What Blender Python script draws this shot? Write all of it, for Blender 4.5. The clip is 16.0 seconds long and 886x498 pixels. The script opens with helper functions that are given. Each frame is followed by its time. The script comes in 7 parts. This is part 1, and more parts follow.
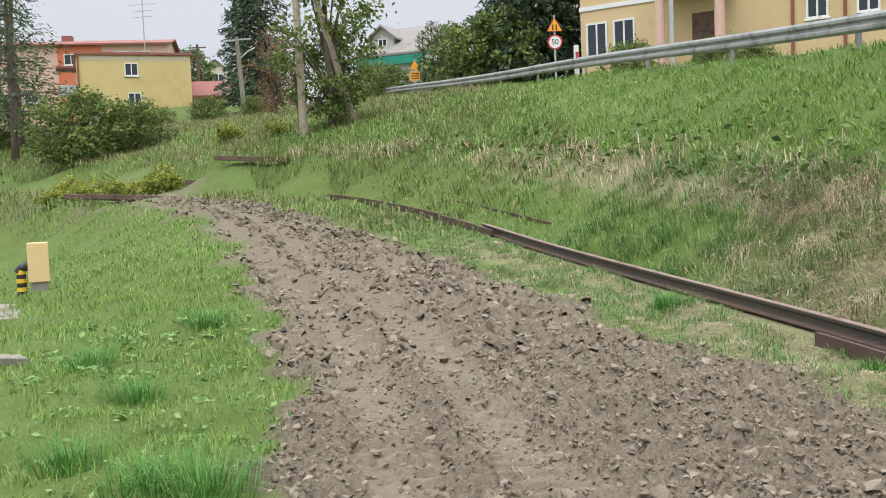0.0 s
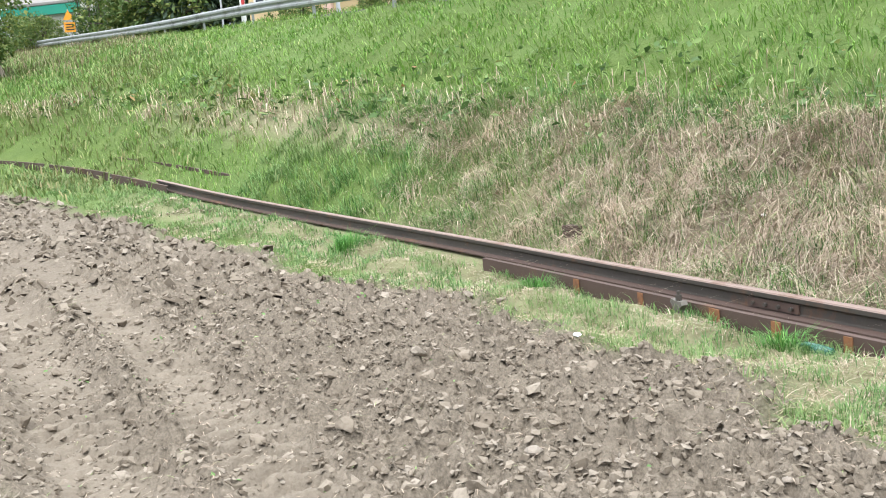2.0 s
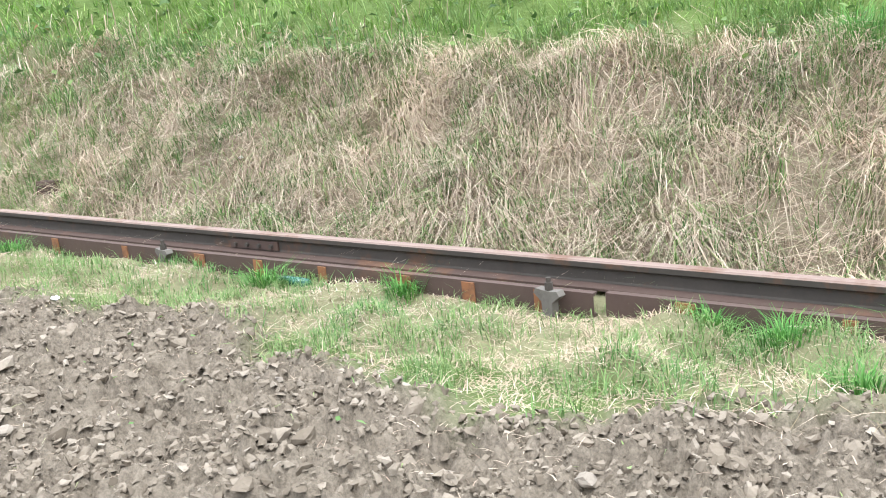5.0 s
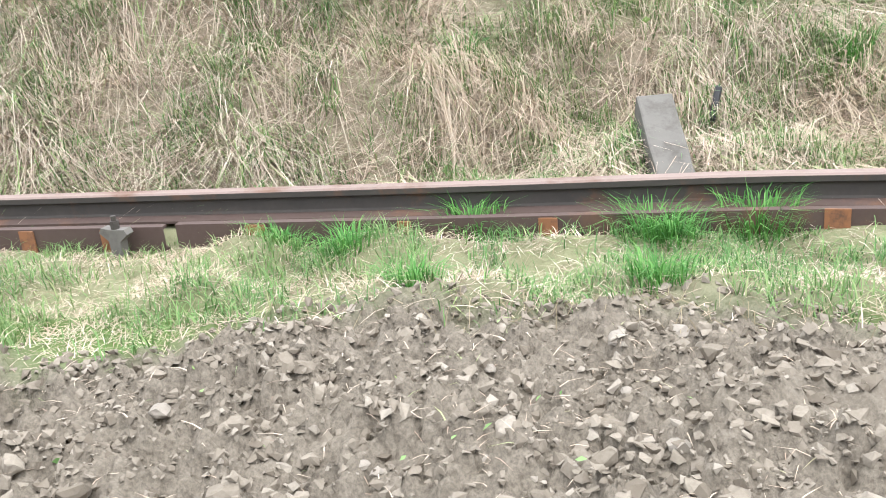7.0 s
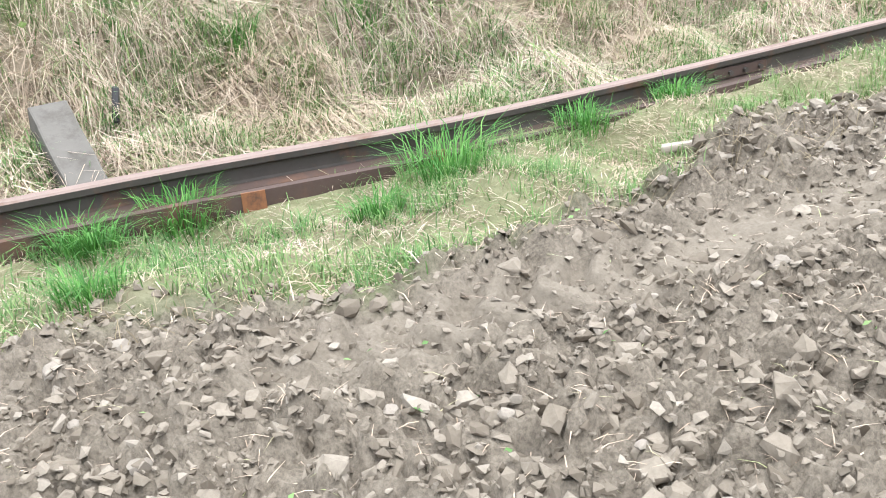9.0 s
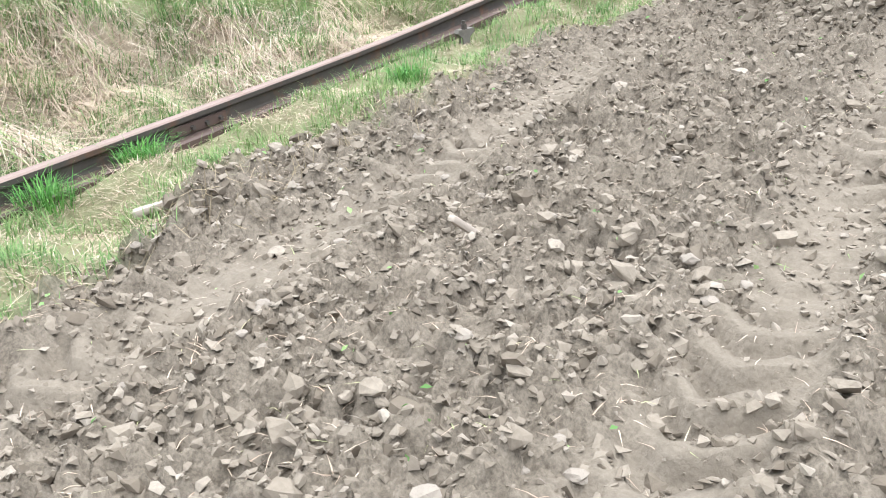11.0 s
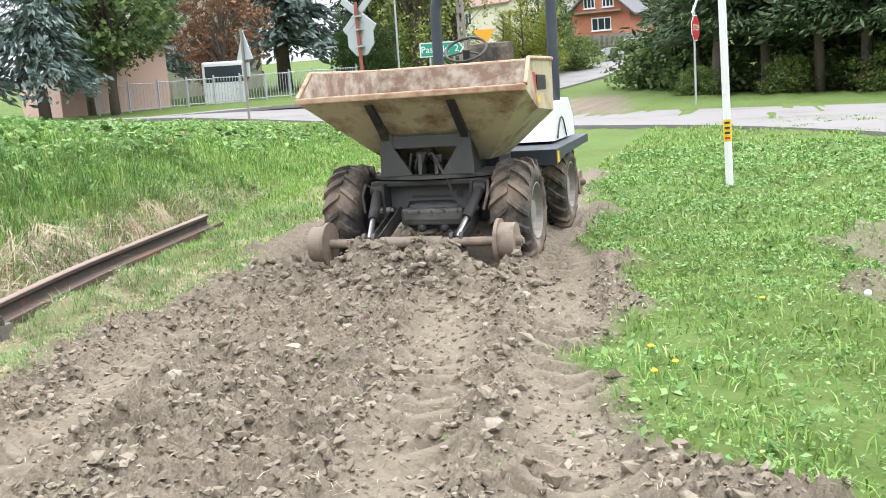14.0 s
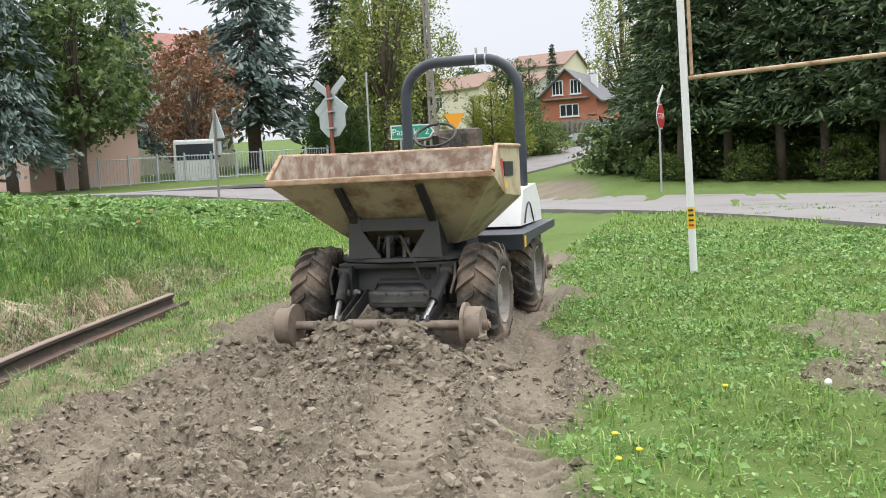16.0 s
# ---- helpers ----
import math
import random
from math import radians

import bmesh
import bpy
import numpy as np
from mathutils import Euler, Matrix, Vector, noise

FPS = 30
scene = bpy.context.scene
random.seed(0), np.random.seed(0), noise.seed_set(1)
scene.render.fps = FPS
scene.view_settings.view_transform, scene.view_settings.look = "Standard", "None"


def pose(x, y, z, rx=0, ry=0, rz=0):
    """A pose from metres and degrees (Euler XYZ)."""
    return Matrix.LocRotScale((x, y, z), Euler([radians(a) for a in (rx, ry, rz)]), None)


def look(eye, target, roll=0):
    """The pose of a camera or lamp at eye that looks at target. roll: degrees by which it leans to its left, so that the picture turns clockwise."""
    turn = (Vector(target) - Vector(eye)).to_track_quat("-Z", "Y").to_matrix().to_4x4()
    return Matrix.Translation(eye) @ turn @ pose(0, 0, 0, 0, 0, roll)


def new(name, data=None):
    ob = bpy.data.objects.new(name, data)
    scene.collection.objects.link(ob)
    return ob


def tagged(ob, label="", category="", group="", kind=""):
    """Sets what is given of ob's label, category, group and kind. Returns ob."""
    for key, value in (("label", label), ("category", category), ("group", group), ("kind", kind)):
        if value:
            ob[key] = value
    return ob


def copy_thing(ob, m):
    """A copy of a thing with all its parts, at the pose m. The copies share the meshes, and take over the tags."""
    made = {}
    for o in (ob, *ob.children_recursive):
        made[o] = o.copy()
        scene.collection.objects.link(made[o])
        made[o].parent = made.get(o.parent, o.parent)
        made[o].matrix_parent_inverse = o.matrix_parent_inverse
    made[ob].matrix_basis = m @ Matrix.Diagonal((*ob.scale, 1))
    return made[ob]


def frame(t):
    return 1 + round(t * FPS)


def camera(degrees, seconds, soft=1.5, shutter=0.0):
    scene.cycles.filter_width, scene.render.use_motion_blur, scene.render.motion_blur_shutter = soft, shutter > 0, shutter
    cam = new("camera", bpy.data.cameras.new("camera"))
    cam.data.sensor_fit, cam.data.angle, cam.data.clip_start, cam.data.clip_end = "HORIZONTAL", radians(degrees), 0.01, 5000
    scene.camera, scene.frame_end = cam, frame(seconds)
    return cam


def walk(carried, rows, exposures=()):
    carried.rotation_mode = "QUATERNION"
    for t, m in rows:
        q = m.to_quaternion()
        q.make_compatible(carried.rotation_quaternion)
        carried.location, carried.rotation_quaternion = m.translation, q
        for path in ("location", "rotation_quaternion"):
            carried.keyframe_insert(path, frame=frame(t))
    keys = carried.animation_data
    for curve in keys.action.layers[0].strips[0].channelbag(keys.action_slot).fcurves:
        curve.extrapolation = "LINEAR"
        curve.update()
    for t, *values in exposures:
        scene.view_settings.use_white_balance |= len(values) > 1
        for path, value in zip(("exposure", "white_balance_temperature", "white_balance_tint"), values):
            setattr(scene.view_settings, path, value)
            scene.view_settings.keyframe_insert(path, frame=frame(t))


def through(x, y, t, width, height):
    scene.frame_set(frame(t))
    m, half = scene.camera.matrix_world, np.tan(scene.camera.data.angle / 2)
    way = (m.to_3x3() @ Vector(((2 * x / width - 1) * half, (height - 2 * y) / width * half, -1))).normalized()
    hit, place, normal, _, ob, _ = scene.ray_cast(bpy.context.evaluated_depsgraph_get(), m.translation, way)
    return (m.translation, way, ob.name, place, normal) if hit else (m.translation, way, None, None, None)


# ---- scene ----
cam = camera(49.08, 16.0, soft=1.0)
# seconds, eye, pitch, roll, yaw
PATH = [
    (0.0, -0.169, 0.314, 1.558, -3.86, -2.35, -0.96),
    (0.5, -0.162, 0.310, 1.544, -4.91, -3.60, -4.47),
    (1.0, -0.149, 0.320, 1.520, -6.03, -4.51, -8.74),
    (1.5, -0.127, 0.287, 1.521, -6.98, -5.01, -13.78),
    (2.0, -0.090, 0.277, 1.523, -8.05, -5.37, -19.05),
    (2.5, -0.062, 0.282, 1.513, -9.37, -5.48, -24.29),
    (3.0, -0.039, 0.288, 1.504, -10.65, -5.48, -29.10),
    (3.2, -0.036, 0.284, 1.503, -11.08, -5.45, -30.94),
    (5.3, 0.056, 0.167, 1.528, -14.99, -5.75, -50.52),
    (5.5, 0.052, 0.153, 1.529, -15.67, -5.78, -52.53),
    (6.0, 0.060, 0.124, 1.506, -17.50, -5.78, -57.70),
    (6.5, 0.070, 0.080, 1.502, -19.27, -5.75, -63.77),
    (7.0, 0.092, 0.039, 1.490, -20.48, -5.61, -71.32),
    (7.5, 0.126, 0.042, 1.489, -21.33, -5.42, -79.85),
    (8.0, 0.147, 0.024, 1.482, -22.14, -5.06, -88.54),
    (8.5, 0.163, 0.007, 1.477, -22.89, -4.86, -97.08),
    (9.0, 0.176, -0.021, 1.464, -23.50, -4.64, -105.56),
    (9.5, 0.169, -0.052, 1.457, -23.97, -4.42, -113.82),
    (10.0, 0.168, -0.082, 1.447, -23.98, -4.04, -121.84),
    (10.2, 0.166, -0.098, 1.450, -23.89, -4.04, -124.88),
    (12.3, 0.129, -0.255, 1.460, -18.99, -4.28, -150.08),
    (12.5, 0.126, -0.265, 1.463, -18.37, -4.01, -151.82),
    (13.0, 0.123, -0.290, 1.479, -16.30, -3.50, -155.66),
    (13.5, 0.113, -0.323, 1.506, -12.93, -3.56, -159.16),
    (14.0, 0.109, -0.335, 1.531, -9.01, -3.87, -162.06),
    (14.5, 0.107, -0.337, 1.543, -6.51, -4.01, -163.83),
    (15.0, 0.105, -0.312, 1.552, -5.49, -3.56, -164.23),
    (15.5, 0.099, -0.307, 1.557, -4.82, -3.04, -164.28),
    (16.0, 0.089, -0.309, 1.558, -4.39, -2.80, -164.21),
]


def aim(x, y, z, pitch, roll, yaw):
    return pose(x, y, z, 90 + pitch, 0, yaw) @ pose(0, 0, 0, 0, 0, roll)


walk(cam, [(r[0], aim(*r[1:])) for r in PATH],
     exposures=[(0, -0.1, 6500, 10), (1.0, 0.05, 6400, 10), (2.0, 0.5, 6150, 10), (3.2, 0.62, 6050, 10), (5.3, 0.68, 6000, 10), (10.2, 0.68, 5950, 10), (12.5, 0.74, 6000, 10), (13.5, 0.66, 6200, 10), (14.0, 0.6, 6300, 10), (14.5, 0.3, 6500, 10), (15.0, 0.15, 6500, 10), (16, 0.1, 6500, 10)])

# ---- light: an overcast day ----
world = bpy.data.worlds.new("overcast")
scene.world = world
world.use_nodes = True
wt = world.node_tree
wt.nodes.clear()
w_out, w_mix = wt.nodes.new("ShaderNodeOutputWorld"), wt.nodes.new("ShaderNodeAddShader")
w_sky, w_b1, w_b2 = wt.nodes.new("ShaderNodeTexSky"), wt.nodes.new("ShaderNodeBackground"), wt.nodes.new("ShaderNodeBackground")
w_sky.sky_type, w_sky.sun_disc = "NISHITA", False
w_sky.sun_elevation, w_sky.sun_rotation = radians(42), radians(150)
w_sky.dust_density = 4.0
w_b1.inputs["Strength"].default_value = 0.008
w_geo, w_sep, w_ramp = wt.nodes.new("ShaderNodeTexCoord"), wt.nodes.new("ShaderNodeSeparateXYZ"), wt.nodes.new("ShaderNodeValToRGB")
w_ramp.color_ramp.elements[0].position, w_ramp.color_ramp.elements[0].color = 0.0, (0.25, 0.262, 0.29, 1)
w_ramp.color_ramp.elements[1].position, w_ramp.color_ramp.elements[1].color = 0.75, (1, 1, 1, 1)
w_mid = w_ramp.color_ramp.elements.new(0.22)
w_mid.color = (0.28, 0.292, 0.32, 1)
w_b2.inputs["Strength"].default_value = 2.7
wt.links.new(w_geo.outputs["Generated"], w_sep.inputs[0])
wt.links.new(w_sep.outputs["Z"], w_ramp.inputs[0])
wt.links.new(w_ramp.outputs[0], w_b2.inputs["Color"])
wt.links.new(w_sky.outputs[0], w_b1.inputs["Color"])
wt.links.new(w_b1.outputs[0], w_mix.inputs[0])
wt.links.new(w_b2.outputs[0], w_mix.inputs[1])
wt.links.new(w_mix.outputs[0], w_out.inputs[0])

sun = new("sun", bpy.data.lights.new("sun", "SUN"))
sun.data.energy, sun.data.angle, sun.data.color = 1.3, radians(25), (1.0, 0.96, 0.9)
sun.matrix_world = look((0, 0, 30), (8, 14, 0))

# ---- lie of the land ----
RAIL_Y = [-60, -40, -20, -10, -6, -4, -2, 0, 2, 4, 7, 9, 11, 12.8, 15, 18.3, 22, 25, 28, 32, 40, 60]
RAIL_X = [13.5, 10.5, 7.7, 6.05, 5.4, 5.02, 4.65, 4.38, 4.2, 4.03, 3.68, 3.35, 2.8, 2.3, 1.6, 0.7, -0.8, -2.6, -5.5, -10, -19, -42]
BED_Y = [-80, -25, -14, -8, -4, 0, 6, 8, 12, 16, 20, 25, 30, 40, 80]
BED_Z = [0.6, 0.35, 0.25, 0.13, 0.05, 0, 0, 0.03, 0.22, 0.5, 0.85, 1.3, 1.6, 1.9, 3.0]
ROAD_Y = [-60, -30, -20, -10, 0, 16.6, 24.3, 28.2, 36, 44, 50, 59, 100]
ROAD_X = [24, 18.5, 16.6, 14.0, 11.2, 7.15, 5.43, 4.58, 2.72, 0.95, -0.5, -3.2, -14]
CREST_Y = [-60, -30, -24, -16, -10, -4, 0, 8, 16.6, 20.5, 28, 36, 44, 50, 59, 100]
CREST_Z = [1.3, 1.2, 1.35, 1.65, 2.1, 2.5, 2.7, 3.02, 3.52, 3.82, 4.45, 4.97, 5.6, 6.1, 6.75, 10]
_YS = np.arange(-400, 400.01, 0.25)


def _soft(ys, vs, width):
    v = np.interp(_YS, ys, vs)
    lo, hi = (vs[1] - vs[0]) / (ys[1] - ys[0]), (vs[-1] - vs[-2]) / (ys[-1] - ys[-2])
    k = np.ones(width) / width
    pad = np.pad(v, width, mode="edge")
    return np.convolve(np.convolve(pad, k, "same"), k, "same")[width:-width]


_RX, _BZ = _soft(RAIL_Y, RAIL_X, 11), _soft(BED_Y, BED_Z, 15)
_GX, _CZ = _soft(ROAD_Y, ROAD_X, 21), _soft(CREST_Y, CREST_Z, 21)


def rail_x(y):
    return np.interp(y, _YS, _RX)


def bed_z(y):
    return np.interp(y, _YS, _BZ)


def guard_x(y):
    return np.interp(y, _YS, _GX)


def crest_z(y):
    return np.interp(y, _YS, _CZ)


def smooth(a, b, v):
    w = np.clip((v - a) / (b - a), 0, 1)
    return w * w * (3 - 2 * w)


def land(x, y):
    """Height of the ground, without small relief."""
    x, y = np.asarray(x, float), np.asarray(y, float)
    s, zb, sc, hc = x - rail_x(y), bed_z(y), guard_x(y) - rail_x(y), crest_z(y)
    # bed, with a lawn that lies lower on its open side
    drop = smooth(-5.0, -9.0, s) * smooth(4, 12, y)
    z = zb * (1 - drop) + drop * -0.05
    # cut bank beside the rail: steep foot, then a gentler slope to the road
    foot = 0.3 + 0.8 * smooth(3.0, 0.5, y) * smooth(-8, -4, y)
    steep = 0.3 + 0.65 * smooth(-22, -9, y)
    knee = foot + 1.5
    top = np.maximum(hc, zb + steep)
    low = zb - 0.05 + (s - foot) / 1.5 * (steep + 0.05)
    high = zb + steep + (s - knee) / np.maximum(sc - knee, 0.5) * (top - zb - steep)
    bank = np.where(s < foot, zb - 0.05 * smooth(0, 0.3, s), np.where(s < knee, low, np.minimum(high, top)))
    z = z - 0.055 * smooth(-1.0, -0.35, s) * smooth(-0.1, -0.16, s) * smooth(10, 8, y) * smooth(-0.6, 0.8, y)
    w = smooth(-0.05, 0.1, s)
    z = z * (1 - w) + bank * w
    # far ground: the hills
    over = np.maximum(s - sc - 8, 0)
    z = z + 0.03 * np.minimum(over, 60) * smooth(-5, 25, y)
    z = z + 0.8 * smooth(34, 50, y) * smooth(-14, -24, x) + 1.5 * smooth(66, 88, y) * smooth(-8, -22, x)
    r = -y
    z = z + 0.7 * np.clip((r - 30) / 22, 0, 1) * smooth(-8, 12, x) + 3.2 * smooth(50, 100, r) + 11.0 * smooth(100, 330, r)
    return z
# ---- materials ----
def shade(name, rough=0.8, metal=0.0):
    m = bpy.data.materials.new(name)
    m.use_nodes = True
    p = m.node_tree.nodes["Principled BSDF"]
    p.inputs["Roughness"].default_value, p.inputs["Metallic"].default_value = rough, metal
    return m, m.node_tree, p


def node(nt, kind, **values):
    n = nt.nodes.new(kind)
    for k, v in values.items():
        n.inputs[k].default_value = v
    return n


def ramp(nt, fac, stops):
    r = nt.nodes.new("ShaderNodeValToRGB")
    e = r.color_ramp.elements
    while len(e) < len(stops):
        e.new(0.5)
    for el, (pos, col) in zip(e, stops):
        el.position, el.color = pos, (*col, 1)
    nt.links.new(fac, r.inputs[0])
    return r.outputs[0]


def mix(nt, fac, a, b):
    n = nt.nodes.new("ShaderNodeMix")
    n.data_type = "RGBA"
    for v, k in ((fac, 0), (a, 6), (b, 7)):
        if isinstance(v, (int, float)):
            n.inputs[k].default_value = v
        elif isinstance(v, tuple):
            n.inputs[k].default_value = (*v, 1)
        else:
            nt.links.new(v, n.inputs[k])
    return n.outputs[2]


def coords(nt, how="Object"):
    return nt.nodes.new("ShaderNodeTexCoord").outputs[how]


def noisy(nt, scale, detail=6, rough=0.6, vec=None):
    n = node(nt, "ShaderNodeTexNoise", Scale=scale, Detail=detail, Roughness=rough)
    nt.links.new(vec if vec is not None else coords(nt), n.inputs["Vector"])
    return n.outputs["Fac"]


def bump(nt, p, height, strength=0.4, distance=0.02):
    b = node(nt, "ShaderNodeBump", Strength=strength, Distance=distance)
    nt.links.new(height, b.inputs["Height"])
    nt.links.new(b.outputs[0], p.inputs["Normal"])


def worn(name, a, b, dirt, rough=0.7, metal=0.0, scale=6.0, amount=0.5, fine=40.0):
    """Paint, metal, plaster or wood: two tones, grain and patches of dirt or wear."""
    m, nt, p = shade(name, rough, metal)
    base = mix(nt, noisy(nt, scale), a, b)
    patch = ramp(nt, noisy(nt, scale * 0.45, 8, 0.7), [(max(0.0, 0.68 - amount * 0.4), (0, 0, 0)), (min(1.0, 0.78 - amount * 0.25), (1, 1, 1))])
    nt.links.new(mix(nt, patch, base, dirt), p.inputs["Base Color"])
    r = nt.nodes.new("ShaderNodeMath")
    r.operation, r.inputs[1].default_value, r.inputs[2].default_value = "MULTIPLY_ADD", 0.25, rough - 0.12
    nt.links.new(noisy(nt, fine), r.inputs[0])
    nt.links.new(r.outputs[0], p.inputs["Roughness"])
    bump(nt, p, noisy(nt, fine, 8, 0.7), 0.25, 0.005)
    return m


def leafy(name, stops, rough=0.55, through=0.25, patch=None):
    """Leaves and blades: every island has its own tone; patches of another tone at a larger scale."""
    m, nt, p = shade(name, rough)
    g = nt.nodes.new("ShaderNodeNewGeometry")
    col = ramp(nt, g.outputs["Random Per Island"], stops)
    if patch:
        k = ramp(nt, noisy(nt, patch[1], 4), [(0.42, (0, 0, 0)), (0.6, (1, 1, 1))])
        col = mix(nt, k, col, mix(nt, 0.35, patch[0], col))
    nt.links.new(col, p.inputs["Base Color"])
    p.inputs["Specular IOR Level"].default_value = 0.25
    t = nt.nodes.new("ShaderNodeBsdfTranslucent")
    nt.links.new(col, t.inputs["Color"])
    mx = node(nt, "ShaderNodeMixShader", Fac=through)
    nt.links.new(p.outputs[0], mx.inputs[1])
    nt.links.new(t.outputs[0], mx.inputs[2])
    nt.links.new(mx.outputs[0], nt.nodes["Material Output"].inputs[0])
    return m


M = {}
M["rail_steel"] = worn("rail_steel", (0.045, 0.039, 0.034), (0.085, 0.072, 0.06), (0.13, 0.068, 0.04), 0.75, 0.2, 9, 0.35)
M["rail_head"] = worn("rail_head", (0.2, 0.145, 0.12), (0.27, 0.2, 0.17), (0.15, 0.08, 0.05), 0.6, 0.3, 5, 0.4)
M["plate_rust"] = worn("plate_rust", (0.06, 0.038, 0.03), (0.095, 0.062, 0.05), (0.15, 0.075, 0.04), 0.8, 0.1, 3.0, 0.35)
M["rust_spot"] = worn("rust_spot", (0.27, 0.115, 0.045), (0.17, 0.075, 0.035), (0.1, 0.05, 0.03), 0.85, 0.0, 30, 0.4)
M["old_wood"] = worn("old_wood", (0.09, 0.06, 0.045), (0.16, 0.11, 0.085), (0.05, 0.035, 0.03), 0.9, 0, 8, 0.5)
M["pale_wood"] = worn("pale_wood", (0.42, 0.37, 0.31), (0.3, 0.25, 0.2), (0.16, 0.13, 0.1), 0.9, 0, 12, 0.4)
M["concrete"] = worn("concrete", (0.27, 0.25, 0.225), (0.2, 0.185, 0.165), (0.12, 0.105, 0.085), 0.9, 0, 5, 0.4)
M["old_concrete"] = worn("old_concrete", (0.15, 0.138, 0.12), (0.11, 0.1, 0.087), (0.07, 0.062, 0.05), 0.95, 0, 9, 0.5)
M["galvanised"] = worn("galvanised", (0.4, 0.42, 0.44), (0.5, 0.52, 0.54), (0.28, 0.29, 0.29), 0.5, 0.6, 8, 0.3)
M["asphalt"] = worn("asphalt", (0.17, 0.162, 0.165), (0.21, 0.2, 0.2), (0.13, 0.125, 0.12), 0.85, 0, 0.9, 0.4, 90)
M["white_paint"] = worn("white_paint", (0.74, 0.75, 0.76), (0.66, 0.67, 0.68), (0.4, 0.36, 0.3), 0.5, 0, 7, 0.2)
M["black_rubber"] = worn("black_rubber", (0.03, 0.028, 0.026), (0.05, 0.045, 0.04), (0.22, 0.17, 0.13), 0.85, 0, 5, 0.55)
M["bark"] = worn("bark", (0.09, 0.07, 0.055), (0.14, 0.11, 0.09), (0.05, 0.045, 0.04), 0.95, 0, 6, 0.4, 20)
M["glass"] = shade("glass", 0.08)[0]
M["glass"].node_tree.nodes["Principled BSDF"].inputs["Base Color"].default_value = (0.03, 0.04, 0.05, 1)

# ground: bare dug soil where "soil" is 1, dead thatch where "dry" is 1, turf elsewhere
gm, gt, gp = shade("ground", 0.95)
g_at = [gt.nodes.new("ShaderNodeAttribute") for _ in range(2)]
g_at[0].attribute_name, g_at[1].attribute_name = "soil", "dry"
# soil base is darker than the clods: shade of the gaps put into colour
g_soil = mix(gt, noisy(gt, 1.1, 6), (0.1, 0.082, 0.06), (0.165, 0.139, 0.106))
g_soil = mix(gt, ramp(gt, noisy(gt, 22, 8, 0.7), [(0.42, (0, 0, 0)), (0.66, (1, 1, 1))]), g_soil, (0.22, 0.188, 0.147))
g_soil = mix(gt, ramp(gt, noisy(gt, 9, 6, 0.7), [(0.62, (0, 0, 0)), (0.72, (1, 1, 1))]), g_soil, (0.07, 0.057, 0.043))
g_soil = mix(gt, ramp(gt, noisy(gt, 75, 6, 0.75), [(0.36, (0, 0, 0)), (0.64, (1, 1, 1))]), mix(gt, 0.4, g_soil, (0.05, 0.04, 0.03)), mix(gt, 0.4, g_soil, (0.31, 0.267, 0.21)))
g_roll = gt.nodes.new("ShaderNodeAttribute")
g_roll.attribute_name = "rolled"
g_soil = mix(gt, g_roll.outputs["Fac"], g_soil, mix(gt, noisy(gt, 7, 7, 0.7), (0.145, 0.122, 0.094), (0.28, 0.242, 0.19)))
g_turf = mix(gt, noisy(gt, 2.2, 7), (0.05, 0.085, 0.02), (0.125, 0.175, 0.045))
g_turf = mix(gt, ramp(gt, noisy(gt, 0.35, 5), [(0.4, (0, 0, 0)), (0.7, (1, 1, 1))]), g_turf, (0.105, 0.16, 0.045))
g_dry = mix(gt, noisy(gt, 14, 8, 0.75), (0.12, 0.095, 0.066), (0.46, 0.385, 0.28))
g_col = mix(gt, g_at[1].outputs["Fac"], g_turf, g_dry)
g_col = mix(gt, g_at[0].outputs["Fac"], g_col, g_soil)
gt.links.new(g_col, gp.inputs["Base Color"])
gp.inputs["Specular IOR Level"].default_value = 0.2
g_v = []
for g_scale in (14, 37):
    v_ = node(gt, "ShaderNodeTexVoronoi", Scale=g_scale)
    gt.links.new(coords(gt), v_.inputs["Vector"])
    g_v.append(v_.outputs["Distance"])
g_add = gt.nodes.new("ShaderNodeMath")
g_add.operation, g_add.inputs[2].default_value = "MULTIPLY_ADD", 0.0
g_add.inputs[1].default_value = -1.0
gt.links.new(g_v[0], g_add.inputs[0])
gt.links.new(noisy(gt, 30, 8, 0.75), g_add.inputs[2])
g_ad2 = gt.nodes.new("ShaderNodeMath")
g_ad2.operation, g_ad2.inputs[1].default_value = "MULTIPLY_ADD", -0.5
gt.links.new(g_v[1], g_ad2.inputs[0])
gt.links.new(g_add.outputs[0], g_ad2.inputs[2])
bump(gt, gp, g_ad2.outputs[0], 0.6, 0.022)
M["ground"] = gm

# clods: crumbs of the same soil, coloured paler so their tops look lit
cm_, ct, cp = shade("clod", 0.95)
c_g = ct.nodes.new("ShaderNodeNewGeometry")
c_col = ramp(ct, c_g.outputs["Random Per Island"], [(0.0, (0.14, 0.116, 0.088)), (0.4, (0.225, 0.192, 0.15)), (0.85, (0.27, 0.233, 0.184)), (1.0, (0.34, 0.3, 0.246))])
c_col = mix(ct, ramp(ct, noisy(ct, 55, 7, 0.75), [(0.38, (0, 0, 0)), (0.62, (1, 1, 1))]), mix(ct, 0.3, c_col, (0.1, 0.08, 0.058)), c_col)
ct.links.new(c_col, cp.inputs["Base Color"])
cp.inputs["Specular IOR Level"].default_value = 0.2
bump(ct, cp, noisy(ct, 90, 8, 0.75), 0.4, 0.006)
M["clod"] = cm_
M["stone"] = worn("stone", (0.285, 0.25, 0.207), (0.22, 0.19, 0.152), (0.18, 0.148, 0.112), 0.9, 0, 18, 0.35)

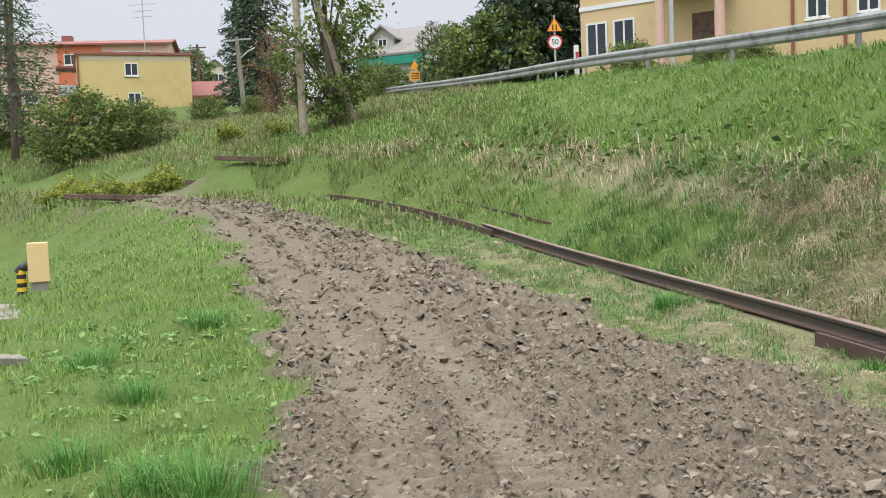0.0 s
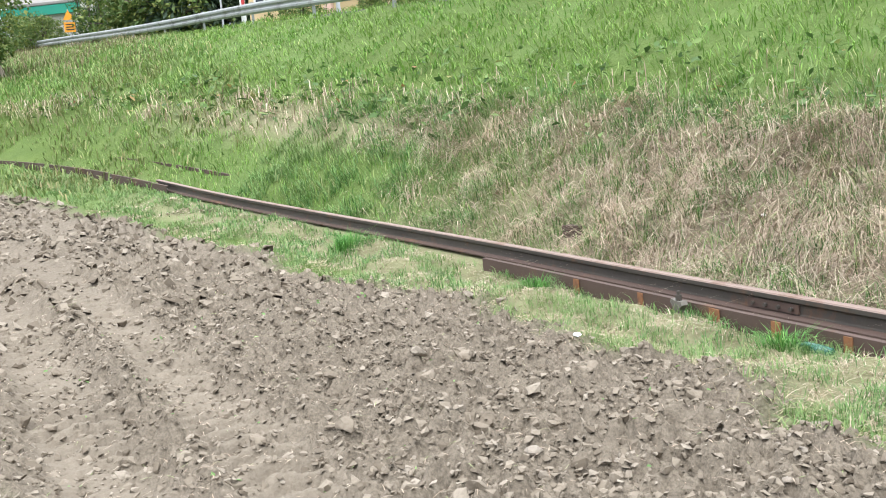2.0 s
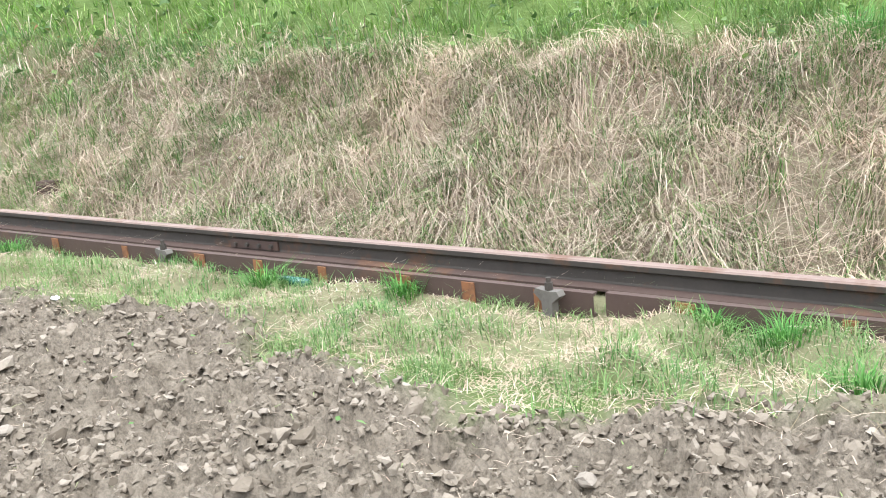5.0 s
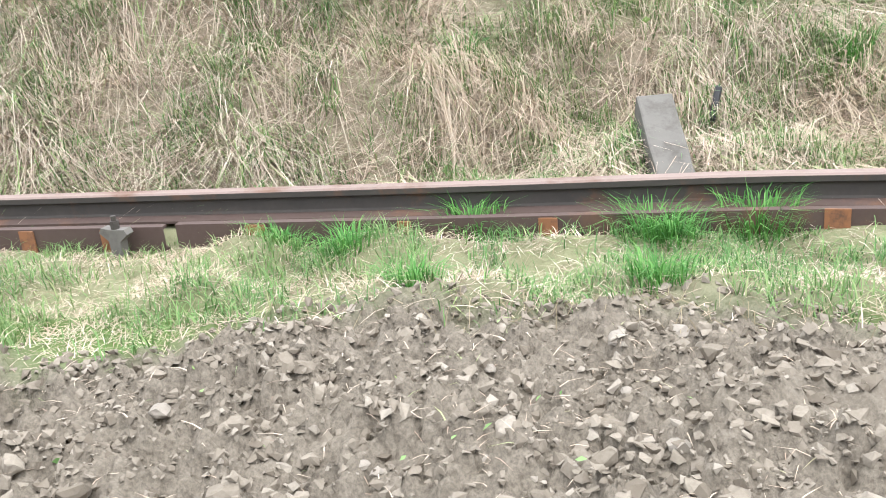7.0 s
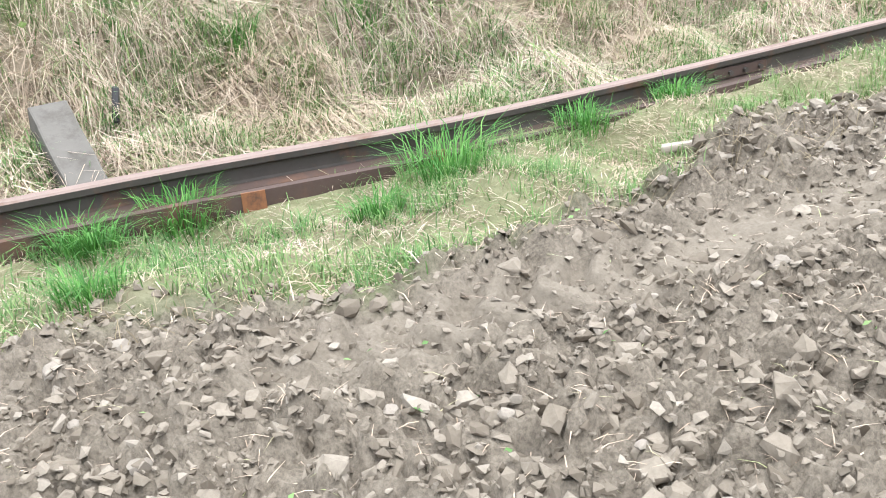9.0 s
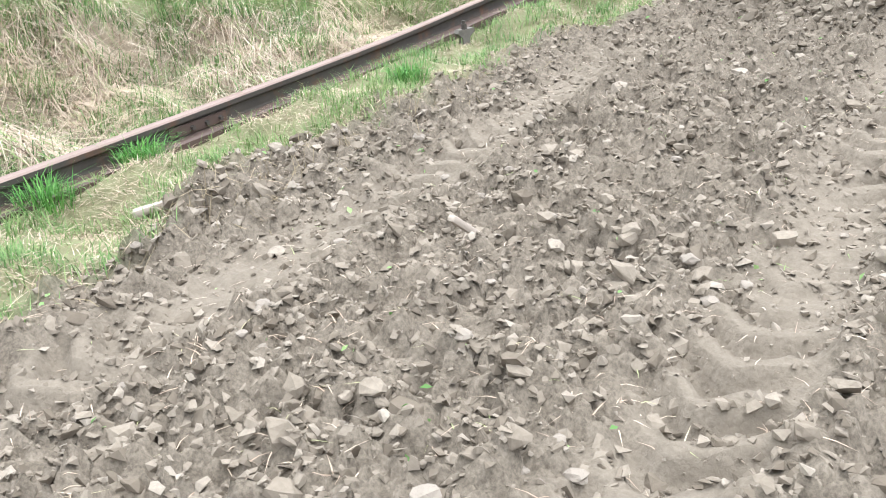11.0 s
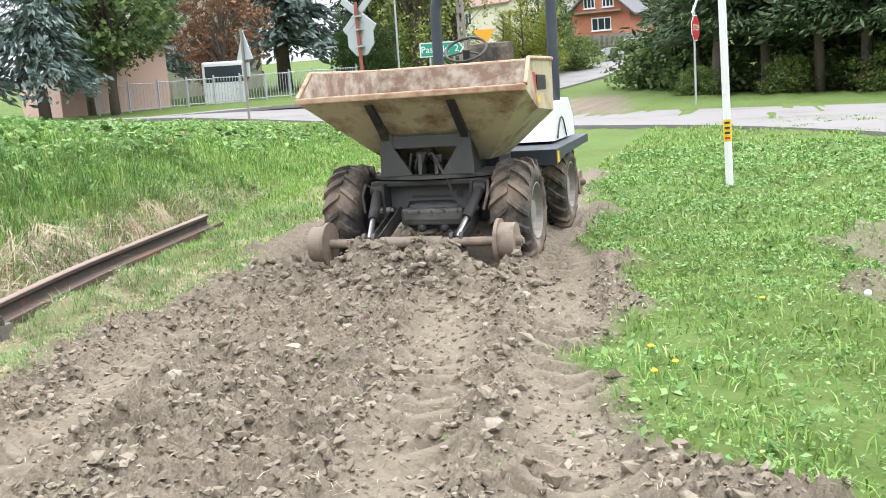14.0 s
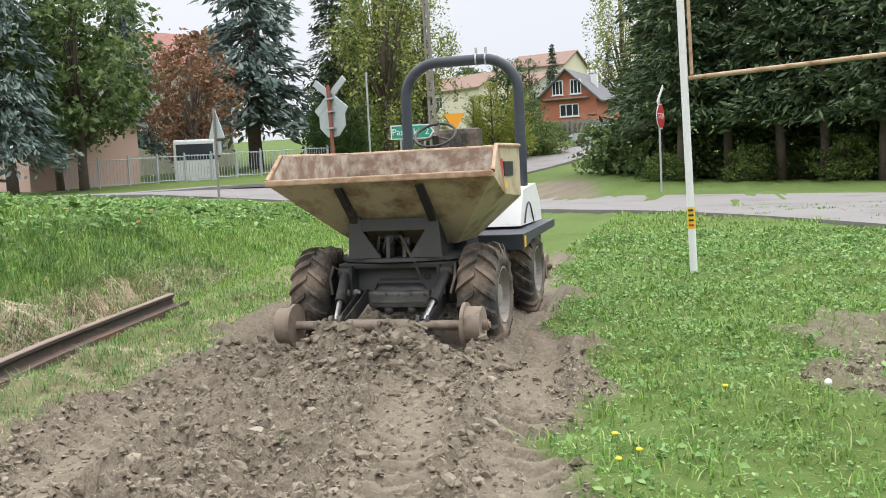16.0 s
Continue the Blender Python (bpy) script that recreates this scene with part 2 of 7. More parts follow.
M["grass_cool"] = leafy("grass_cool", [(0, (0.06, 0.14, 0.04)), (0.5, (0.13, 0.26, 0.08)), (0.85, (0.22, 0.36, 0.12)), (1, (0.38, 0.38, 0.2))], patch=((0.2, 0.27, 0.1), 0.6))
M["grass"] = leafy("grass", [(0, (0.075, 0.165, 0.03)), (0.5, (0.145, 0.285, 0.05)), (0.85, (0.235, 0.4, 0.085)), (1, (0.45, 0.43, 0.22))], patch=((0.2, 0.3, 0.07), 0.5))
M["tuft"] = leafy("tuft", [(0, (0.05, 0.16, 0.03)), (0.6, (0.1, 0.27, 0.055)), (1, (0.2, 0.38, 0.1))])
M["straw"] = leafy("straw", [(0, (0.22, 0.155, 0.115)), (0.3, (0.42, 0.335, 0.255)), (0.65, (0.58, 0.49, 0.385)), (0.86, (0.64, 0.57, 0.45)), (0.88, (0.2, 0.31, 0.1)), (1, (0.27, 0.37, 0.13))], 0.7, 0.15, patch=((0.5, 0.39, 0.285), 0.6))
M["meadow"] = leafy("meadow", [(0, (0.0875, 0.175, 0.0438)), (0.5, (0.175, 0.298, 0.0788)), (0.85, (0.298, 0.385, 0.131)), (1, (0.42, 0.35, 0.193))], patch=((0.17, 0.15, 0.07), 0.25))
M["dull_straw"] = leafy("dull_straw", [(0, (0.13, 0.1, 0.06)), (0.6, (0.24, 0.2, 0.12)), (1, (0.36, 0.29, 0.19))], 0.7, 0.15)
M["weed_dark"] = leafy("weed_dark", [(0, (0.045, 0.09, 0.025)), (0.6, (0.1, 0.18, 0.05)), (0.95, (0.2, 0.29, 0.09)), (1, (0.36, 0.16, 0.08))])
M["weed"] = leafy("weed", [(0, (0.09, 0.19, 0.05)), (0.6, (0.17, 0.31, 0.1)), (1, (0.3, 0.43, 0.17))])
M["leaf_dark"] = leafy("leaf_dark", [(0, (0.0575, 0.0978, 0.0345)), (0.6, (0.121, 0.184, 0.0667)), (1, (0.23, 0.287, 0.109))])
M["leaf_mid"] = leafy("leaf_mid", [(0, (0.0625, 0.112, 0.0312)), (0.6, (0.125, 0.188, 0.05)), (1, (0.25, 0.275, 0.075))])
M["leaf_yellow"] = leafy("leaf_yellow", [(0, (0.14, 0.2, 0.04)), (0.6, (0.27, 0.32, 0.06)), (1, (0.45, 0.4, 0.08))])
M["leaf_brown"] = leafy("leaf_brown", [(0, (0.14, 0.07, 0.04)), (0.6, (0.24, 0.13, 0.08)), (1, (0.3, 0.2, 0.1))])
M["leaf_birch"] = leafy("leaf_birch", [(0, (0.135, 0.189, 0.054)), (0.6, (0.257, 0.311, 0.0945)), (1, (0.446, 0.432, 0.135))])
M["needle"] = leafy("needle", [(0, (0.0264, 0.0504, 0.0288)), (0.6, (0.0576, 0.0936, 0.0528)), (1, (0.102, 0.146, 0.084))], through=0.1)
M["needle_blue"] = leafy("needle_blue", [(0, (0.0725, 0.116, 0.102)), (0.6, (0.167, 0.225, 0.206)), (1, (0.29, 0.355, 0.331))], through=0.1)
M["needle_pine"] = leafy("needle_pine", [(0, (0.0375, 0.065, 0.035)), (0.6, (0.0825, 0.125, 0.06)), (1, (0.15, 0.2, 0.0975))], through=0.1)
M["thuja"] = leafy("thuja", [(0, (0.03, 0.07, 0.02)), (1, (0.07, 0.13, 0.03))], through=0.1)


# ---- makers ----
def link(name, bm, material, parent=None, label="", smooth_faces=False):
    me = bpy.data.meshes.new(name)
    bm.to_mesh(me)
    bm.free()
    if smooth_faces:
        me.polygons.foreach_set("use_smooth", np.ones(len(me.polygons), bool))
    for m in material if isinstance(material, (list, tuple)) else [material]:
        me.materials.append(M[m])
    ob = new(name, me)
    ob.parent = parent
    if label:
        tagged(ob, label)
    return ob


part = link


def holder(name, m, label, category, group="", kind=""):
    ob = new(name)
    ob.empty_display_size = 0.1
    ob.matrix_world = m
    return tagged(ob, label, category, group, kind)


def box(bm, x0, x1, y0, y1, z0, z1, bevel=0.0, m=None, index=0):
    n = len(bm.faces)
    r = bmesh.ops.create_cube(bm, size=1, matrix=Matrix.Translation(((x0 + x1) / 2, (y0 + y1) / 2, (z0 + z1) / 2)) @ Matrix.Diagonal((x1 - x0, y1 - y0, z1 - z0, 1)))
    vs = r["verts"]
    if bevel:
        es = list({e for v in vs for e in v.link_edges})
        vs = bmesh.ops.bevel(bm, geom=es, offset=bevel, segments=2, affect="EDGES", profile=0.6)["verts"]
    if m is not None:
        bmesh.ops.transform(bm, matrix=m, verts=list(set(vs)))
    bm.faces.ensure_lookup_table()
    for f in bm.faces[n:] if not bevel else []:
        f.material_index = index
    return bm


def cyl(bm, a, b, r0, r1=None, n=16, caps=True):
    a, b = Vector(a), Vector(b)
    d = b - a
    m = Matrix.Translation((a + b) / 2) @ d.to_track_quat("Z", "Y").to_matrix().to_4x4()
    bmesh.ops.create_cone(bm, cap_ends=caps, segments=n, radius1=r0, radius2=r0 if r1 is None else r1, depth=d.length, matrix=m)
    return bm


def tube(bm, pts, r, n=12):
    """A bent pipe along the points."""
    pts = [Vector(p) for p in pts]
    rings, side = [], None
    for i, p in enumerate(pts):
        d = (pts[min(i + 1, len(pts) - 1)] - pts[max(i - 1, 0)]).normalized()
        side = d.orthogonal().normalized() if side is None else (side - d * side.dot(d)).normalized()
        up = d.cross(side)
        rr = float(r[i] if isinstance(r, (list, tuple)) else r)
        rings.append([bm.verts.new(p + rr * (side * math.cos(2 * math.pi * k / n) + up * math.sin(2 * math.pi * k / n))) for k in range(n)])
    for a, b in zip(rings, rings[1:]):
        for k in range(n):
            bm.faces.new((a[k], a[(k + 1) % n], b[(k + 1) % n], b[k]))
    bm.faces.new(rings[0][::-1])
    bm.faces.new(rings[-1])
    return bm


def prism(bm, outline, axis, lo, hi):
    """A flat outline (pairs) pushed from lo to hi along an axis: 'x', 'y' or 'z'."""
    put = {"x": lambda u, v, w: (w, u, v), "y": lambda u, v, w: (u, w, v), "z": lambda u, v, w: (u, v, w)}[axis]
    a, b = [bm.verts.new(put(u, v, lo)) for u, v in outline], [bm.verts.new(put(u, v, hi)) for u, v in outline]
    fs = [bm.faces.new(a), bm.faces.new(b[::-1])]
    for i in range(len(a)):
        j = (i + 1) % len(a)
        fs.append(bm.faces.new((a[i], b[i], b[j], a[j])))
    bmesh.ops.recalc_face_normals(bm, faces=fs)
    return bm


def raw_mesh(name, verts, loops, sizes, material, flat=False):
    """A mesh from arrays: vertices, corner indices and the corner count of each face."""
    me = bpy.data.meshes.new(name)
    me.vertices.add(len(verts))
    me.vertices.foreach_set("co", np.asarray(verts, np.float32).ravel())
    me.loops.add(len(loops))
    me.loops.foreach_set("vertex_index", np.asarray(loops, np.int32))
    me.polygons.add(len(sizes))
    starts = np.concatenate([[0], np.cumsum(sizes)[:-1]])
    me.polygons.foreach_set("loop_start", np.asarray(starts, np.int32))
    me.update(calc_edges=True)
    me.validate()
    me.materials.append(M[material])
    if flat:
        me.polygons.foreach_set("use_smooth", np.zeros(len(me.polygons), bool))
    return me


rng = np.random.default_rng(7)


def blades(base, height, width, lean, heading, droop):
    """Grass blades: base points (n, 3) and arrays of n; lean sideways in metres, droop lowers the tip."""
    n = len(base)
    c, s = np.cos(heading), np.sin(heading)
    out = np.stack([c, s, 0 * c], 1)
    side = np.stack([-s, c, 0 * c], 1) * (width / 2)[:, None]
    up = np.array([0, 0, 1.0])
    mid = base + out * (lean * 0.35)[:, None] + up * (height * 0.62)[:, None]
    tip = base + out * lean[:, None] + up * (height * (1 - droop))[:, None]
    v = np.stack([base - side, base + side, mid + side * 0.75, mid - side * 0.75, tip], 1).reshape(-1, 3)
    k = np.arange(n)[:, None] * 5
    loops = np.concatenate([k + [0, 1, 2, 3], k + [3, 2, 4]], 1).ravel()
    return v, loops, np.tile([4, 3], n)


def leaf_cards(centre, size, normal, spin):
    """Small pointed leaves, each a kite of two triangles folded along its rib."""
    n = len(centre)
    nrm = normal / np.linalg.norm(normal, axis=1)[:, None]
    a = np.cross(nrm, np.where(np.abs(nrm[:, 2:]) < 0.9, [[0, 0, 1.0]], [[1.0, 0, 0]]))
    a /= np.linalg.norm(a, axis=1)[:, None]
    b = np.cross(nrm, a)
    u = a * np.cos(spin)[:, None] + b * np.sin(spin)[:, None]
    w = np.cross(nrm, u)
    sz = size[:, None]
    v = np.stack([centre - u * sz * 0.5, centre + w * sz * 0.3 + nrm * sz * 0.1, centre + u * sz * 0.5, centre - w * sz * 0.3 + nrm * sz * 0.1], 1).reshape(-1, 3)
    k = np.arange(n)[:, None] * 4
    return v, np.concatenate([k + [0, 1, 2], k + [0, 2, 3]], 1).ravel(), np.full(2 * n, 3)


def sprays(centre, size, along_, slim):
    """Narrow twigs of needles: slender kites that point along a direction."""
    n = len(centre)
    u = along_ / np.linalg.norm(along_, axis=1)[:, None]
    w = np.cross(u, rng.normal(0, 1, (n, 3)) + (0, 0, 1.2))
    w /= np.linalg.norm(w, axis=1)[:, None]
    sz = size[:, None]
    v = np.stack([centre - u * sz * 0.5, centre + w * sz * slim, centre + u * sz * 0.5, centre - w * sz * slim], 1).reshape(-1, 3)
    k = np.arange(n)[:, None] * 4
    return v, np.concatenate([k + [0, 1, 2], k + [0, 2, 3]], 1).ravel(), np.full(2 * n, 3)


def stuff(name, arrays, material, label, category, soft=False):
    return tagged(new(name, raw_mesh(name, *arrays, material, soft)), label, category, kind="stuff")


# ---- ground ----
def soil_mask(x, y):
    s = x - rail_x(y)
    wob = 0.16 * np.sin(1.9 * y) + 0.1 * np.sin(4.3 * y + 1) + 0.06 * np.sin(9.1 * y + x)
    left = -4.85 + 0.35 * smooth(-5, -8, y) - 0.15 * smooth(0, -2, y) * smooth(-4.6, -3.8, y) + 0.5 * smooth(-3.5, -4.2, y) * smooth(-6.2, -5.2, y) + 0.4 * smooth(9, 20, y) + wob
    right = -1.12 - 0.4 * smooth(6.5, 9.5, y) - 0.6 * smooth(11, 21, y) - 0.25 * smooth(1.2, 2.2, y) * smooth(4.5, 3.5, y) + 0.32 * smooth(-1.2, -3, y) * smooth(-6, -4.6, y) + wob * 0.8
    m = smooth(left - 0.12, left + 0.15, s) * smooth(right + 0.2, right - 0.28, s)
    bare = smooth(1.15, 0.85, np.hypot((x + 1.35 + 0.2 * np.sin(3 * y)) / 0.85, (y + 7.9) / 1.5) + 0.12 * np.sin(7 * x + 5 * y))
    over = smooth(-6.0, -5.4, s) * smooth(-2.8, -3.4, s) * smooth(-32.5, -34, y) * smooth(-52, -46, y)
    return np.maximum(np.maximum(m * smooth(-15.5, -14, y) * smooth(34, 27, y), 0.8 * bare), over)


def dry_mask(x, y):
    s = x - rail_x(y)
    edge = 0.35 + 1.4 * smooth(-7, -2.5, y)
    d = smooth(0.1, 0.5, s) * smooth(edge + 0.8, edge, s) * smooth(13, 7, y) * smooth(-16, -8, y)
    far = smooth(1.3, 1.7, s) * smooth(2.8, 2.2, s) * smooth(6, 9, y) * smooth(24, 19, y) * 0.5
    verge = smooth(-1.2, -1.0, s) * smooth(0.2, 0.0, s) * 0.5 * smooth(20, 13, y)
    return np.clip(np.maximum(np.maximum(d, far), verge), 0, 1)


def fbm(x, y, octaves):
    """Cheap smooth relief from turned sine waves: pairs of wavelength and height."""
    z = 0 * x
    for i, (lam, amp) in enumerate(octaves):
        a = 1.1 + 2.4 * i
        u, v = x * math.cos(a) + y * math.sin(a), -x * math.sin(a) + y * math.cos(a)
        k = 2 * math.pi / lam
        z = z + amp * np.sin(u * k + 1.7 * np.sin(v * k * 0.6 + i)) * np.cos(v * k * 0.9 + 1.3 * np.sin(u * k * 0.5 + 2 * i))
    return z


def ruts(x, y):
    """Wheel ruts with the bars of a tractor tread along the open side of the bed."""
    s = x - rail_x(y)
    z = 0 * x
    near = smooth(11, 7, y)
    for at, wide, deep, tread in RUTS:
        w = tyre(s, y, at, wide)
        bars = np.sin((y + np.abs(s - at) * 0.8) * 2 * math.pi / 0.21 + 0.6 * np.sin(y * 1.3))
        z = z - w * (deep + tread * near * np.clip(bars * 2.5, -1, 1) * (0.7 + 0.5 * np.sin(2.7 * y + 5 * s)))
        z = z + 0.5 * deep * np.exp(-((np.abs(s - at) - wide * 1.35) / 0.09) ** 2)
    return z


# offset from the rail, half width, depth and height of the tread bars
RUTS = ((-4.2, 0.25, 0.07, 0.036), (-3.5, 0.22, 0.03, 0.03), (-1.72, 0.19, 0.012, 0.03))


def tyre(s, y, at, wide):
    gone = smooth(-6.5, -5.0, y) * smooth(0.5, -1.0, y) if at > -2 else 1.0
    return np.exp(-((s - at - 0.05 * np.sin(0.7 * y)) / wide) ** 4) * gone


def rolled(x, y):
    s = x - rail_x(y)
    return np.clip(sum(tyre(s, y, r[0], r[1]) for r in RUTS), 0, 1)


def cells(x, y, size, seed):
    """Broken ground: uneven blocks about size wide with cracks between them, 0 to 1."""
    u = (x + 0.18 * size * np.sin(y * 23 / size * 0.05 + seed)) / size
    v = (y * 1.15 + 0.22 * size * np.sin(x * 9 + seed)) / size
    iu, iv = np.floor(u), np.floor(v)
    f1, f2, top = 9 + 0 * u, 9 + 0 * u, 0 * u
    for i in (-1, 0, 1):
        for j in (-1, 0, 1):
            a = np.sin((iu + i) * 127.1 + (iv + j) * 311.7 + seed) * 43758.5453
            b = np.sin((iu + i) * 269.5 + (iv + j) * 183.3 + seed) * 43758.5453
            a, b = a - np.floor(a), b - np.floor(b)
            d = np.hypot(iu + i + a - u, iv + j + b - v)
            near = d < f1
            f2 = np.where(near, f1, np.minimum(f2, d))
            top = np.where(near, a * b + 0.3, top)
            f1 = np.where(near, d, f1)
    return top * np.clip((f2 - f1) * 3.2, 0, 1)


def relief(x, y):
    m, d = soil_mask(x, y), dry_mask(x, y)
    dug = fbm(x, y, ((1.3, 0.03), (0.53, 0.024), (0.27, 0.02)))
    dug = dug + 0.045 * np.abs(fbm(x, y, ((0.31, 0.6), (0.17, 0.45)))) + 0.022 * np.abs(fbm(x + 3, y + 1, ((0.115, 0.8),)))
    dug = dug + (1 - 0.75 * rolled(x, y)) * (0.075 * cells(x, y, 0.15, 1.0) + 0.065 * cells(x, y, 0.08, 4.0) - 0.045)
    dug = dug * (1 - 0.7 * rolled(x, y))
    turf = fbm(x, y, ((2.9, 0.05), (1.1, 0.03), (0.45, 0.015)))
    heap = 0.27 * np.exp(-(((x - 2.55) / 0.75) ** 2 + ((y + 7.05) / 0.3) ** 2)) * (1 + 0.3 * np.sin(9 * x) * np.sin(7 * y + 1))
    calm = smooth(0.4, 0.15, np.abs(x - rail_x(y) - 0.05))
    bank = d * fbm(x, y, ((1.7, 0.1), (0.8, 0.06)))
    return (m * (dug + 0.03 + ruts(x, y)) + (1 - m) * turf + bank) * (1 - calm) + heap


def ground_z(x, y):
    return land(x, y) + relief(x, y)


def graded(lo, hi, fine, step, far):
    """Grid lines: fine between lo and hi, and ever wider out to far."""
    mid, out, g = np.arange(lo, hi, fine), [], step
    v = 0.0
    while v < far:
        g *= 1.16
        v += g
        out.append(v)
    out = np.array(out)
    return np.concatenate([(lo - out)[::-1], mid, hi + out])


def lines(a, b, c, d):
    """Grid lines that are finest from b to c, where the bed lies nearest."""
    g = graded(a, d, 0.05, 0.05, 900)
    return np.concatenate([g[g < b], np.arange(b, c, 0.023), g[g > c]])


gx, gy = lines(-2.2, -0.4, 4.0, 6.4), lines(-9.2, -6.2, 6.6, 10.5)
GX, GY = np.meshgrid(gx, gy)
fade = smooth(90, 40, np.hypot(GX, GY))
GZ = land(GX, GY) + relief(GX, GY) * fade
nx, ny = len(gx), len(gy)
idx = np.arange(nx * ny).reshape(ny, nx)
quads = np.stack([idx[:-1, :-1], idx[:-1, 1:], idx[1:, 1:], idx[1:, :-1]], -1).reshape(-1, 4)
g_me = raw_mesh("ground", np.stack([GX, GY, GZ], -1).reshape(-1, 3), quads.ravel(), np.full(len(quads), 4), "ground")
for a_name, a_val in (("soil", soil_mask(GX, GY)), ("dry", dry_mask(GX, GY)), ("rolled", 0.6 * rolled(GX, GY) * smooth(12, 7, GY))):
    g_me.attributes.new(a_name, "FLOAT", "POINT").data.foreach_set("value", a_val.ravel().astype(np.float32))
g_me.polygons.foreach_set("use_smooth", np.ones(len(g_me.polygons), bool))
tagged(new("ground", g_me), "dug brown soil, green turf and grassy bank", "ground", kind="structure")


# ---- roads ----
def strip(name, line, width, lift, material, label, category, thick=0.12):
    """A road laid along a line of points, following the ground."""
    line = [Vector(p) for p in line]
    bm = bmesh.new()
    rows = []
    for i, p in enumerate(line):
        d = (line[min(i + 1, len(line) - 1)] - line[max(i - 1, 0)]).normalized()
        side = Vector((d.y, -d.x))
        rows.append([(p + side * width * (k / 4 - 0.5)) for k in range(5)])
    top = [[bm.verts.new((q.x, q.y, float(land(p.x, p.y)) + lift)) for q in row] for row, p in zip(rows, line)]
    for a, b in zip(top, top[1:]):
        for k in range(4):
            bm.faces.new((a[k], a[k + 1], b[k + 1], b[k]))
    r = bmesh.ops.extrude_face_region(bm, geom=list(bm.faces))
    bmesh.ops.translate(bm, verts=[v for v in r["geom"] if isinstance(v, bmesh.types.BMVert)], vec=(0, 0, -thick))
    bmesh.ops.recalc_face_normals(bm, faces=list(bm.faces))
    return tagged(link(name, bm, material), label, category, kind="structure")


# the upper road, behind the crash barrier
strip("road", [(float(guard_x(y)) + 4.6, y) for y in np.arange(-14, 90, 3.0)], 6.0, 0.05, "asphalt", "grey asphalt road above the grassy bank", "road")
# the road over the level crossing, and the lane that leaves it uphill
CROSS = ((70, -41), (40, -37), (20, -34.6), (10, -33.4), (4, -31.8), (0, -29.5), (-3, -26), (-5.5, -22), (-8, -17), (-10.5, -11), (-13, -4), (-17, 8))
cross_t = np.linspace(0, len(CROSS) - 1, 70)
cross_x, cross_y = (np.interp(cross_t, range(len(CROSS)), [p[k] for p in CROSS]) for k in (0, 1))
cross_x, cross_y = (np.convolve(np.pad(v, 4, mode="edge"), np.ones(9) / 9, "valid") for v in (cross_x, cross_y))
strip("road", list(zip(cross_x.tolist(), cross_y.tolist())), 8.6, 0.06, "asphalt", "pale worn asphalt road over the level crossing", "road")
lane_y = np.arange(-32, -106, -3.0)
strip("road", [(float(np.interp(-y, (32, 39, 46, 56, 66, 77, 90, 104), (26, 19.5, 15.8, 13.3, 11.5, 9.8, 7, 3))), y) for y in lane_y], 4.6, 0.06, "asphalt", "narrow pale asphalt lane going uphill", "road")


# ---- the rail and the steel sections beside it ----
def settled(y):
    """How far the steel has sunk into the bed."""
    return 0.045 * float(smooth(0.3, -1.6, y)) * (1 - 1.4 * float(smooth(-4.5, -7.5, y)))


def along(y0, y1, off, lift, step=0.5):
    """A line beside the rail: points with an even offset and height above the bed."""
    ys = np.linspace(y0, y1, max(2, int(abs(y1 - y0) / step) + 1))
    return [Vector((float(rail_x(y)) + off, y, float(bed_z(y)) + lift - settled(y))) for y in ys]


def sweep(bm, line, outline, index=None):
    """Pushes a cross-section (pairs across, up) along a line."""
    rings = []
    for i, p in enumerate(line):
        d = (line[min(i + 1, len(line) - 1)] - line[max(i - 1, 0)]).normalized()
        side = Vector((d.y, -d.x, 0)).normalized()
        rings.append([bm.verts.new(p + side * u + Vector((0, 0, v))) for u, v in outline])
    n = len(outline)
    fs = []
    for a, b in zip(rings, rings[1:]):
        for k in range(n):
            f = bm.faces.new((a[k], a[(k + 1) % n], b[(k + 1) % n], b[k]))
            if index:
                f.material_index = index[k]
            fs.append(f)
    fs += [bm.faces.new(rings[0][::-1]), bm.faces.new(rings[-1])]
    bmesh.ops.recalc_face_normals(bm, faces=fs)
    return bm


RAIL_FOOT = [(-0.062, 0), (-0.062, 0.012), (-0.012, 0.026), (0.012, 0.026), (0.062, 0.012), (0.062, 0)]
RAIL_WEB = [(-0.012, 0.027), (-0.008, 0.04), (-0.008, 0.09), (-0.011, 0.1), (0.011, 0.1), (0.008, 0.09), (0.008, 0.04), (0.012, 0.027)]
RAIL_HEAD = [(-0.011, 0.101), (-0.033, 0.112), (-0.035, 0.14), (-0.028, 0.149), (0.028, 0.149), (0.035, 0.14), (0.033, 0.112), (0.011, 0.101)]
rail = holder("rail", Matrix.Identity(4), "long rusty steel rail lying beside the dug bed", "rail")
rail_line = along(-10.0, 17.6, 0.0, 0.03, 0.3)
part("foot", sweep(bmesh.new(), rail_line, RAIL_FOOT), "plate_rust", rail, "flaking rust-brown foot")
part("web", sweep(bmesh.new(), rail_line, RAIL_WEB), "rail_steel", rail, "dark rusted web")
part("head", sweep(bmesh.new(), rail_line, RAIL_HEAD, [0, 0, 1, 1, 1, 0, 0, 0]), ["rail_steel", "rail_head"], rail, "running head with pale-brown top and darker sides")
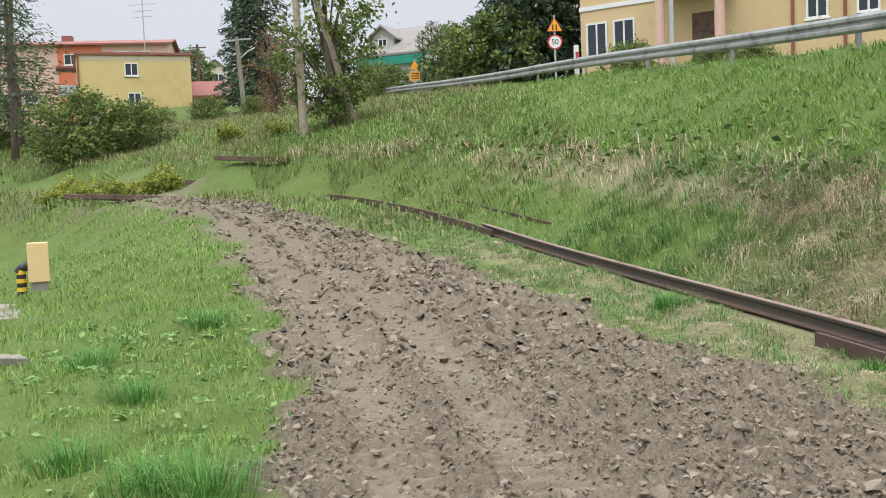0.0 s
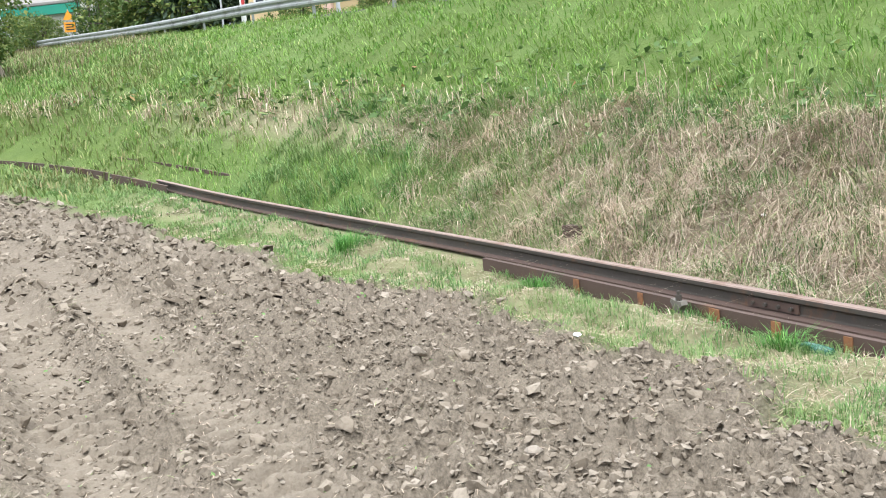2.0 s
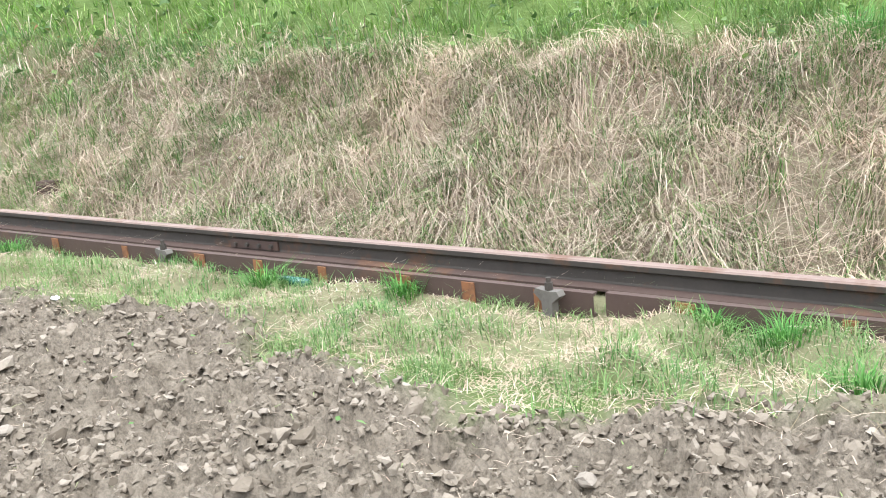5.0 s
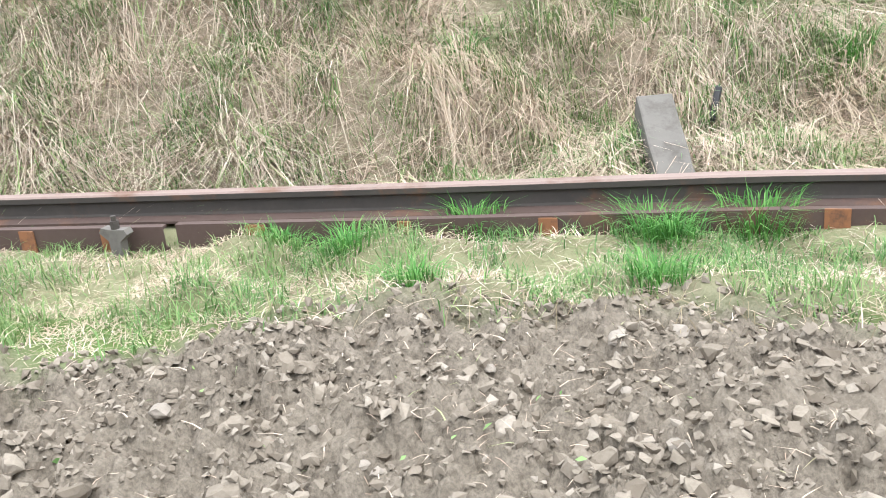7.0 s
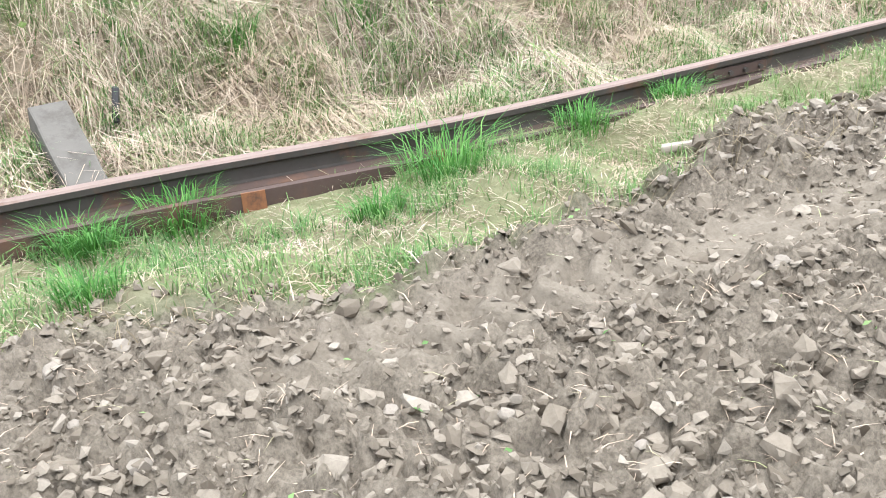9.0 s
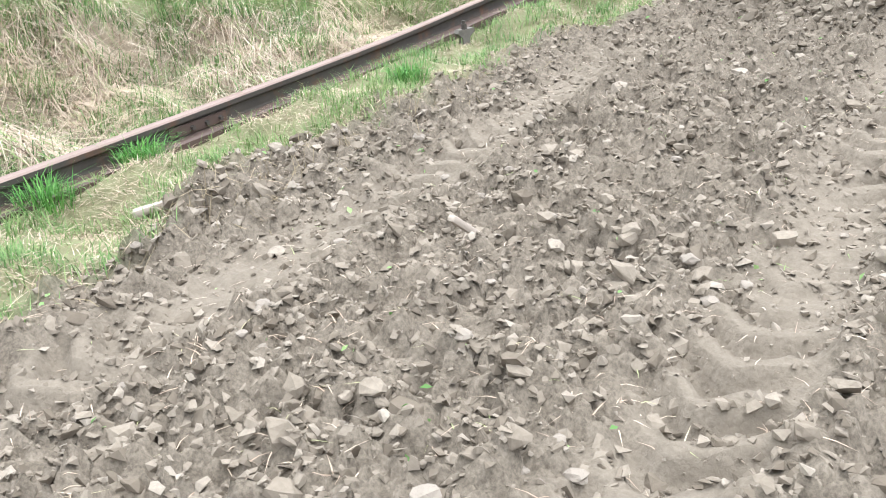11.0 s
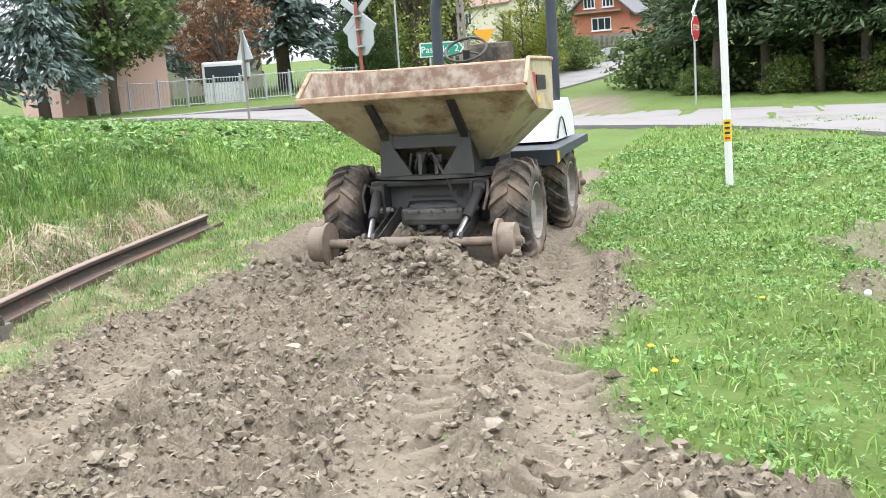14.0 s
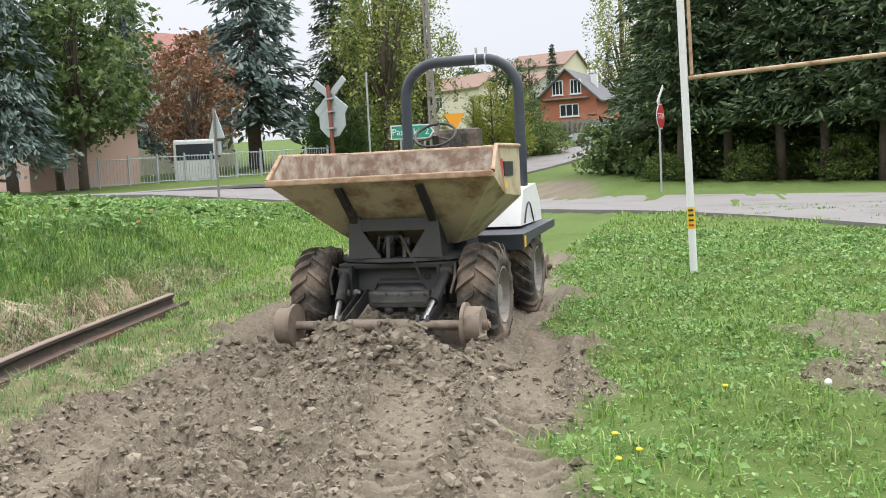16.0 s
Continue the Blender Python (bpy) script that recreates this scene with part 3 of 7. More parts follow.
# fishplates with bolts where two lengths meet
for y in (5.35, -3.1):
    fx, fz = float(rail_x(y)), float(bed_z(y)) + 0.03 - settled(y)
    turn = math.degrees(math.atan2(float(rail_x(y - 0.3) - rail_x(y + 0.3)), 0.6))
    fp = holder("fishplate", pose(fx, y, fz, 0, 0, turn), "rusty bolted fishplate on the rail joint", "fishplate", "rail joints")
    bm = bmesh.new()
    box(bm, -0.022, -0.009, -0.22, 0.22, 0.034, 0.094, 0.003)
    part("plate", bm, "plate_rust", fp)
    for k in range(4):
        bm = bmesh.new()
        cyl(bm, (-0.022, -0.165 + 0.11 * k, 0.064), (-0.042, -0.165 + 0.11 * k, 0.064), 0.014, n=6)
        part("bolt", bm, "rail_steel", fp)

# ---- the site dumper with rail wheels ----
M["cream_paint"] = worn("cream_paint", (0.5, 0.44, 0.31), (0.4, 0.335, 0.22), (0.2, 0.125, 0.07), 0.65, 0, 6.5, 0.5, 60)
M["skip_inside"] = worn("skip_inside", (0.3, 0.215, 0.165), (0.2, 0.13, 0.095), (0.5, 0.45, 0.38), 0.75, 0.1, 12, 0.6, 60)
M["skip_edge"] = worn("skip_edge", (0.52, 0.4, 0.29), (0.36, 0.23, 0.14), (0.24, 0.12, 0.06), 0.65, 0.1, 12, 0.5, 60)
M["dark_steel"] = worn("dark_steel", (0.055, 0.058, 0.062), (0.085, 0.085, 0.085), (0.16, 0.13, 0.1), 0.65, 0.2, 5, 0.35, 60)
M["grimy_black"] = worn("grimy_black", (0.018, 0.018, 0.02), (0.035, 0.034, 0.034), (0.11, 0.09, 0.07), 0.6, 0.1, 6, 0.35)
M["oily_cast"] = worn("oily_cast", (0.1, 0.098, 0.095), (0.15, 0.145, 0.138), (0.05, 0.045, 0.04), 0.55, 0.2, 9, 0.5, 70)
M["frame_blue"] = worn("frame_blue", (0.035, 0.043, 0.06), (0.05, 0.058, 0.075), (0.1, 0.095, 0.09), 0.5, 0.1, 4, 0.2)
M["rim_grey"] = worn("rim_grey", (0.32, 0.31, 0.3), (0.22, 0.2, 0.18), (0.16, 0.12, 0.09), 0.6, 0.3, 8, 0.4)
M["axle_rust"] = worn("axle_rust", (0.22, 0.175, 0.14), (0.29, 0.235, 0.19), (0.13, 0.095, 0.07), 0.75, 0.2, 8, 0.4)
M["yellow_paint"] = worn("yellow_paint", (0.75, 0.5, 0.03), (0.68, 0.44, 0.03), (0.4, 0.3, 0.1), 0.5, 0, 8, 0.1)
M["red_paint"] = worn("red_paint", (0.5, 0.04, 0.045), (0.42, 0.035, 0.04), (0.3, 0.1, 0.08), 0.5, 0, 8, 0.15)
M["black_paint"] = worn("black_paint", (0.015, 0.015, 0.016), (0.025, 0.025, 0.026), (0.06, 0.05, 0.045), 0.5, 0, 8, 0.2)
M["chrome"] = worn("chrome", (0.55, 0.55, 0.56), (0.45, 0.45, 0.46), (0.2, 0.17, 0.14), 0.3, 0.9, 12, 0.25)

DUMP_Y = -8.05
dumper = holder("site_dumper", pose(2.62, DUMP_Y, 0.12, 0, 0, 0.0),
                "site dumper with dirty cream skip, roll bar and rail wheels", "dumper")


def wheel(x, y):
    """A lugged tractor-type tyre on a dished rim."""
    side = 1 if x > 0 else -1
    w, r = 0.31, 0.43
    prof = [(-w / 2, 0.24), (-w / 2 - 0.012, 0.31), (-w / 2 + 0.01, 0.375), (-w / 2 + 0.05, 0.402), (0, 0.408), (w / 2 - 0.05, 0.402), (w / 2 - 0.01, 0.375), (w / 2 + 0.012, 0.31), (w / 2, 0.24)]
    bm, n = bmesh.new(), 48
    rings = [[bm.verts.new((u, v * math.cos(2 * math.pi * k / n), v * math.sin(2 * math.pi * k / n))) for u, v in prof] for k in range(n)]
    for k in range(n):
        a, b = rings[k], rings[(k + 1) % n]
        for i in range(len(prof)):
            j = (i + 1) % len(prof)
            bm.faces.new((a[i], b[i], b[j], a[j]))
    bmesh.ops.recalc_face_normals(bm, faces=list(bm.faces))
    tyre = part("tyre", bm, "black_rubber", dumper, "mud-caked black tractor tyre", True)
    tyre.location = (x, y, r)
    bm = bmesh.new()
    for k in range(18):
        for h in (-1, 1):
            pts = [(h * 0.0, 0.412, 0.0), (h * 0.075, 0.42, 0.055), (h * 0.135, 0.405, 0.1), (h * 0.158, 0.36, 0.125)]
            a0 = 2 * math.pi * (k + (0.5 if h > 0 else 0)) / 18
            ring = []
            for u, v, t in pts:
                for dt, dv in ((-0.026, -0.012), (-0.017, 0.022), (0.017, 0.022), (0.026, -0.012)):
                    ang = a0 - (t + dt) / 0.42
                    ring.append(bm.verts.new((u, (v + dv) * math.cos(ang), (v + dv) * math.sin(ang))))
            for i in range(3):
                for j in range(3):
                    bm.faces.new((ring[4 * i + j], ring[4 * i + j + 1], ring[4 * i + j + 5], ring[4 * i + j + 4]))
            bm.faces.new(ring[0:4][::-1])
            bm.faces.new(ring[12:16])
    bmesh.ops.recalc_face_normals(bm, faces=list(bm.faces))
    part("tread", bm, "black_rubber", tyre)
    bm = bmesh.new()
    prof = [(0.15, 0.245), (0.155, 0.225), (0.1, 0.215), (0.05, 0.19), (0.06, 0.12), (0.09, 0.09), (0.12, 0.085), (0.125, 0.0)]
    rings = [[bm.verts.new((side * u, v * math.cos(2 * math.pi * k / 32), v * math.sin(2 * math.pi * k / 32))) for u, v in prof[:-1]] for k in range(32)]
    for k in range(32):
        a, b = rings[k], rings[(k + 1) % 32]
        for i in range(len(prof) - 2):
            bm.faces.new((a[i], b[i], b[i + 1], a[i + 1]))
    bm.faces.new([ring[-1] for ring in rings])
    for k in range(6):
        a = k * math.pi / 3
        cyl(bm, (side * 0.06, 0.15 * math.cos(a), 0.15 * math.sin(a)), (side * 0.085, 0.15 * math.cos(a), 0.15 * math.sin(a)), 0.015, n=6)
    bmesh.ops.recalc_face_normals(bm, faces=list(bm.faces))
    rim = part("rim", bm, "rim_grey", dumper, "grey dished steel wheel rim")
    rim.location = (x, y, r)
    bm = bmesh.new()
    cyl(bm, (side * -0.155, 0, 0), (side * -0.1, 0, 0), 0.235, n=32)
    part("rim_back", bm, "grimy_black", rim)


for wx, wy in ((0.74, 0.0), (-0.69, 0.0), (0.72, -2.0), (-0.62, -2.0)):
    wheel(wx, wy)


def shell(bm, verts, faces, thick):
    vs = [bm.verts.new(v) for v in verts]
    for f in faces:
        bm.faces.new([vs[i] for i in f])
    bmesh.ops.recalc_face_normals(bm, faces=list(bm.faces))
    bmesh.ops.solidify(bm, geom=list(bm.faces), thickness=thick)
    return bm


# skip: lip, rim front, rim back, fold front, fold back, floor front, floor back on either side
half = [(0.92, 0.60, 1.43), (0.9, 0.36, 1.63), (0.82, -0.95, 1.65), (0.9, 0.12, 1.27), (0.82, -0.95, 1.22), (0.43, -0.12, 0.87), (0.43, -0.8, 0.87)]
sv = half + [(-x, y, z) for x, y, z in half]
sf = [(0, 7, 12, 5), (0, 5, 3), (7, 10, 12), (0, 3, 4, 2, 1), (7, 8, 9, 11, 10), (3, 5, 6, 4), (10, 11, 13, 12), (2, 4, 6, 13, 11, 9), (5, 12, 13, 6)]
skip = part("skip", shell(bmesh.new(), sv, sf, -0.012), "cream_paint", dumper, "dirty cream steel tipping skip with scratches and rust")
inner = [(v[0] * 0.984, v[1] * 0.984 - 0.004, v[2] + 0.014) for v in sv]
bm = bmesh.new()
shell(bm, inner, sf, 0.004)
part("skip_lining", bm, "skip_inside", skip, "scraped rusty inside of the skip")
bm = bmesh.new()
box(bm, -0.935, 0.935, 0.585, 0.635, 1.405, 1.455, 0.012)
part("lip", bm, "skip_edge", skip, "worn rust-edged front lip")
bm = bmesh.new()
for sx in (1, -1):
    tube(bm, [(sx * 0.93, 0.6, 1.45), (sx * 0.91, 0.36, 1.645), (sx * 0.83, -0.96, 1.665)], 0.018, 8)
tube(bm, [(0.83, -0.96, 1.665), (-0.83, -0.96, 1.665)], 0.018, 8)
part("rim_tube", bm, "skip_edge", skip)
# maker's plate and lettering as plain shapes on the flank
bm = bmesh.new()
box(bm, -0.908, -0.903, 0.12, 0.22, 1.36, 1.54)
part("badge", bm, "red_paint", skip, "faded red and white badge")
for k in range(5):
    bm = bmesh.new()
    y0 = 0.06 - k * 0.1
    box(bm, -0.906 + 0.0061 * k, -0.897 + 0.0061 * k, y0 - 0.07, y0, 1.4, 1.52)
    part("letter_bar", bm, "black_paint", skip)
bm = bmesh.new()
box(bm, -0.905, -0.897, -0.05, 0.05, 1.3, 1.36)
part("sticker", bm, "yellow_paint", skip)
# stiffening brackets under the skip, and its pedestal
for sx in (1, -1):
    bm = bmesh.new()
    prism(bm, [(0.6, 1.37), (0.5, 1.37), (0.02, 1.0), (-0.1, 0.78), (0.14, 0.78), (0.22, 1.04)], "x", sx * 0.335 - 0.028, sx * 0.335 + 0.028)
    part("bracket", bm, "grimy_black", dumper)
    bm = bmesh.new()
    prism(bm, [(sx * 0.38, 1.12), (sx * 0.28, 1.12), (sx * 0.27, 1.0), (sx * 0.12, 0.78), (sx * 0.4, 0.78)], "y", 0.225, 0.25)
    part("gusset", bm, "dark_steel", dumper)
bm = bmesh.new()
box(bm, -0.3, 0.3, 0.21, 0.245, 1.0, 1.1, 0.006)
part("cross_plate", bm, "dark_steel", dumper)
bm = bmesh.new()
box(bm, -0.3, 0.3, -0.5, -0.1, 0.78, 1.0)
part("pedestal", bm, "grimy_black", dumper)
for sx, dz in ((0.06, 0.17), (-0.08, 0.14)):
    bm = bmesh.new()
    prism(bm, [(0.1, 0.78), (0.24, 0.78), (0.22, 0.78 + dz), (0.16, 0.8 + dz), (0.11, 0.78 + dz)], "x", sx - 0.015, sx + 0.015)
    cyl(bm, (sx - 0.035, 0.17, 0.76 + dz), (sx + 0.035, 0.17, 0.76 + dz), 0.035)
    part("lug", bm, "dark_steel", dumper)
bm = bmesh.new()
tube(bm, [(-0.02 - 0.02 * k, 0.24, 0.94 - 0.004 * k * k + 0.02 * math.sin(k)) for k in range(10)], 0.012, 8)
part("hose", bm, "black_rubber", dumper)
# turntable and front chassis
bm = bmesh.new()
prism(bm, [(0.5 * math.cos(a) * 1.15, -0.12 + 0.4 * math.sin(a)) for a in np.linspace(0, 2 * math.pi, 40, endpoint=False)], "z", 0.745, 0.775)
part("turntable", bm, "dark_steel", dumper, "dusty steel turntable plate")
bm = bmesh.new()
box(bm, -0.5, 0.5, -0.45, 0.24, 0.69, 0.735, 0.01)
part("deck_plate", bm, "grimy_black", dumper)
bm = bmesh.new()
box(bm, -0.34, 0.34, -0.4, 0.12, 0.5, 0.69, 0.015)
part("chassis", bm, "dark_steel", dumper, "grimy dark steel front chassis")
# raised black strip in place of a cut slot: its inner shade as colour
bm = bmesh.new()
box(bm, -0.17, 0.17, 0.151, 0.156, 0.585, 0.605, 0.002)
part("slot_shade", bm, "black_paint", dumper)
bm = bmesh.new()
cyl(bm, (-0.24, 0.148, 0.61), (-0.24, 0.162, 0.61), 0.028)
part("plug", bm, "grimy_black", dumper)
bm = bmesh.new()
tube(bm, [(-0.25 + 0.05 * k, 0.05, 0.43 + 0.0) for k in range(11)], [0.1, 0.125, 0.13, 0.13, 0.125, 0.12, 0.125, 0.13, 0.13, 0.125, 0.1], 20)
box(bm, -0.62, 0.62, -0.06, 0.06, 0.37, 0.49, 0.02)
part("front_axle", bm, "dark_steel", dumper, "oily cast axle housing")
for bx in (0.1, -0.1):
    bm = bmesh.new()
    bmesh.ops.create_uvsphere(bm, u_segments=12, v_segments=8, radius=0.045, matrix=Matrix.Translation((bx, 0.16, 0.34)))
    part("drain_boss", bm, "dark_steel", dumper, "", True)
for sx in (1, -1):
    bm = bmesh.new()
    box(bm, sx * 0.44 - 0.05, sx * 0.44 + 0.05, -0.2, 0.16, 0.4, 0.7, 0.01)
    part("side_plate", bm, "grimy_black", dumper)
    # ram from the chassis to the rail axle
    top, low = Vector((sx * 0.44, 0.24, 0.66)), Vector((sx * 0.36, 0.7, 0.33))
    bm = bmesh.new()
    cyl(bm, top, top.lerp(low, 0.62), 0.042)
    cyl(bm, top + Vector((-0.05, 0, 0.0)), top + Vector((0.05, 0, 0.0)), 0.05)
    ram = part("ram", bm, "grimy_black", dumper, "black hydraulic ram")
    bm = bmesh.new()
    cyl(bm, top.lerp(low, 0.6), low, 0.022)
    part("piston_rod", bm, "chrome", ram, "bright steel piston rod")
    for dx in (-0.04, 0.04):
        bm = bmesh.new()
        cyl(bm, low + Vector((dx - 0.014, 0, 0.0)), low + Vector((dx + 0.014, 0, 0.0)), 0.045)
        part("clevis", bm, "dark_steel", ram)
    for dx in (-0.075, -0.015):
        bm = bmesh.new()
        prism(bm, [(0.14, 0.5), (0.2, 0.52), (0.74, 0.35), (0.72, 0.28), (0.6, 0.28), (0.14, 0.42)], "x", sx * 0.34 + dx, sx * 0.34 + dx + 0.014)
        part("lift_arm", bm, "grimy_black", dumper)
    bm = bmesh.new()
    tube(bm, [top + Vector((sx * 0.03, 0.02, 0.02)), top + Vector((sx * 0.08, 0.06, 0.06)), top + Vector((sx * 0.09, 0.12, -0.03)), top + Vector((sx * 0.06, 0.16, -0.16))], 0.012, 8)
    part("ram_hose", bm, "black_rubber", dumper)


# ribbed front plate, gearbox casting with bolts, and hoses
bm = bmesh.new()
prism(bm, [(-0.36, 0.69), (0.36, 0.69), (0.36, 0.5), (0.24, 0.47), (0.2, 0.56), (-0.2, 0.56), (-0.24, 0.47), (-0.36, 0.5)], "y", 0.129, 0.15)
part("front_plate", bm, "dark_steel", dumper, "notched dusty steel front plate")
bm = bmesh.new()
box(bm, -0.27, 0.27, 0.1, 0.21, 0.36, 0.5, 0.03)
for bx in (-0.22, -0.11, 0.0, 0.11, 0.22):
    cyl(bm, (bx, 0.21, 0.475), (bx, 0.228, 0.475), 0.013, n=6)
box(bm, -0.24, 0.24, 0.205, 0.222, 0.405, 0.42)
part("gearbox", bm, "oily_cast", dumper, "oily grey cast gearbox with bolt heads")
for sx in (1, -1):
    bm = bmesh.new()
    box(bm, sx * 0.375 - 0.012, sx * 0.375 + 0.012, 0.06, 0.3, 0.38, 0.72, 0.004)
    part("cheek_plate", bm, "grimy_black", dumper)
    bm = bmesh.new()
    cyl(bm, (sx * 0.33, 0.26, 0.5), (sx * 0.42, 0.26, 0.5), 0.028, n=12)
    cyl(bm, (sx * 0.31, 0.26, 0.5), (sx * 0.33, 0.26, 0.5), 0.016, n=8)
    part("pivot_pin", bm, "rim_grey", dumper)
    bm = bmesh.new()
    box(bm, sx * 0.36 - 0.055, sx * 0.36 + 0.055, 0.67, 0.77, 0.255, 0.285, 0.004)
    part("axle_saddle", bm, "grimy_black", dumper)
for k in range(3):
    bm = bmesh.new()
    tube(bm, [(-0.05 + 0.1 * k, -0.02, 0.86), (-0.03 + 0.08 * k, 0.12, 0.98 - 0.03 * k), (0.02 + 0.06 * k, 0.2, 0.95), (0.06 + 0.05 * k, 0.2, 0.84), (0.07 + 0.05 * k, 0.1, 0.77)], 0.012, 8)
    part("hydraulic_hose", bm, "black_rubber", dumper, "", True)


def rail_axle(y, z, shift):
    bm = bmesh.new()
    cyl(bm, (-0.7, y, z), (0.7, y, z), 0.036, n=20)
    cyl(bm, (-0.25, y, z), (0.25, y, z), 0.048, n=20)
    axle = part("rail_axle", bm, "axle_rust", dumper, "rusty round axle bar")
    axle.location.x = shift
    for sx in (1, -1):
        bm = bmesh.new()
        cyl(bm, (sx * 0.685, y, z), (sx * 0.71, y, z), 0.172, n=40)
        cyl(bm, (sx * 0.71, y, z), (sx * 0.83, y, z), 0.142, 0.138, n=40)
        cyl(bm, (sx * 0.83, y, z), (sx * 0.87, y, z), 0.04, n=20)
        cyl(bm, (sx * 0.87, y, z), (sx * 0.885, y, z), 0.025, n=8)
        part("rail_wheel", bm, "axle_rust", axle, "flanged steel rail wheel with pale rust")


rail_axle(0.72, 0.3, 0.0)
rail_axle(-2.95, 0.36, 0.12)
# rear body
bm = bmesh.new()
prism(bm, [(-0.5, 0.85), (-2.7, 0.85), (-2.7, 0.45), (-1.2, 0.4), (-0.5, 0.5)], "x", -0.42, 0.42)
part("rear_chassis", bm, "frame_blue", dumper)
bm = bmesh.new()
prism(bm, [(-0.95, 0.72), (-0.95, 0.86), (-2.75, 0.9), (-2.75, 0.82), (-1.4, 0.78)], "x", -0.84, 0.84)
part("rear_deck", bm, "frame_blue", dumper, "dark blue-black rear deck and mudguards")
bm = bmesh.new()
prism(bm, [(-1.55, 0.9), (-1.75, 1.25), (-2.45, 1.3), (-2.7, 1.1), (-2.75, 0.9)], "x", -0.7, 0.7)
part("engine_cover", bm, "white_paint", dumper, "white engine cover")
bm = bmesh.new()
tube(bm, [(-0.715, -1.7 - 0.06 * k, 0.92 + 0.2 * math.sin(k * math.pi / 8)) for k in range(9)], 0.008, 8)
part("grab_wire", bm, "grimy_black", dumper)
bm = bmesh.new()
box(bm, -0.845, -0.84, -1.06, -0.98, 0.74, 0.84)
part("warning_sticker", bm, "yellow_paint", dumper, "small yellow warning sticker")
# roll bar
bm = bmesh.new()
bar = [(-0.61, -2.2, 0.88), (-0.61, -2.2, 1.6), (-0.61, -2.2, 2.25)]
bar += [(-0.61 + 0.36 * (1 - math.cos(a)), -2.2, 2.25 + 0.36 * math.sin(a)) for a in np.linspace(0.2, math.pi / 2, 8)]
bar += [(-x, y, z) for x, y, z in bar[::-1]]
tube(bm, bar, 0.055, 20)
roll = part("roll_bar", bm, "frame_blue", dumper, "bent dark tubular roll bar", True)
for sx in (1, -1):
    bm = bmesh.new()
    box(bm, sx * 0.61 - 0.1, sx * 0.61 + 0.1, -2.3, -2.1, 0.885, 0.905, 0.004)
    part("foot_plate", bm, "grimy_black", roll)
    bm = bmesh.new()
    cyl(bm, (sx * 0.61, -2.2, 1.62), (sx * 0.61, -2.2, 1.7), 0.061, n=20)
    part("sleeve", bm, "frame_blue", roll)
for bx in (-0.18, -0.28):
    bm = bmesh.new()
    cyl(bm, (bx - 0.008, -2.2, 2.61), (bx + 0.008, -2.2, 2.61), 0.062, n=20)
    cyl(bm, (bx, -2.2, 2.65), (bx, -2.2, 2.73), 0.014, n=8)
    part("clamp_ring", bm, "galvanised", roll)
# seat, steering wheel and column
bm = bmesh.new()
box(bm, -0.24, 0.24, -2.1, -1.95, 1.32, 1.9, 0.05)
box(bm, -0.24, 0.24, -2.05, -1.6, 1.28, 1.38, 0.04)
part("seat", bm, "black_rubber", dumper, "black vinyl driver's seat")
bm = bmesh.new()
sw = Vector((0.06, -1.35, 1.82))
tilt_m = Matrix.Translation(sw) @ Matrix.Rotation(radians(-35), 4, "X")
tube(bm, [tilt_m @ Vector((0.2 * math.cos(a), 0.2 * math.sin(a), 0)) for a in np.linspace(0, 2 * math.pi, 29)], 0.014, 8)
for a in (0.5, 2.6, 4.7):
    cyl(bm, tilt_m @ Vector((0, 0, -0.02)), tilt_m @ Vector((0.2 * math.cos(a), 0.2 * math.sin(a), 0)), 0.01, n=8)
wheel_ob = part("steering_wheel", bm, "black_paint", dumper)
bm = bmesh.new()
cyl(bm, sw, (0.08, -1.5, 1.0), 0.035)
part("column", bm, "black_paint", wheel_ob)


# ---- clods, stones and litter on the dug bed ----
def pebble(seed, size, squash=0.7, rough=0.28, subdivisions=1):
    bm = bmesh.new()
    bmesh.ops.create_icosphere(bm, subdivisions=subdivisions, radius=1)
    for v in bm.verts:
        k = 1 + rough * noise.noise(v.co * 1.3 + Vector((seed * 7.1, seed * 3.3, 0))) * 2.2
        v.co = Vector((v.co.x * k, v.co.y * k * 0.85, v.co.z * k * squash)) * size
    return bm


def form_of(b):
    b.verts.index_update()
    b.verts.ensure_lookup_table()
    out = np.array([v.co[:] for v in b.verts]), np.array([[v.index for v in f.verts] for f in b.faces])
    b.free()
    return out


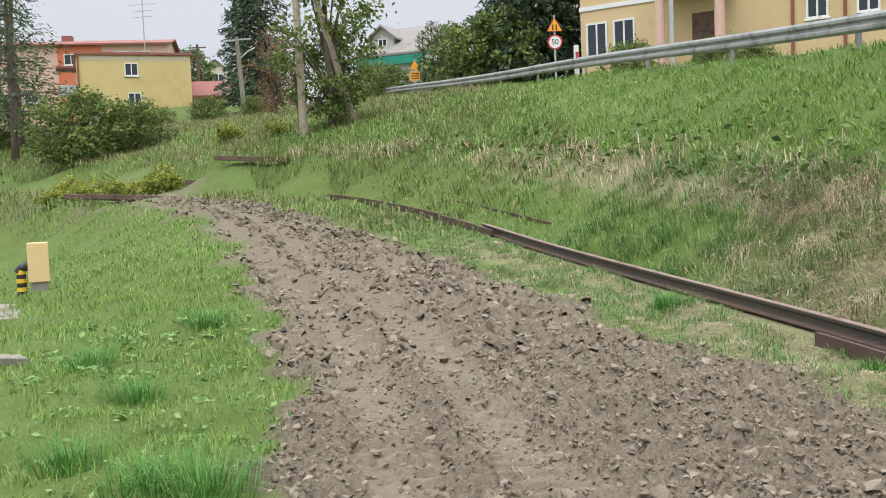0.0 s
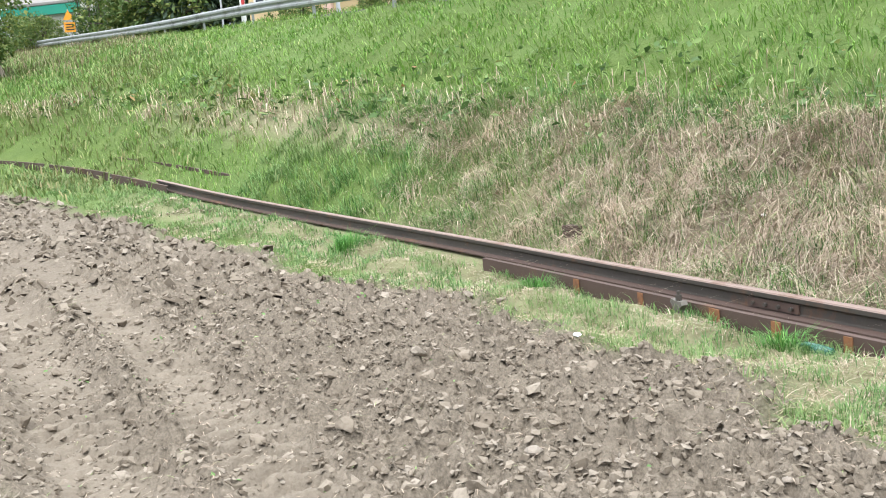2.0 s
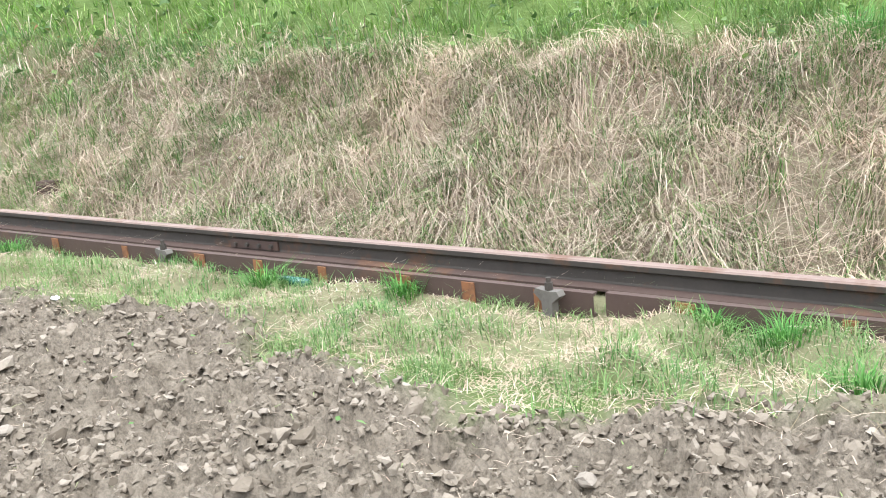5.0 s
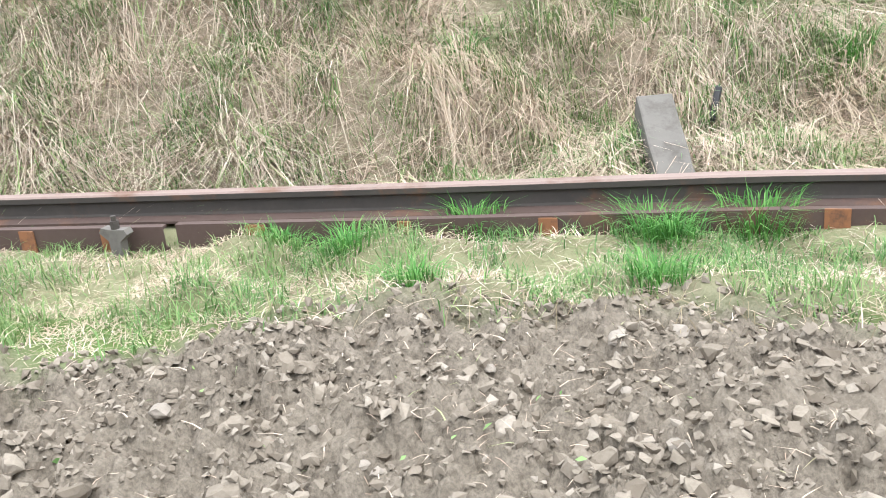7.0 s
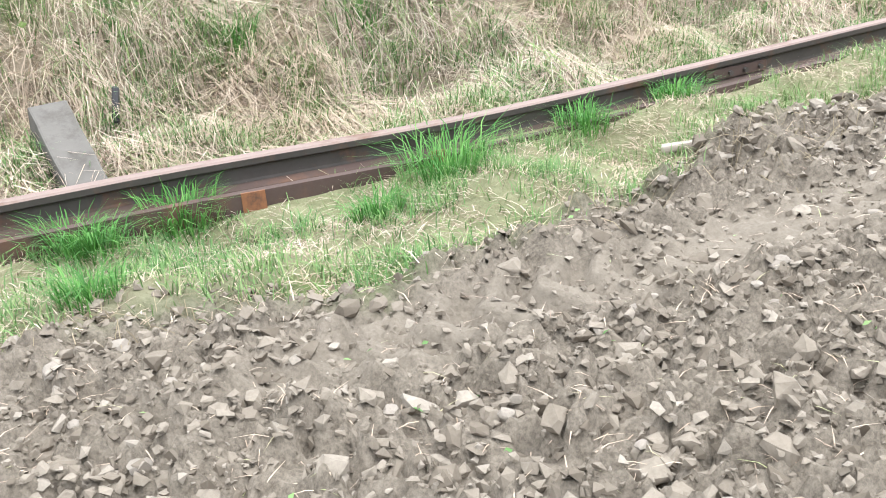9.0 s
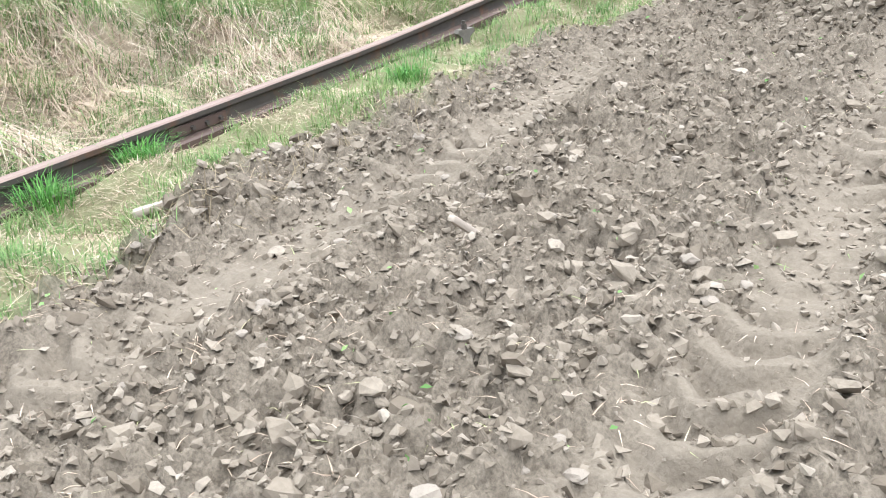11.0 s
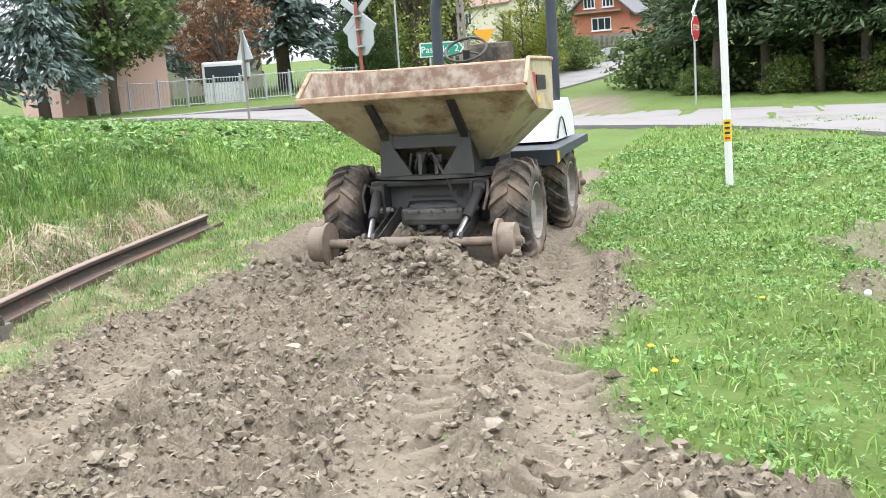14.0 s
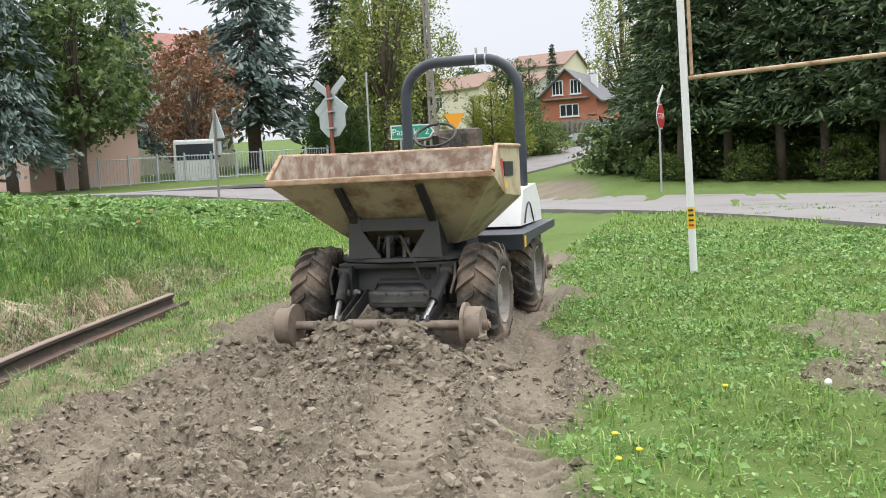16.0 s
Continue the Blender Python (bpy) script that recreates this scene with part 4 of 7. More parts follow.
grains, lumps = [], []
for k in range(18):
    b = bmesh.new()
    for _ in range(9):
        p = rng.normal(0, 1, 3)
        p /= np.linalg.norm(p)
        b.verts.new(p * (1.0, 0.85, 0.55 + 0.04 * (k % 6)) * rng.uniform(0.75, 1.15))
    bmesh.ops.convex_hull(b, input=list(b.verts))
    bmesh.ops.triangulate(b, faces=list(b.faces))
    b.normal_update()
    bmesh.ops.delete(b, geom=[f for f in b.faces if f.normal.z < -0.45], context="FACES")
    bmesh.ops.delete(b, geom=[v for v in b.verts if not v.link_faces], context="VERTS")
    grains.append(form_of(b))
for k in range(16):
    b = bmesh.new()
    for _ in range(24):
        p = rng.uniform(-1, 1, 3)
        p /= max(0.75, np.abs(p).max() * 0.8 + 0.2 * np.linalg.norm(p))
        b.verts.new(p * (1.0, 0.8, 0.5 + 0.05 * (k % 5)))
    bmesh.ops.convex_hull(b, input=list(b.verts))
    bmesh.ops.delete(b, geom=[v for v in b.verts if not v.link_faces], context="VERTS")
    bmesh.ops.triangulate(b, faces=list(b.faces))
    bmesh.ops.subdivide_edges(b, edges=[e for e in b.edges if e.calc_length() > 0.9], cuts=1)
    bmesh.ops.triangulate(b, faces=list(b.faces))
    for v in b.verts:
        v.co += noise.noise_vector(v.co * 2.1 + Vector((k * 3.1, 0, 0))) * 0.16
    lumps.append(form_of(b))


def patchy(x, y, lam, lo, hi, seed=0.0):
    return smooth(lo, hi, fbm(x + seed, y + seed * 0.7, ((lam, 0.6), (lam * 0.43, 0.4))))


def scatter(n, x0, x1, y0, y1, keep):
    """Random places in a box, kept with the chance that keep(x, y) gives."""
    x, y = rng.uniform(x0, x1, n), rng.uniform(y0, y1, n)
    ok = rng.random(n) < keep(x, y)
    return x[ok], y[ok]


def crumbs(x, y, size, forms):
    z = ground_z(x, y)
    vs, ls, off = [], [], 0
    for i in range(len(x)):
        v, f = forms[i % len(forms)]
        a = rng.uniform(0, 6.28)
        c, s = math.cos(a), math.sin(a)
        k = size[i]
        tilt = rng.uniform(-0.5, 0.5)
        p = np.stack([v[:, 0] * c - v[:, 1] * s, v[:, 0] * s + v[:, 1] * c, v[:, 2] + tilt * v[:, 0]], 1) * k + (x[i], y[i], z[i] + 0.12 * k)
        vs.append(p)
        ls.append(f.ravel() + off)
        off += len(v)
    loops = np.concatenate(ls)
    return np.concatenate(vs), loops, np.full(len(loops) // 3, 3)


def dug(x, y):
    s = x - rail_x(y)
    return soil_mask(x, y) * (1 - 0.62 * rolled(x, y))


def loose(x, y):
    return dug(x, y) * (0.35 + 0.65 * patchy(x, y, 0.9, -0.3, 0.2, 8)) * np.clip(9 / (5 + np.hypot(x, y) ** 1.1), 0.1, 1)


cx, cy = scatter(215000, -1.6, 4.4, -7.5, 8.5, loose)
stuff("clods", crumbs(cx, cy, 0.007 + 0.025 * rng.random(len(cx)) ** 2.2, grains), "clod", "crumbly brown and grey crumbs of dug soil", "soil clods", True)
cx, cy = scatter(15000, -2.2, 4.6, -8.0, 9.0, lambda x, y: loose(x, y) * (0.25 + 0.75 * patchy(x, y, 1.4, -0.15, 0.3, 21)))
stuff("clods", crumbs(cx, cy, 0.015 + 0.034 * rng.random(len(cx)) ** 2.2, lumps), "clod", "angular lumpy clods of dug soil", "soil clods", True)
cx, cy = scatter(42000, -8.5, 4.2, 8.0, 31.0, dug)
stuff("clods", crumbs(cx, cy, 0.018 + 0.065 * rng.random(len(cx)) ** 2.5, grains), "clod", "dark lumpy clods along the dug bed", "soil clods", True)
cx, cy = scatter(3200, 1.5, 3.7, -7.8, -6.3, lambda x, y: np.exp(-(((x - 2.55) / 0.75) ** 2 + ((y + 7.0) / 0.36) ** 2)))
stuff("spoil_heap_crumbs", crumbs(cx, cy, 0.01 + 0.035 * rng.random(len(cx)) ** 2, lumps), "clod", "crumbling spoil heap pushed up by the dumper", "soil clods", True)

# single stones and big clods
stone_forms = []
for k in range(8):
    b = pebble(k + 30, 1.0, 0.5, 0.2, 2)
    me = bpy.data.meshes.new("stone")
    b.to_mesh(me)
    b.free()
    me.materials.append(M["stone"])
    stone_forms.append(me)
sx_, sy_ = scatter(190, 1.2, 3.9, -4.2, 4.6, lambda x, y: dug(x, y) * np.where(y < 0, 1.0, 0.55))
for i in range(len(sx_)):
    ob = new("stone", stone_forms[i % 8])
    k = 0.018 + 0.026 * rng.random() ** 2
    ob.matrix_world = Matrix.Translation((sx_[i], sy_[i], float(ground_z(sx_[i], sy_[i])) + 0.12 * k)) @ Matrix.Rotation(rng.uniform(0, 6.28), 4, "Z") @ Matrix.Diagonal((k, k, k, 1))
    tagged(ob, "pale dusty stone half sunk in the dug soil", "stone", "loose stones on the bed")


# ---- steel channel, clamps and sleepers beside the rail ----
def channel(y0, y1, off, lift, h=0.125):
    sec = [(-0.006, 0), (-0.05, 0), (-0.05, 0.012), (-0.012, 0.016), (-0.012, h - 0.016), (-0.05, h - 0.012), (-0.05, h), (-0.006, h)]
    sec = [(-u - 0.03, v) for u, v in sec][::-1]
    ob = link("steel_channel", sweep(bmesh.new(), along(y0, y1, off, lift, 0.3), sec), "plate_rust")
    return tagged(ob, "rust-brown steel channel lying along the rail", "steel channel", "steel channels beside the rail")


channels = [channel(2.75, 8.6, -0.2, -0.055), channel(-2.3, 2.7, -0.17, -0.055), channel(-10.1, -2.35, -0.15, -0.05)]
for k, y in enumerate([3.05, 3.5, 3.95, 4.55, 5.1, 5.65, 6.4, 7.2, 2.3, 1.55, 0.9, -0.3, -1.2]):
    c = Vector((float(rail_x(y)) - (0.2 if y > 2.7 else 0.17) - 0.027, y, float(bed_z(y)) + 0.0))
    bm = bmesh.new()
    box(bm, c.x - 0.006, c.x + 0.004, c.y - 0.03 - 0.02 * (k % 3), c.y + 0.035, c.z - 0.055, c.z + 0.062)
    part("rust_patch", bm, "rust_spot", channels[0] if y > 2.7 else channels[1], "bright orange rust patch")


def clamp(y, off=-0.29):
    """A cast clip that stands against the channel: stem, wings and a bolt head."""
    h = holder("rail_clip", pose(float(rail_x(y)) + off, y, float(bed_z(y)) - 0.06, 0, 0, -6), "weathered cast rail clip with a bolt", "rail clip", "rail clips")
    bm = bmesh.new()
    prism(bm, [(-0.03, 0), (0.03, 0), (0.035, 0.09), (0.085, 0.13), (0.07, 0.155), (0.02, 0.15), (-0.02, 0.15), (-0.07, 0.155), (-0.085, 0.13), (-0.035, 0.09)], "x", -0.025, 0.025)
    part("stem", bm, "old_concrete", h)
    bm = bmesh.new()
    cyl(bm, (0, 0, 0.15), (0, 0, 0.19), 0.022, n=6)
    cyl(bm, (0, 0, 0.19), (0, 0, 0.215), 0.013, n=10)
    part("bolt", bm, "rail_steel", h)


for y in (2.95, 5.9, -5.6):
    clamp(y)
# far run of steel sections lying end to end, and a second row against the bank
for y0, y1, off in ((8.9, 11.3, -0.05), (11.5, 13.6, -0.25), (13.9, 16.4, -0.1), (16.8, 19.2, -0.15), (19.5, 22, -0.1), (22.2, 24.6, -0.1)):
    if y0 > 16:
        channel(y0, y1, off, 0.0, 0.16)
for y0, y1 in ((16.4, 18.6), (18.8, 21.0)):
    channel(y0, y1, 0.75, 0.12, 0.16)
for y in (17.0, 18.5, 19.4, 20.3, 21.5):
    clamp(y, -0.1)


def timber(name, m, size, material, label, category, group=""):
    bm = bmesh.new()
    x, y, z = size
    box(bm, -x / 2, x / 2, -y / 2, y / 2, 0, z, 0.012)
    bmesh.ops.subdivide_edges(bm, edges=[e for e in bm.edges if e.calc_length() > 0.3], cuts=5)
    for v in bm.verts:
        v.co += noise.noise_vector(v.co * 9) * 0.008
    ob = link(name, bm, material)
    ob.matrix_world = m
    return tagged(ob, label, category, group)


# concrete stump leaning out of the bank behind the rail
st = timber("concrete_post", pose(4.74, 0.38, -0.03, 0, 63, 16), (0.19, 0.19, 0.66), "old_concrete", "old concrete post lying out of the grassy bank", "concrete post")
timber("steel_peg", pose(5.6, 0.25, 0.12, 10, 30, 0), (0.05, 0.04, 0.2), "grimy_black", "short black steel peg in the bank", "peg")
timber("sleeper_end", pose(4.25, 8.6, 0.2, 0, 6, 25), (0.5, 0.2, 0.12), "plate_rust", "short rusty steel sleeper end behind the rail", "sleeper")
for k, (x, y, a) in enumerate(((-9.0, 27.3, 75), (-8.2, 27.0, 95), (-6.0, 29.0, 80), (-5.2, 29.2, 72), (-13, 27.5, 88))):
    timber("sleeper", pose(x, y, float(land(x, y)) + 0.04, 4, 0, a), (0.24, 2.4, 0.14), "old_wood", "dark weathered wooden sleeper lying in the grass", "sleeper", "old sleepers")
timber("stake", pose(2.41, -2.76, 0.03, -48, 8, -12), (0.045, 0.03, 0.22), "pale_wood", "short pale wooden stake stuck in the soil", "stake")
timber("wood_scrap", pose(3.88, -2.2, 0.05, 0, 12, 52), (0.17, 0.05, 0.035), "pale_wood", "broken pale wood scrap on the soil", "wood scrap")


def litter(name, x, y, size, material, label, category):
    b = pebble(hash_of(x, y), size, 0.35, 0.4, 2)
    ob = link(name, b, material)
    ob.matrix_world = pose(x, y, float(ground_z(x, y)) + size * 0.3, 0, 0, 40)
    tagged(ob, label, category)


def hash_of(x, y):
    return int(abs(x * 13 + y * 7))


M["litter_white"] = worn("litter_white", (0.8, 0.8, 0.8), (0.7, 0.72, 0.72), (0.5, 0.48, 0.45), 0.6, 0, 20, 0.2)
litter("crumpled_paper", 2.5, 5.45, 0.03, "litter_white", "crumpled white paper scrap on the soil", "litter")
litter("crumpled_paper", 4.7, 6.5, 0.03, "litter_white", "small white scrap in the dry grass", "litter")
bm = bmesh.new()
tube(bm, [(0, -0.12, 0), (0, 0.03, 0), (0, 0.07, 0), (0, 0.1, 0), (0, 0.13, 0)], [0.032, 0.034, 0.03, 0.014, 0.012], 16)
M["bottle_green"] = shade("bottle_green", 0.15)[0]
M["bottle_green"].node_tree.nodes["Principled BSDF"].inputs["Base Color"].default_value = (0.05, 0.22, 0.14, 1)
M["bottle_green"].node_tree.nodes["Principled BSDF"].inputs["Transmission Weight"].default_value = 0.5
bt = link("bottle", bm, "bottle_green", None, "", True)
bt.matrix_world = pose(3.58, 4.66, 0.0, 4, 0, 12)
tagged(bt, "green bottle lying in the grass by the rail", "bottle")


# ---- grass and weeds ----
def mow(n, x0, x1, y0, y1, keep, h, w, lean, material, name, label, droop=0.15, sink=0.01, downhill=0.0, category="grass"):
    x, y = scatter(n, x0, x1, y0, y1, keep)
    k = len(x)
    base = np.stack([x, y, ground_z(x, y) - sink], 1)
    heading = rng.uniform(0, 2 * math.pi, k)
    if downhill:
        heading = np.where(rng.random(k) < downhill, math.pi + rng.normal(0, 0.9, k), heading)
    hh = h * rng.uniform(0.5, 1.35, k)
    ll = lean * rng.uniform(0.3, 1.5, k)
    far = np.clip(np.hypot(x, y) / 7, 1, 2.6)
    return stuff(name, blades(base, hh, w * far * rng.uniform(0.7, 1.3, k), ll, heading, droop * rng.uniform(0.2, 2.0, k)), material, label, category)


def lawn_left(x, y):
    s = x - rail_x(y)
    return (1 - soil_mask(x, y)) * smooth(-3.8, -4.2, s) * np.clip(10 / (1 + np.hypot(x, y)), 0, 1) ** 1.3


def verge(x, y):
    s = x - rail_x(y)
    return (1 - soil_mask(x, y)) * smooth(-1.75, -1.45, s) * smooth(-0.12, -0.2, s)


def foot_(x, y):
    s = x - rail_x(y)
    return smooth(0.1, 0.3, s) * smooth(3.0, 2.2, s) * np.clip(8 / (3 + np.hypot(x, y)), 0, 1)


def slope(x, y):
    s = x - rail_x(y)
    return smooth(1.9, 2.6, s) * smooth(0.6, -0.2, x - guard_x(y)) * np.clip(8 / (2 + np.hypot(x, y)), 0, 1)


def clumps(name, spots, n, h, spread, material, label, width=0.0055, lean=1.0):
    """Single tufts: one mesh each."""
    for x, y, k in spots:
        m = int(n * k)
        r, a = spread * k * rng.random(m) * 0.42, rng.uniform(0, 6.28, m)
        bx, by = x + r * np.cos(a), y + r * np.sin(a)
        hh = h * k * rng.uniform(0.45, 1.15, m)
        arr = blades(np.stack([bx, by, ground_z(bx, by) - 0.01], 1), hh, width * rng.uniform(0.7, 1.4, m), hh * lean * rng.uniform(0.2, 1.3, m), a + rng.normal(0, 0.6, m), rng.uniform(0, 0.5, m))
        tagged(new(name, raw_mesh(name, *arr, material)), label, "grass tuft", "grass tufts")


# lawn on the open side, both ways along the bed
mow(230000, -11, 1, 2.0, 30, lambda x, y: lawn_left(x, y) * (0.35 + 0.65 * patchy(x, y, 1.6, -0.25, 0.2)), 0.085, 0.006, 0.07, "grass", "lawn_grass", "uneven green lawn grass beside the dug bed")
mow(180000, -9, 2.4, -26, -2.2, lambda x, y: lawn_left(x, y) * (0.3 + 0.7 * patchy(x, y, 1.4, -0.3, 0.2, 3)), 0.075, 0.0085, 0.075, "grass", "lawn_grass", "short trodden green grass beside the bed")
# verge between bed and rail
mow(1000000, -3.5, 6.2, -12, 22, lambda x, y: verge(x, y) * (0.08 + 0.92 * patchy(x, y, 1.0, -0.2, 0.25, 1)) * np.clip(8 / (3 + np.hypot(x, y)), 0, 1), 0.085, 0.005, 0.08, "grass_cool", "verge_grass", "green grass strip along the rail")
mow(620000, -3.5, 6.2, -12, 16, lambda x, y: verge(x, y) * (0.25 + 0.75 * patchy(x, y, 0.9, 0.3, -0.1, 1)) * np.clip(8 / (3 + np.hypot(x, y)), 0, 1), 0.035, 0.0045, 0.15, "straw", "verge_straw", "cut dry straw on the verge by the rail", 0.4)
# bank: dead hanging grass below, green above
mow(520000, -1, 8.5, -13, 14, lambda x, y: foot_(x, y) * dry_mask(x, y) * (0.45 + 0.55 * patchy(x, y, 1.0, -0.3, 0.1, 5)), 0.11, 0.0056, 0.42, "straw", "dead_grass", "long dead straw-coloured grass hanging down the bank", 0.6, 0.0, 0.35)
mow(560000, -1, 8.5, -13, 16, lambda x, y: foot_(x, y) * (0.08 + 0.92 * patchy(x, y, 0.9, -0.05, 0.2, 9)), 0.18, 0.0055, 0.2, "grass_cool", "bank_grass", "green grass growing through the dead thatch", 0.3, 0.0, 0.6)
mow(150000, -7, 8.5, 5, 34, lambda x, y: smooth(0.1, 0.3, x - rail_x(y)) * smooth(2.2, 1.4, x - rail_x(y)) * (1 - dry_mask(x, y)) * np.clip(12 / (1 + np.hypot(x, y)), 0, 1), 0.14, 0.005, 0.1, "grass", "bank_grass", "lush green grass at the foot of the bank", 0.25)
mow(1150000, -6, 17, -28, 42, lambda x, y: slope(x, y) * (0.4 + 0.6 * patchy(x, y, 2.2, -0.3, 0.1, 7)), 0.12, 0.007, 0.15, "grass", "slope_grass", "tall uneven green grass on the upper bank", 0.3, 0.0, 0.4)
mow(60000, -4, 9, 3, 30, lambda x, y: smooth(1.4, 1.8, x - rail_x(y)) * smooth(3.2, 2.4, x - rail_x(y)) * smooth(3, 9, y) * patchy(x, y, 1.9, -0.2, 0.2, 2) * 0.8, 0.3, 0.006, 0.2, "straw", "dead_grass", "pale dead grass tufts along the break of the bank", 0.4, 0.0, 0.5)
mow(240000, 3, 14, -26, -5, lambda x, y: smooth(0.0, 0.3, x - rail_x(y)) * smooth(5.5, 3.5, x - rail_x(y)) * smooth(-5, -8, y) * (1 - 0.8 * dry_mask(x, y)) * np.clip(9 / (1 + np.hypot(x, y)), 0, 1), 0.16, 0.006, 0.12, "grass", "bank_grass", "tall green grass on the low bank towards the crossing", 0.3)
mow(60000, 1.5, 9, -22, -7, lambda x, y: (1 - soil_mask(x, y)) * smooth(-2.2, -1.7, x - rail_x(y)) * smooth(0.4, 0.1, x - rail_x(y)) * smooth(-7, -9, y), 0.09, 0.007, 0.07, "grass", "verge_grass", "green grass strip by the rail's end", 0.25)


def strands(x, y, heading, length, arch, width):
    """Long limp stalks that arch out from their root and come to lie on the ground."""
    n = len(x)
    c, sn = np.cos(heading), np.sin(heading)
    rows = []
    for u, lift in ((0.0, 0.0), (0.3, 1.0), (0.65, 0.75), (1.0, 0.12)):
        bend = 0.12 * np.sin(3.0 * u + 9 * x + 7 * y) * length * u
        px, py = x + length * u * c - bend * sn, y + length * u * sn + bend * c
        wide = width * (1 - 0.55 * u) / 2
        px = np.maximum(px, rail_x(py) + 0.09)
        pz = ground_z(px, py) + arch * lift + 0.004
        rows += [np.stack([px + sn * wide, py - c * wide, pz], 1), np.stack([px - sn * wide, py + c * wide, pz + wide * 0.8], 1)]
    v = np.stack(rows, 1).reshape(-1, 3)
    k = np.arange(n)[:, None] * 8
    return v, np.concatenate([k + [0, 1, 3, 2], k + [2, 3, 5, 4], k + [4, 5, 7, 6]], 1).ravel(), np.full(3 * n, 4)


# tussocks of dead grass that hang down the bank, and loose stalks across them
hx, hy = scatter(6200, 0.5, 8.0, -11, 13, lambda x, y: smooth(0.3, 0.6, x - rail_x(y)) * smooth(2.7, 2.2, x - rail_x(y)) * dry_mask(x, y) * patchy(x, y, 1.1, -0.3, 0.25, 31) * np.clip(7 / (2 + np.hypot(x, y)), 0, 1))
hn = rng.integers(24, 60, len(hx))
hi = np.repeat(np.arange(len(hx)), hn)
h_dir = math.pi + rng.normal(0, 1.05, len(hx))
h_len = rng.uniform(0.22, 0.62, len(hx))
n_ = len(hi)
stuff("dead_grass", strands(hx[hi] + rng.normal(0, 0.07, n_), hy[hi] + rng.normal(0, 0.09, n_), h_dir[hi] + rng.normal(0, 0.5, n_), h_len[hi] * rng.uniform(0.55, 1.3, n_), rng.uniform(0.02, 0.17, n_), rng.uniform(0.0035, 0.007, n_)), "straw", "matted tussocks of dead grass hanging down the bank", "grass")
hx, hy = scatter(30000, 0.5, 8.0, -11, 13, lambda x, y: foot_(x, y) * dry_mask(x, y) * np.clip(7 / (2 + np.hypot(x, y)), 0, 1))
n_ = len(hx)
stuff("dead_stalks", strands(hx, hy, rng.uniform(0, 6.28, n_), rng.uniform(0.15, 0.6, n_), rng.uniform(0.02, 0.14, n_), rng.uniform(0.003, 0.006, n_)), "straw", "loose dry stalks lying across the bank", "grass")
hx, hy = scatter(34000, 1.5, 6.0, -9, 10, lambda x, y: smooth(-1.5, -1.1, x - rail_x(y)) * smooth(-0.15, -0.25, x - rail_x(y)) * (0.25 + 0.75 * patchy(x, y, 0.9, 0.25, -0.15, 1)) * np.clip(7 / (2 + np.hypot(x, y)), 0, 1))
n_ = len(hx)
h_to = rng.uniform(0, 6.28, n_)
h_l = rng.uniform(0.05, 0.16, n_)
h_ok = hx + h_l * np.cos(h_to) < rail_x(hy) - 0.28
hx, hy, h_to, h_l = hx[h_ok], hy[h_ok], h_to[h_ok], h_l[h_ok]


def flat_stalks(x, y, heading, length, width):
    """Cut stalks lying flat on the turf."""
    c, sn = np.cos(heading), np.sin(heading)
    rows = []
    for u in (0.0, 0.5, 1.0):
        px, py = x + length * u * c, y + length * u * sn
        pz = ground_z(px, py) + 0.012 + 0.02 * np.sin(u * 3.1)
        rows += [np.stack([px + sn * width / 2, py - c * width / 2, pz], 1), np.stack([px - sn * width / 2, py + c * width / 2, pz + width * 0.4], 1)]
    v = np.stack(rows, 1).reshape(-1, 3)
    k = np.arange(len(x))[:, None] * 6
    return v, np.concatenate([k + [0, 1, 3, 2], k + [2, 3, 5, 4]], 1).ravel(), np.full(2 * len(x), 4)


stuff("cut_straw", flat_stalks(hx, hy, h_to, h_l, rng.uniform(0.0018, 0.0032, len(hx))), "dull_straw", "mown dry stalks lying on the verge", "grass")
# rough meadow round the far end of the bed
mow(110000, -26, 3, 17, 62, lambda x, y: (1 - soil_mask(x, y)) * smooth(0.5, -0.3, x - guard_x(y)) * smooth(17, 21, y + 0.1 * np.abs(x + 8)) * np.maximum(smooth(-4.2, -3.2, x - rail_x(y)), smooth(25, 29, y)) * np.clip(30 / (1 + np.hypot(x, y)), 0, 1), 0.22, 0.011, 0.2, "meadow", "meadow_grass", "rank green grass round the end of the bed", 0.3)
mow(32000, -26, 2, 24, 62, lambda x, y: (1 - soil_mask(x, y)) * smooth(0.5, -0.3, x - guard_x(y)) * smooth(27, 33, y + 0.3 * np.abs(x + 8)) * patchy(x, y, 4.0, -0.1, 0.2, 5), 0.4, 0.006, 0.22, "dull_straw", "meadow_stalks", "pale dry stalks in the rough meadow", 0.25)
# litter of straw over the trodden soil
mow(70000, -2.2, 4.2, -7, 11, lambda x, y: soil_mask(x, y) * (0.2 + 0.8 * patchy(x, y, 1.0, 0.0, 0.35, 11)), 0.016, 0.004, 0.07, "straw", "straw_litter", "bits of dry straw trodden into the soil", 0.5)

# broad-leaved weeds: on the lawn towards the crossing and on the bank
def weeds(n, x0, x1, y0, y1, keep, size, lift, name, label, material="weed"):
    x, y = scatter(n, x0, x1, y0, y1, keep)
    k = len(x)
    c = np.stack([x, y, ground_z(x, y) + lift * rng.random(k)], 1)
    nrm = rng.normal(0, 0.45, (k, 3)) + (0, 0, 1)
    far = np.clip(np.hypot(x, y) / 6, 1, 3)
    return stuff(name, leaf_cards(c, size * far * rng.uniform(0.5, 1.4, k), nrm, rng.uniform(0, 6.28, k)), material, label, "weeds")


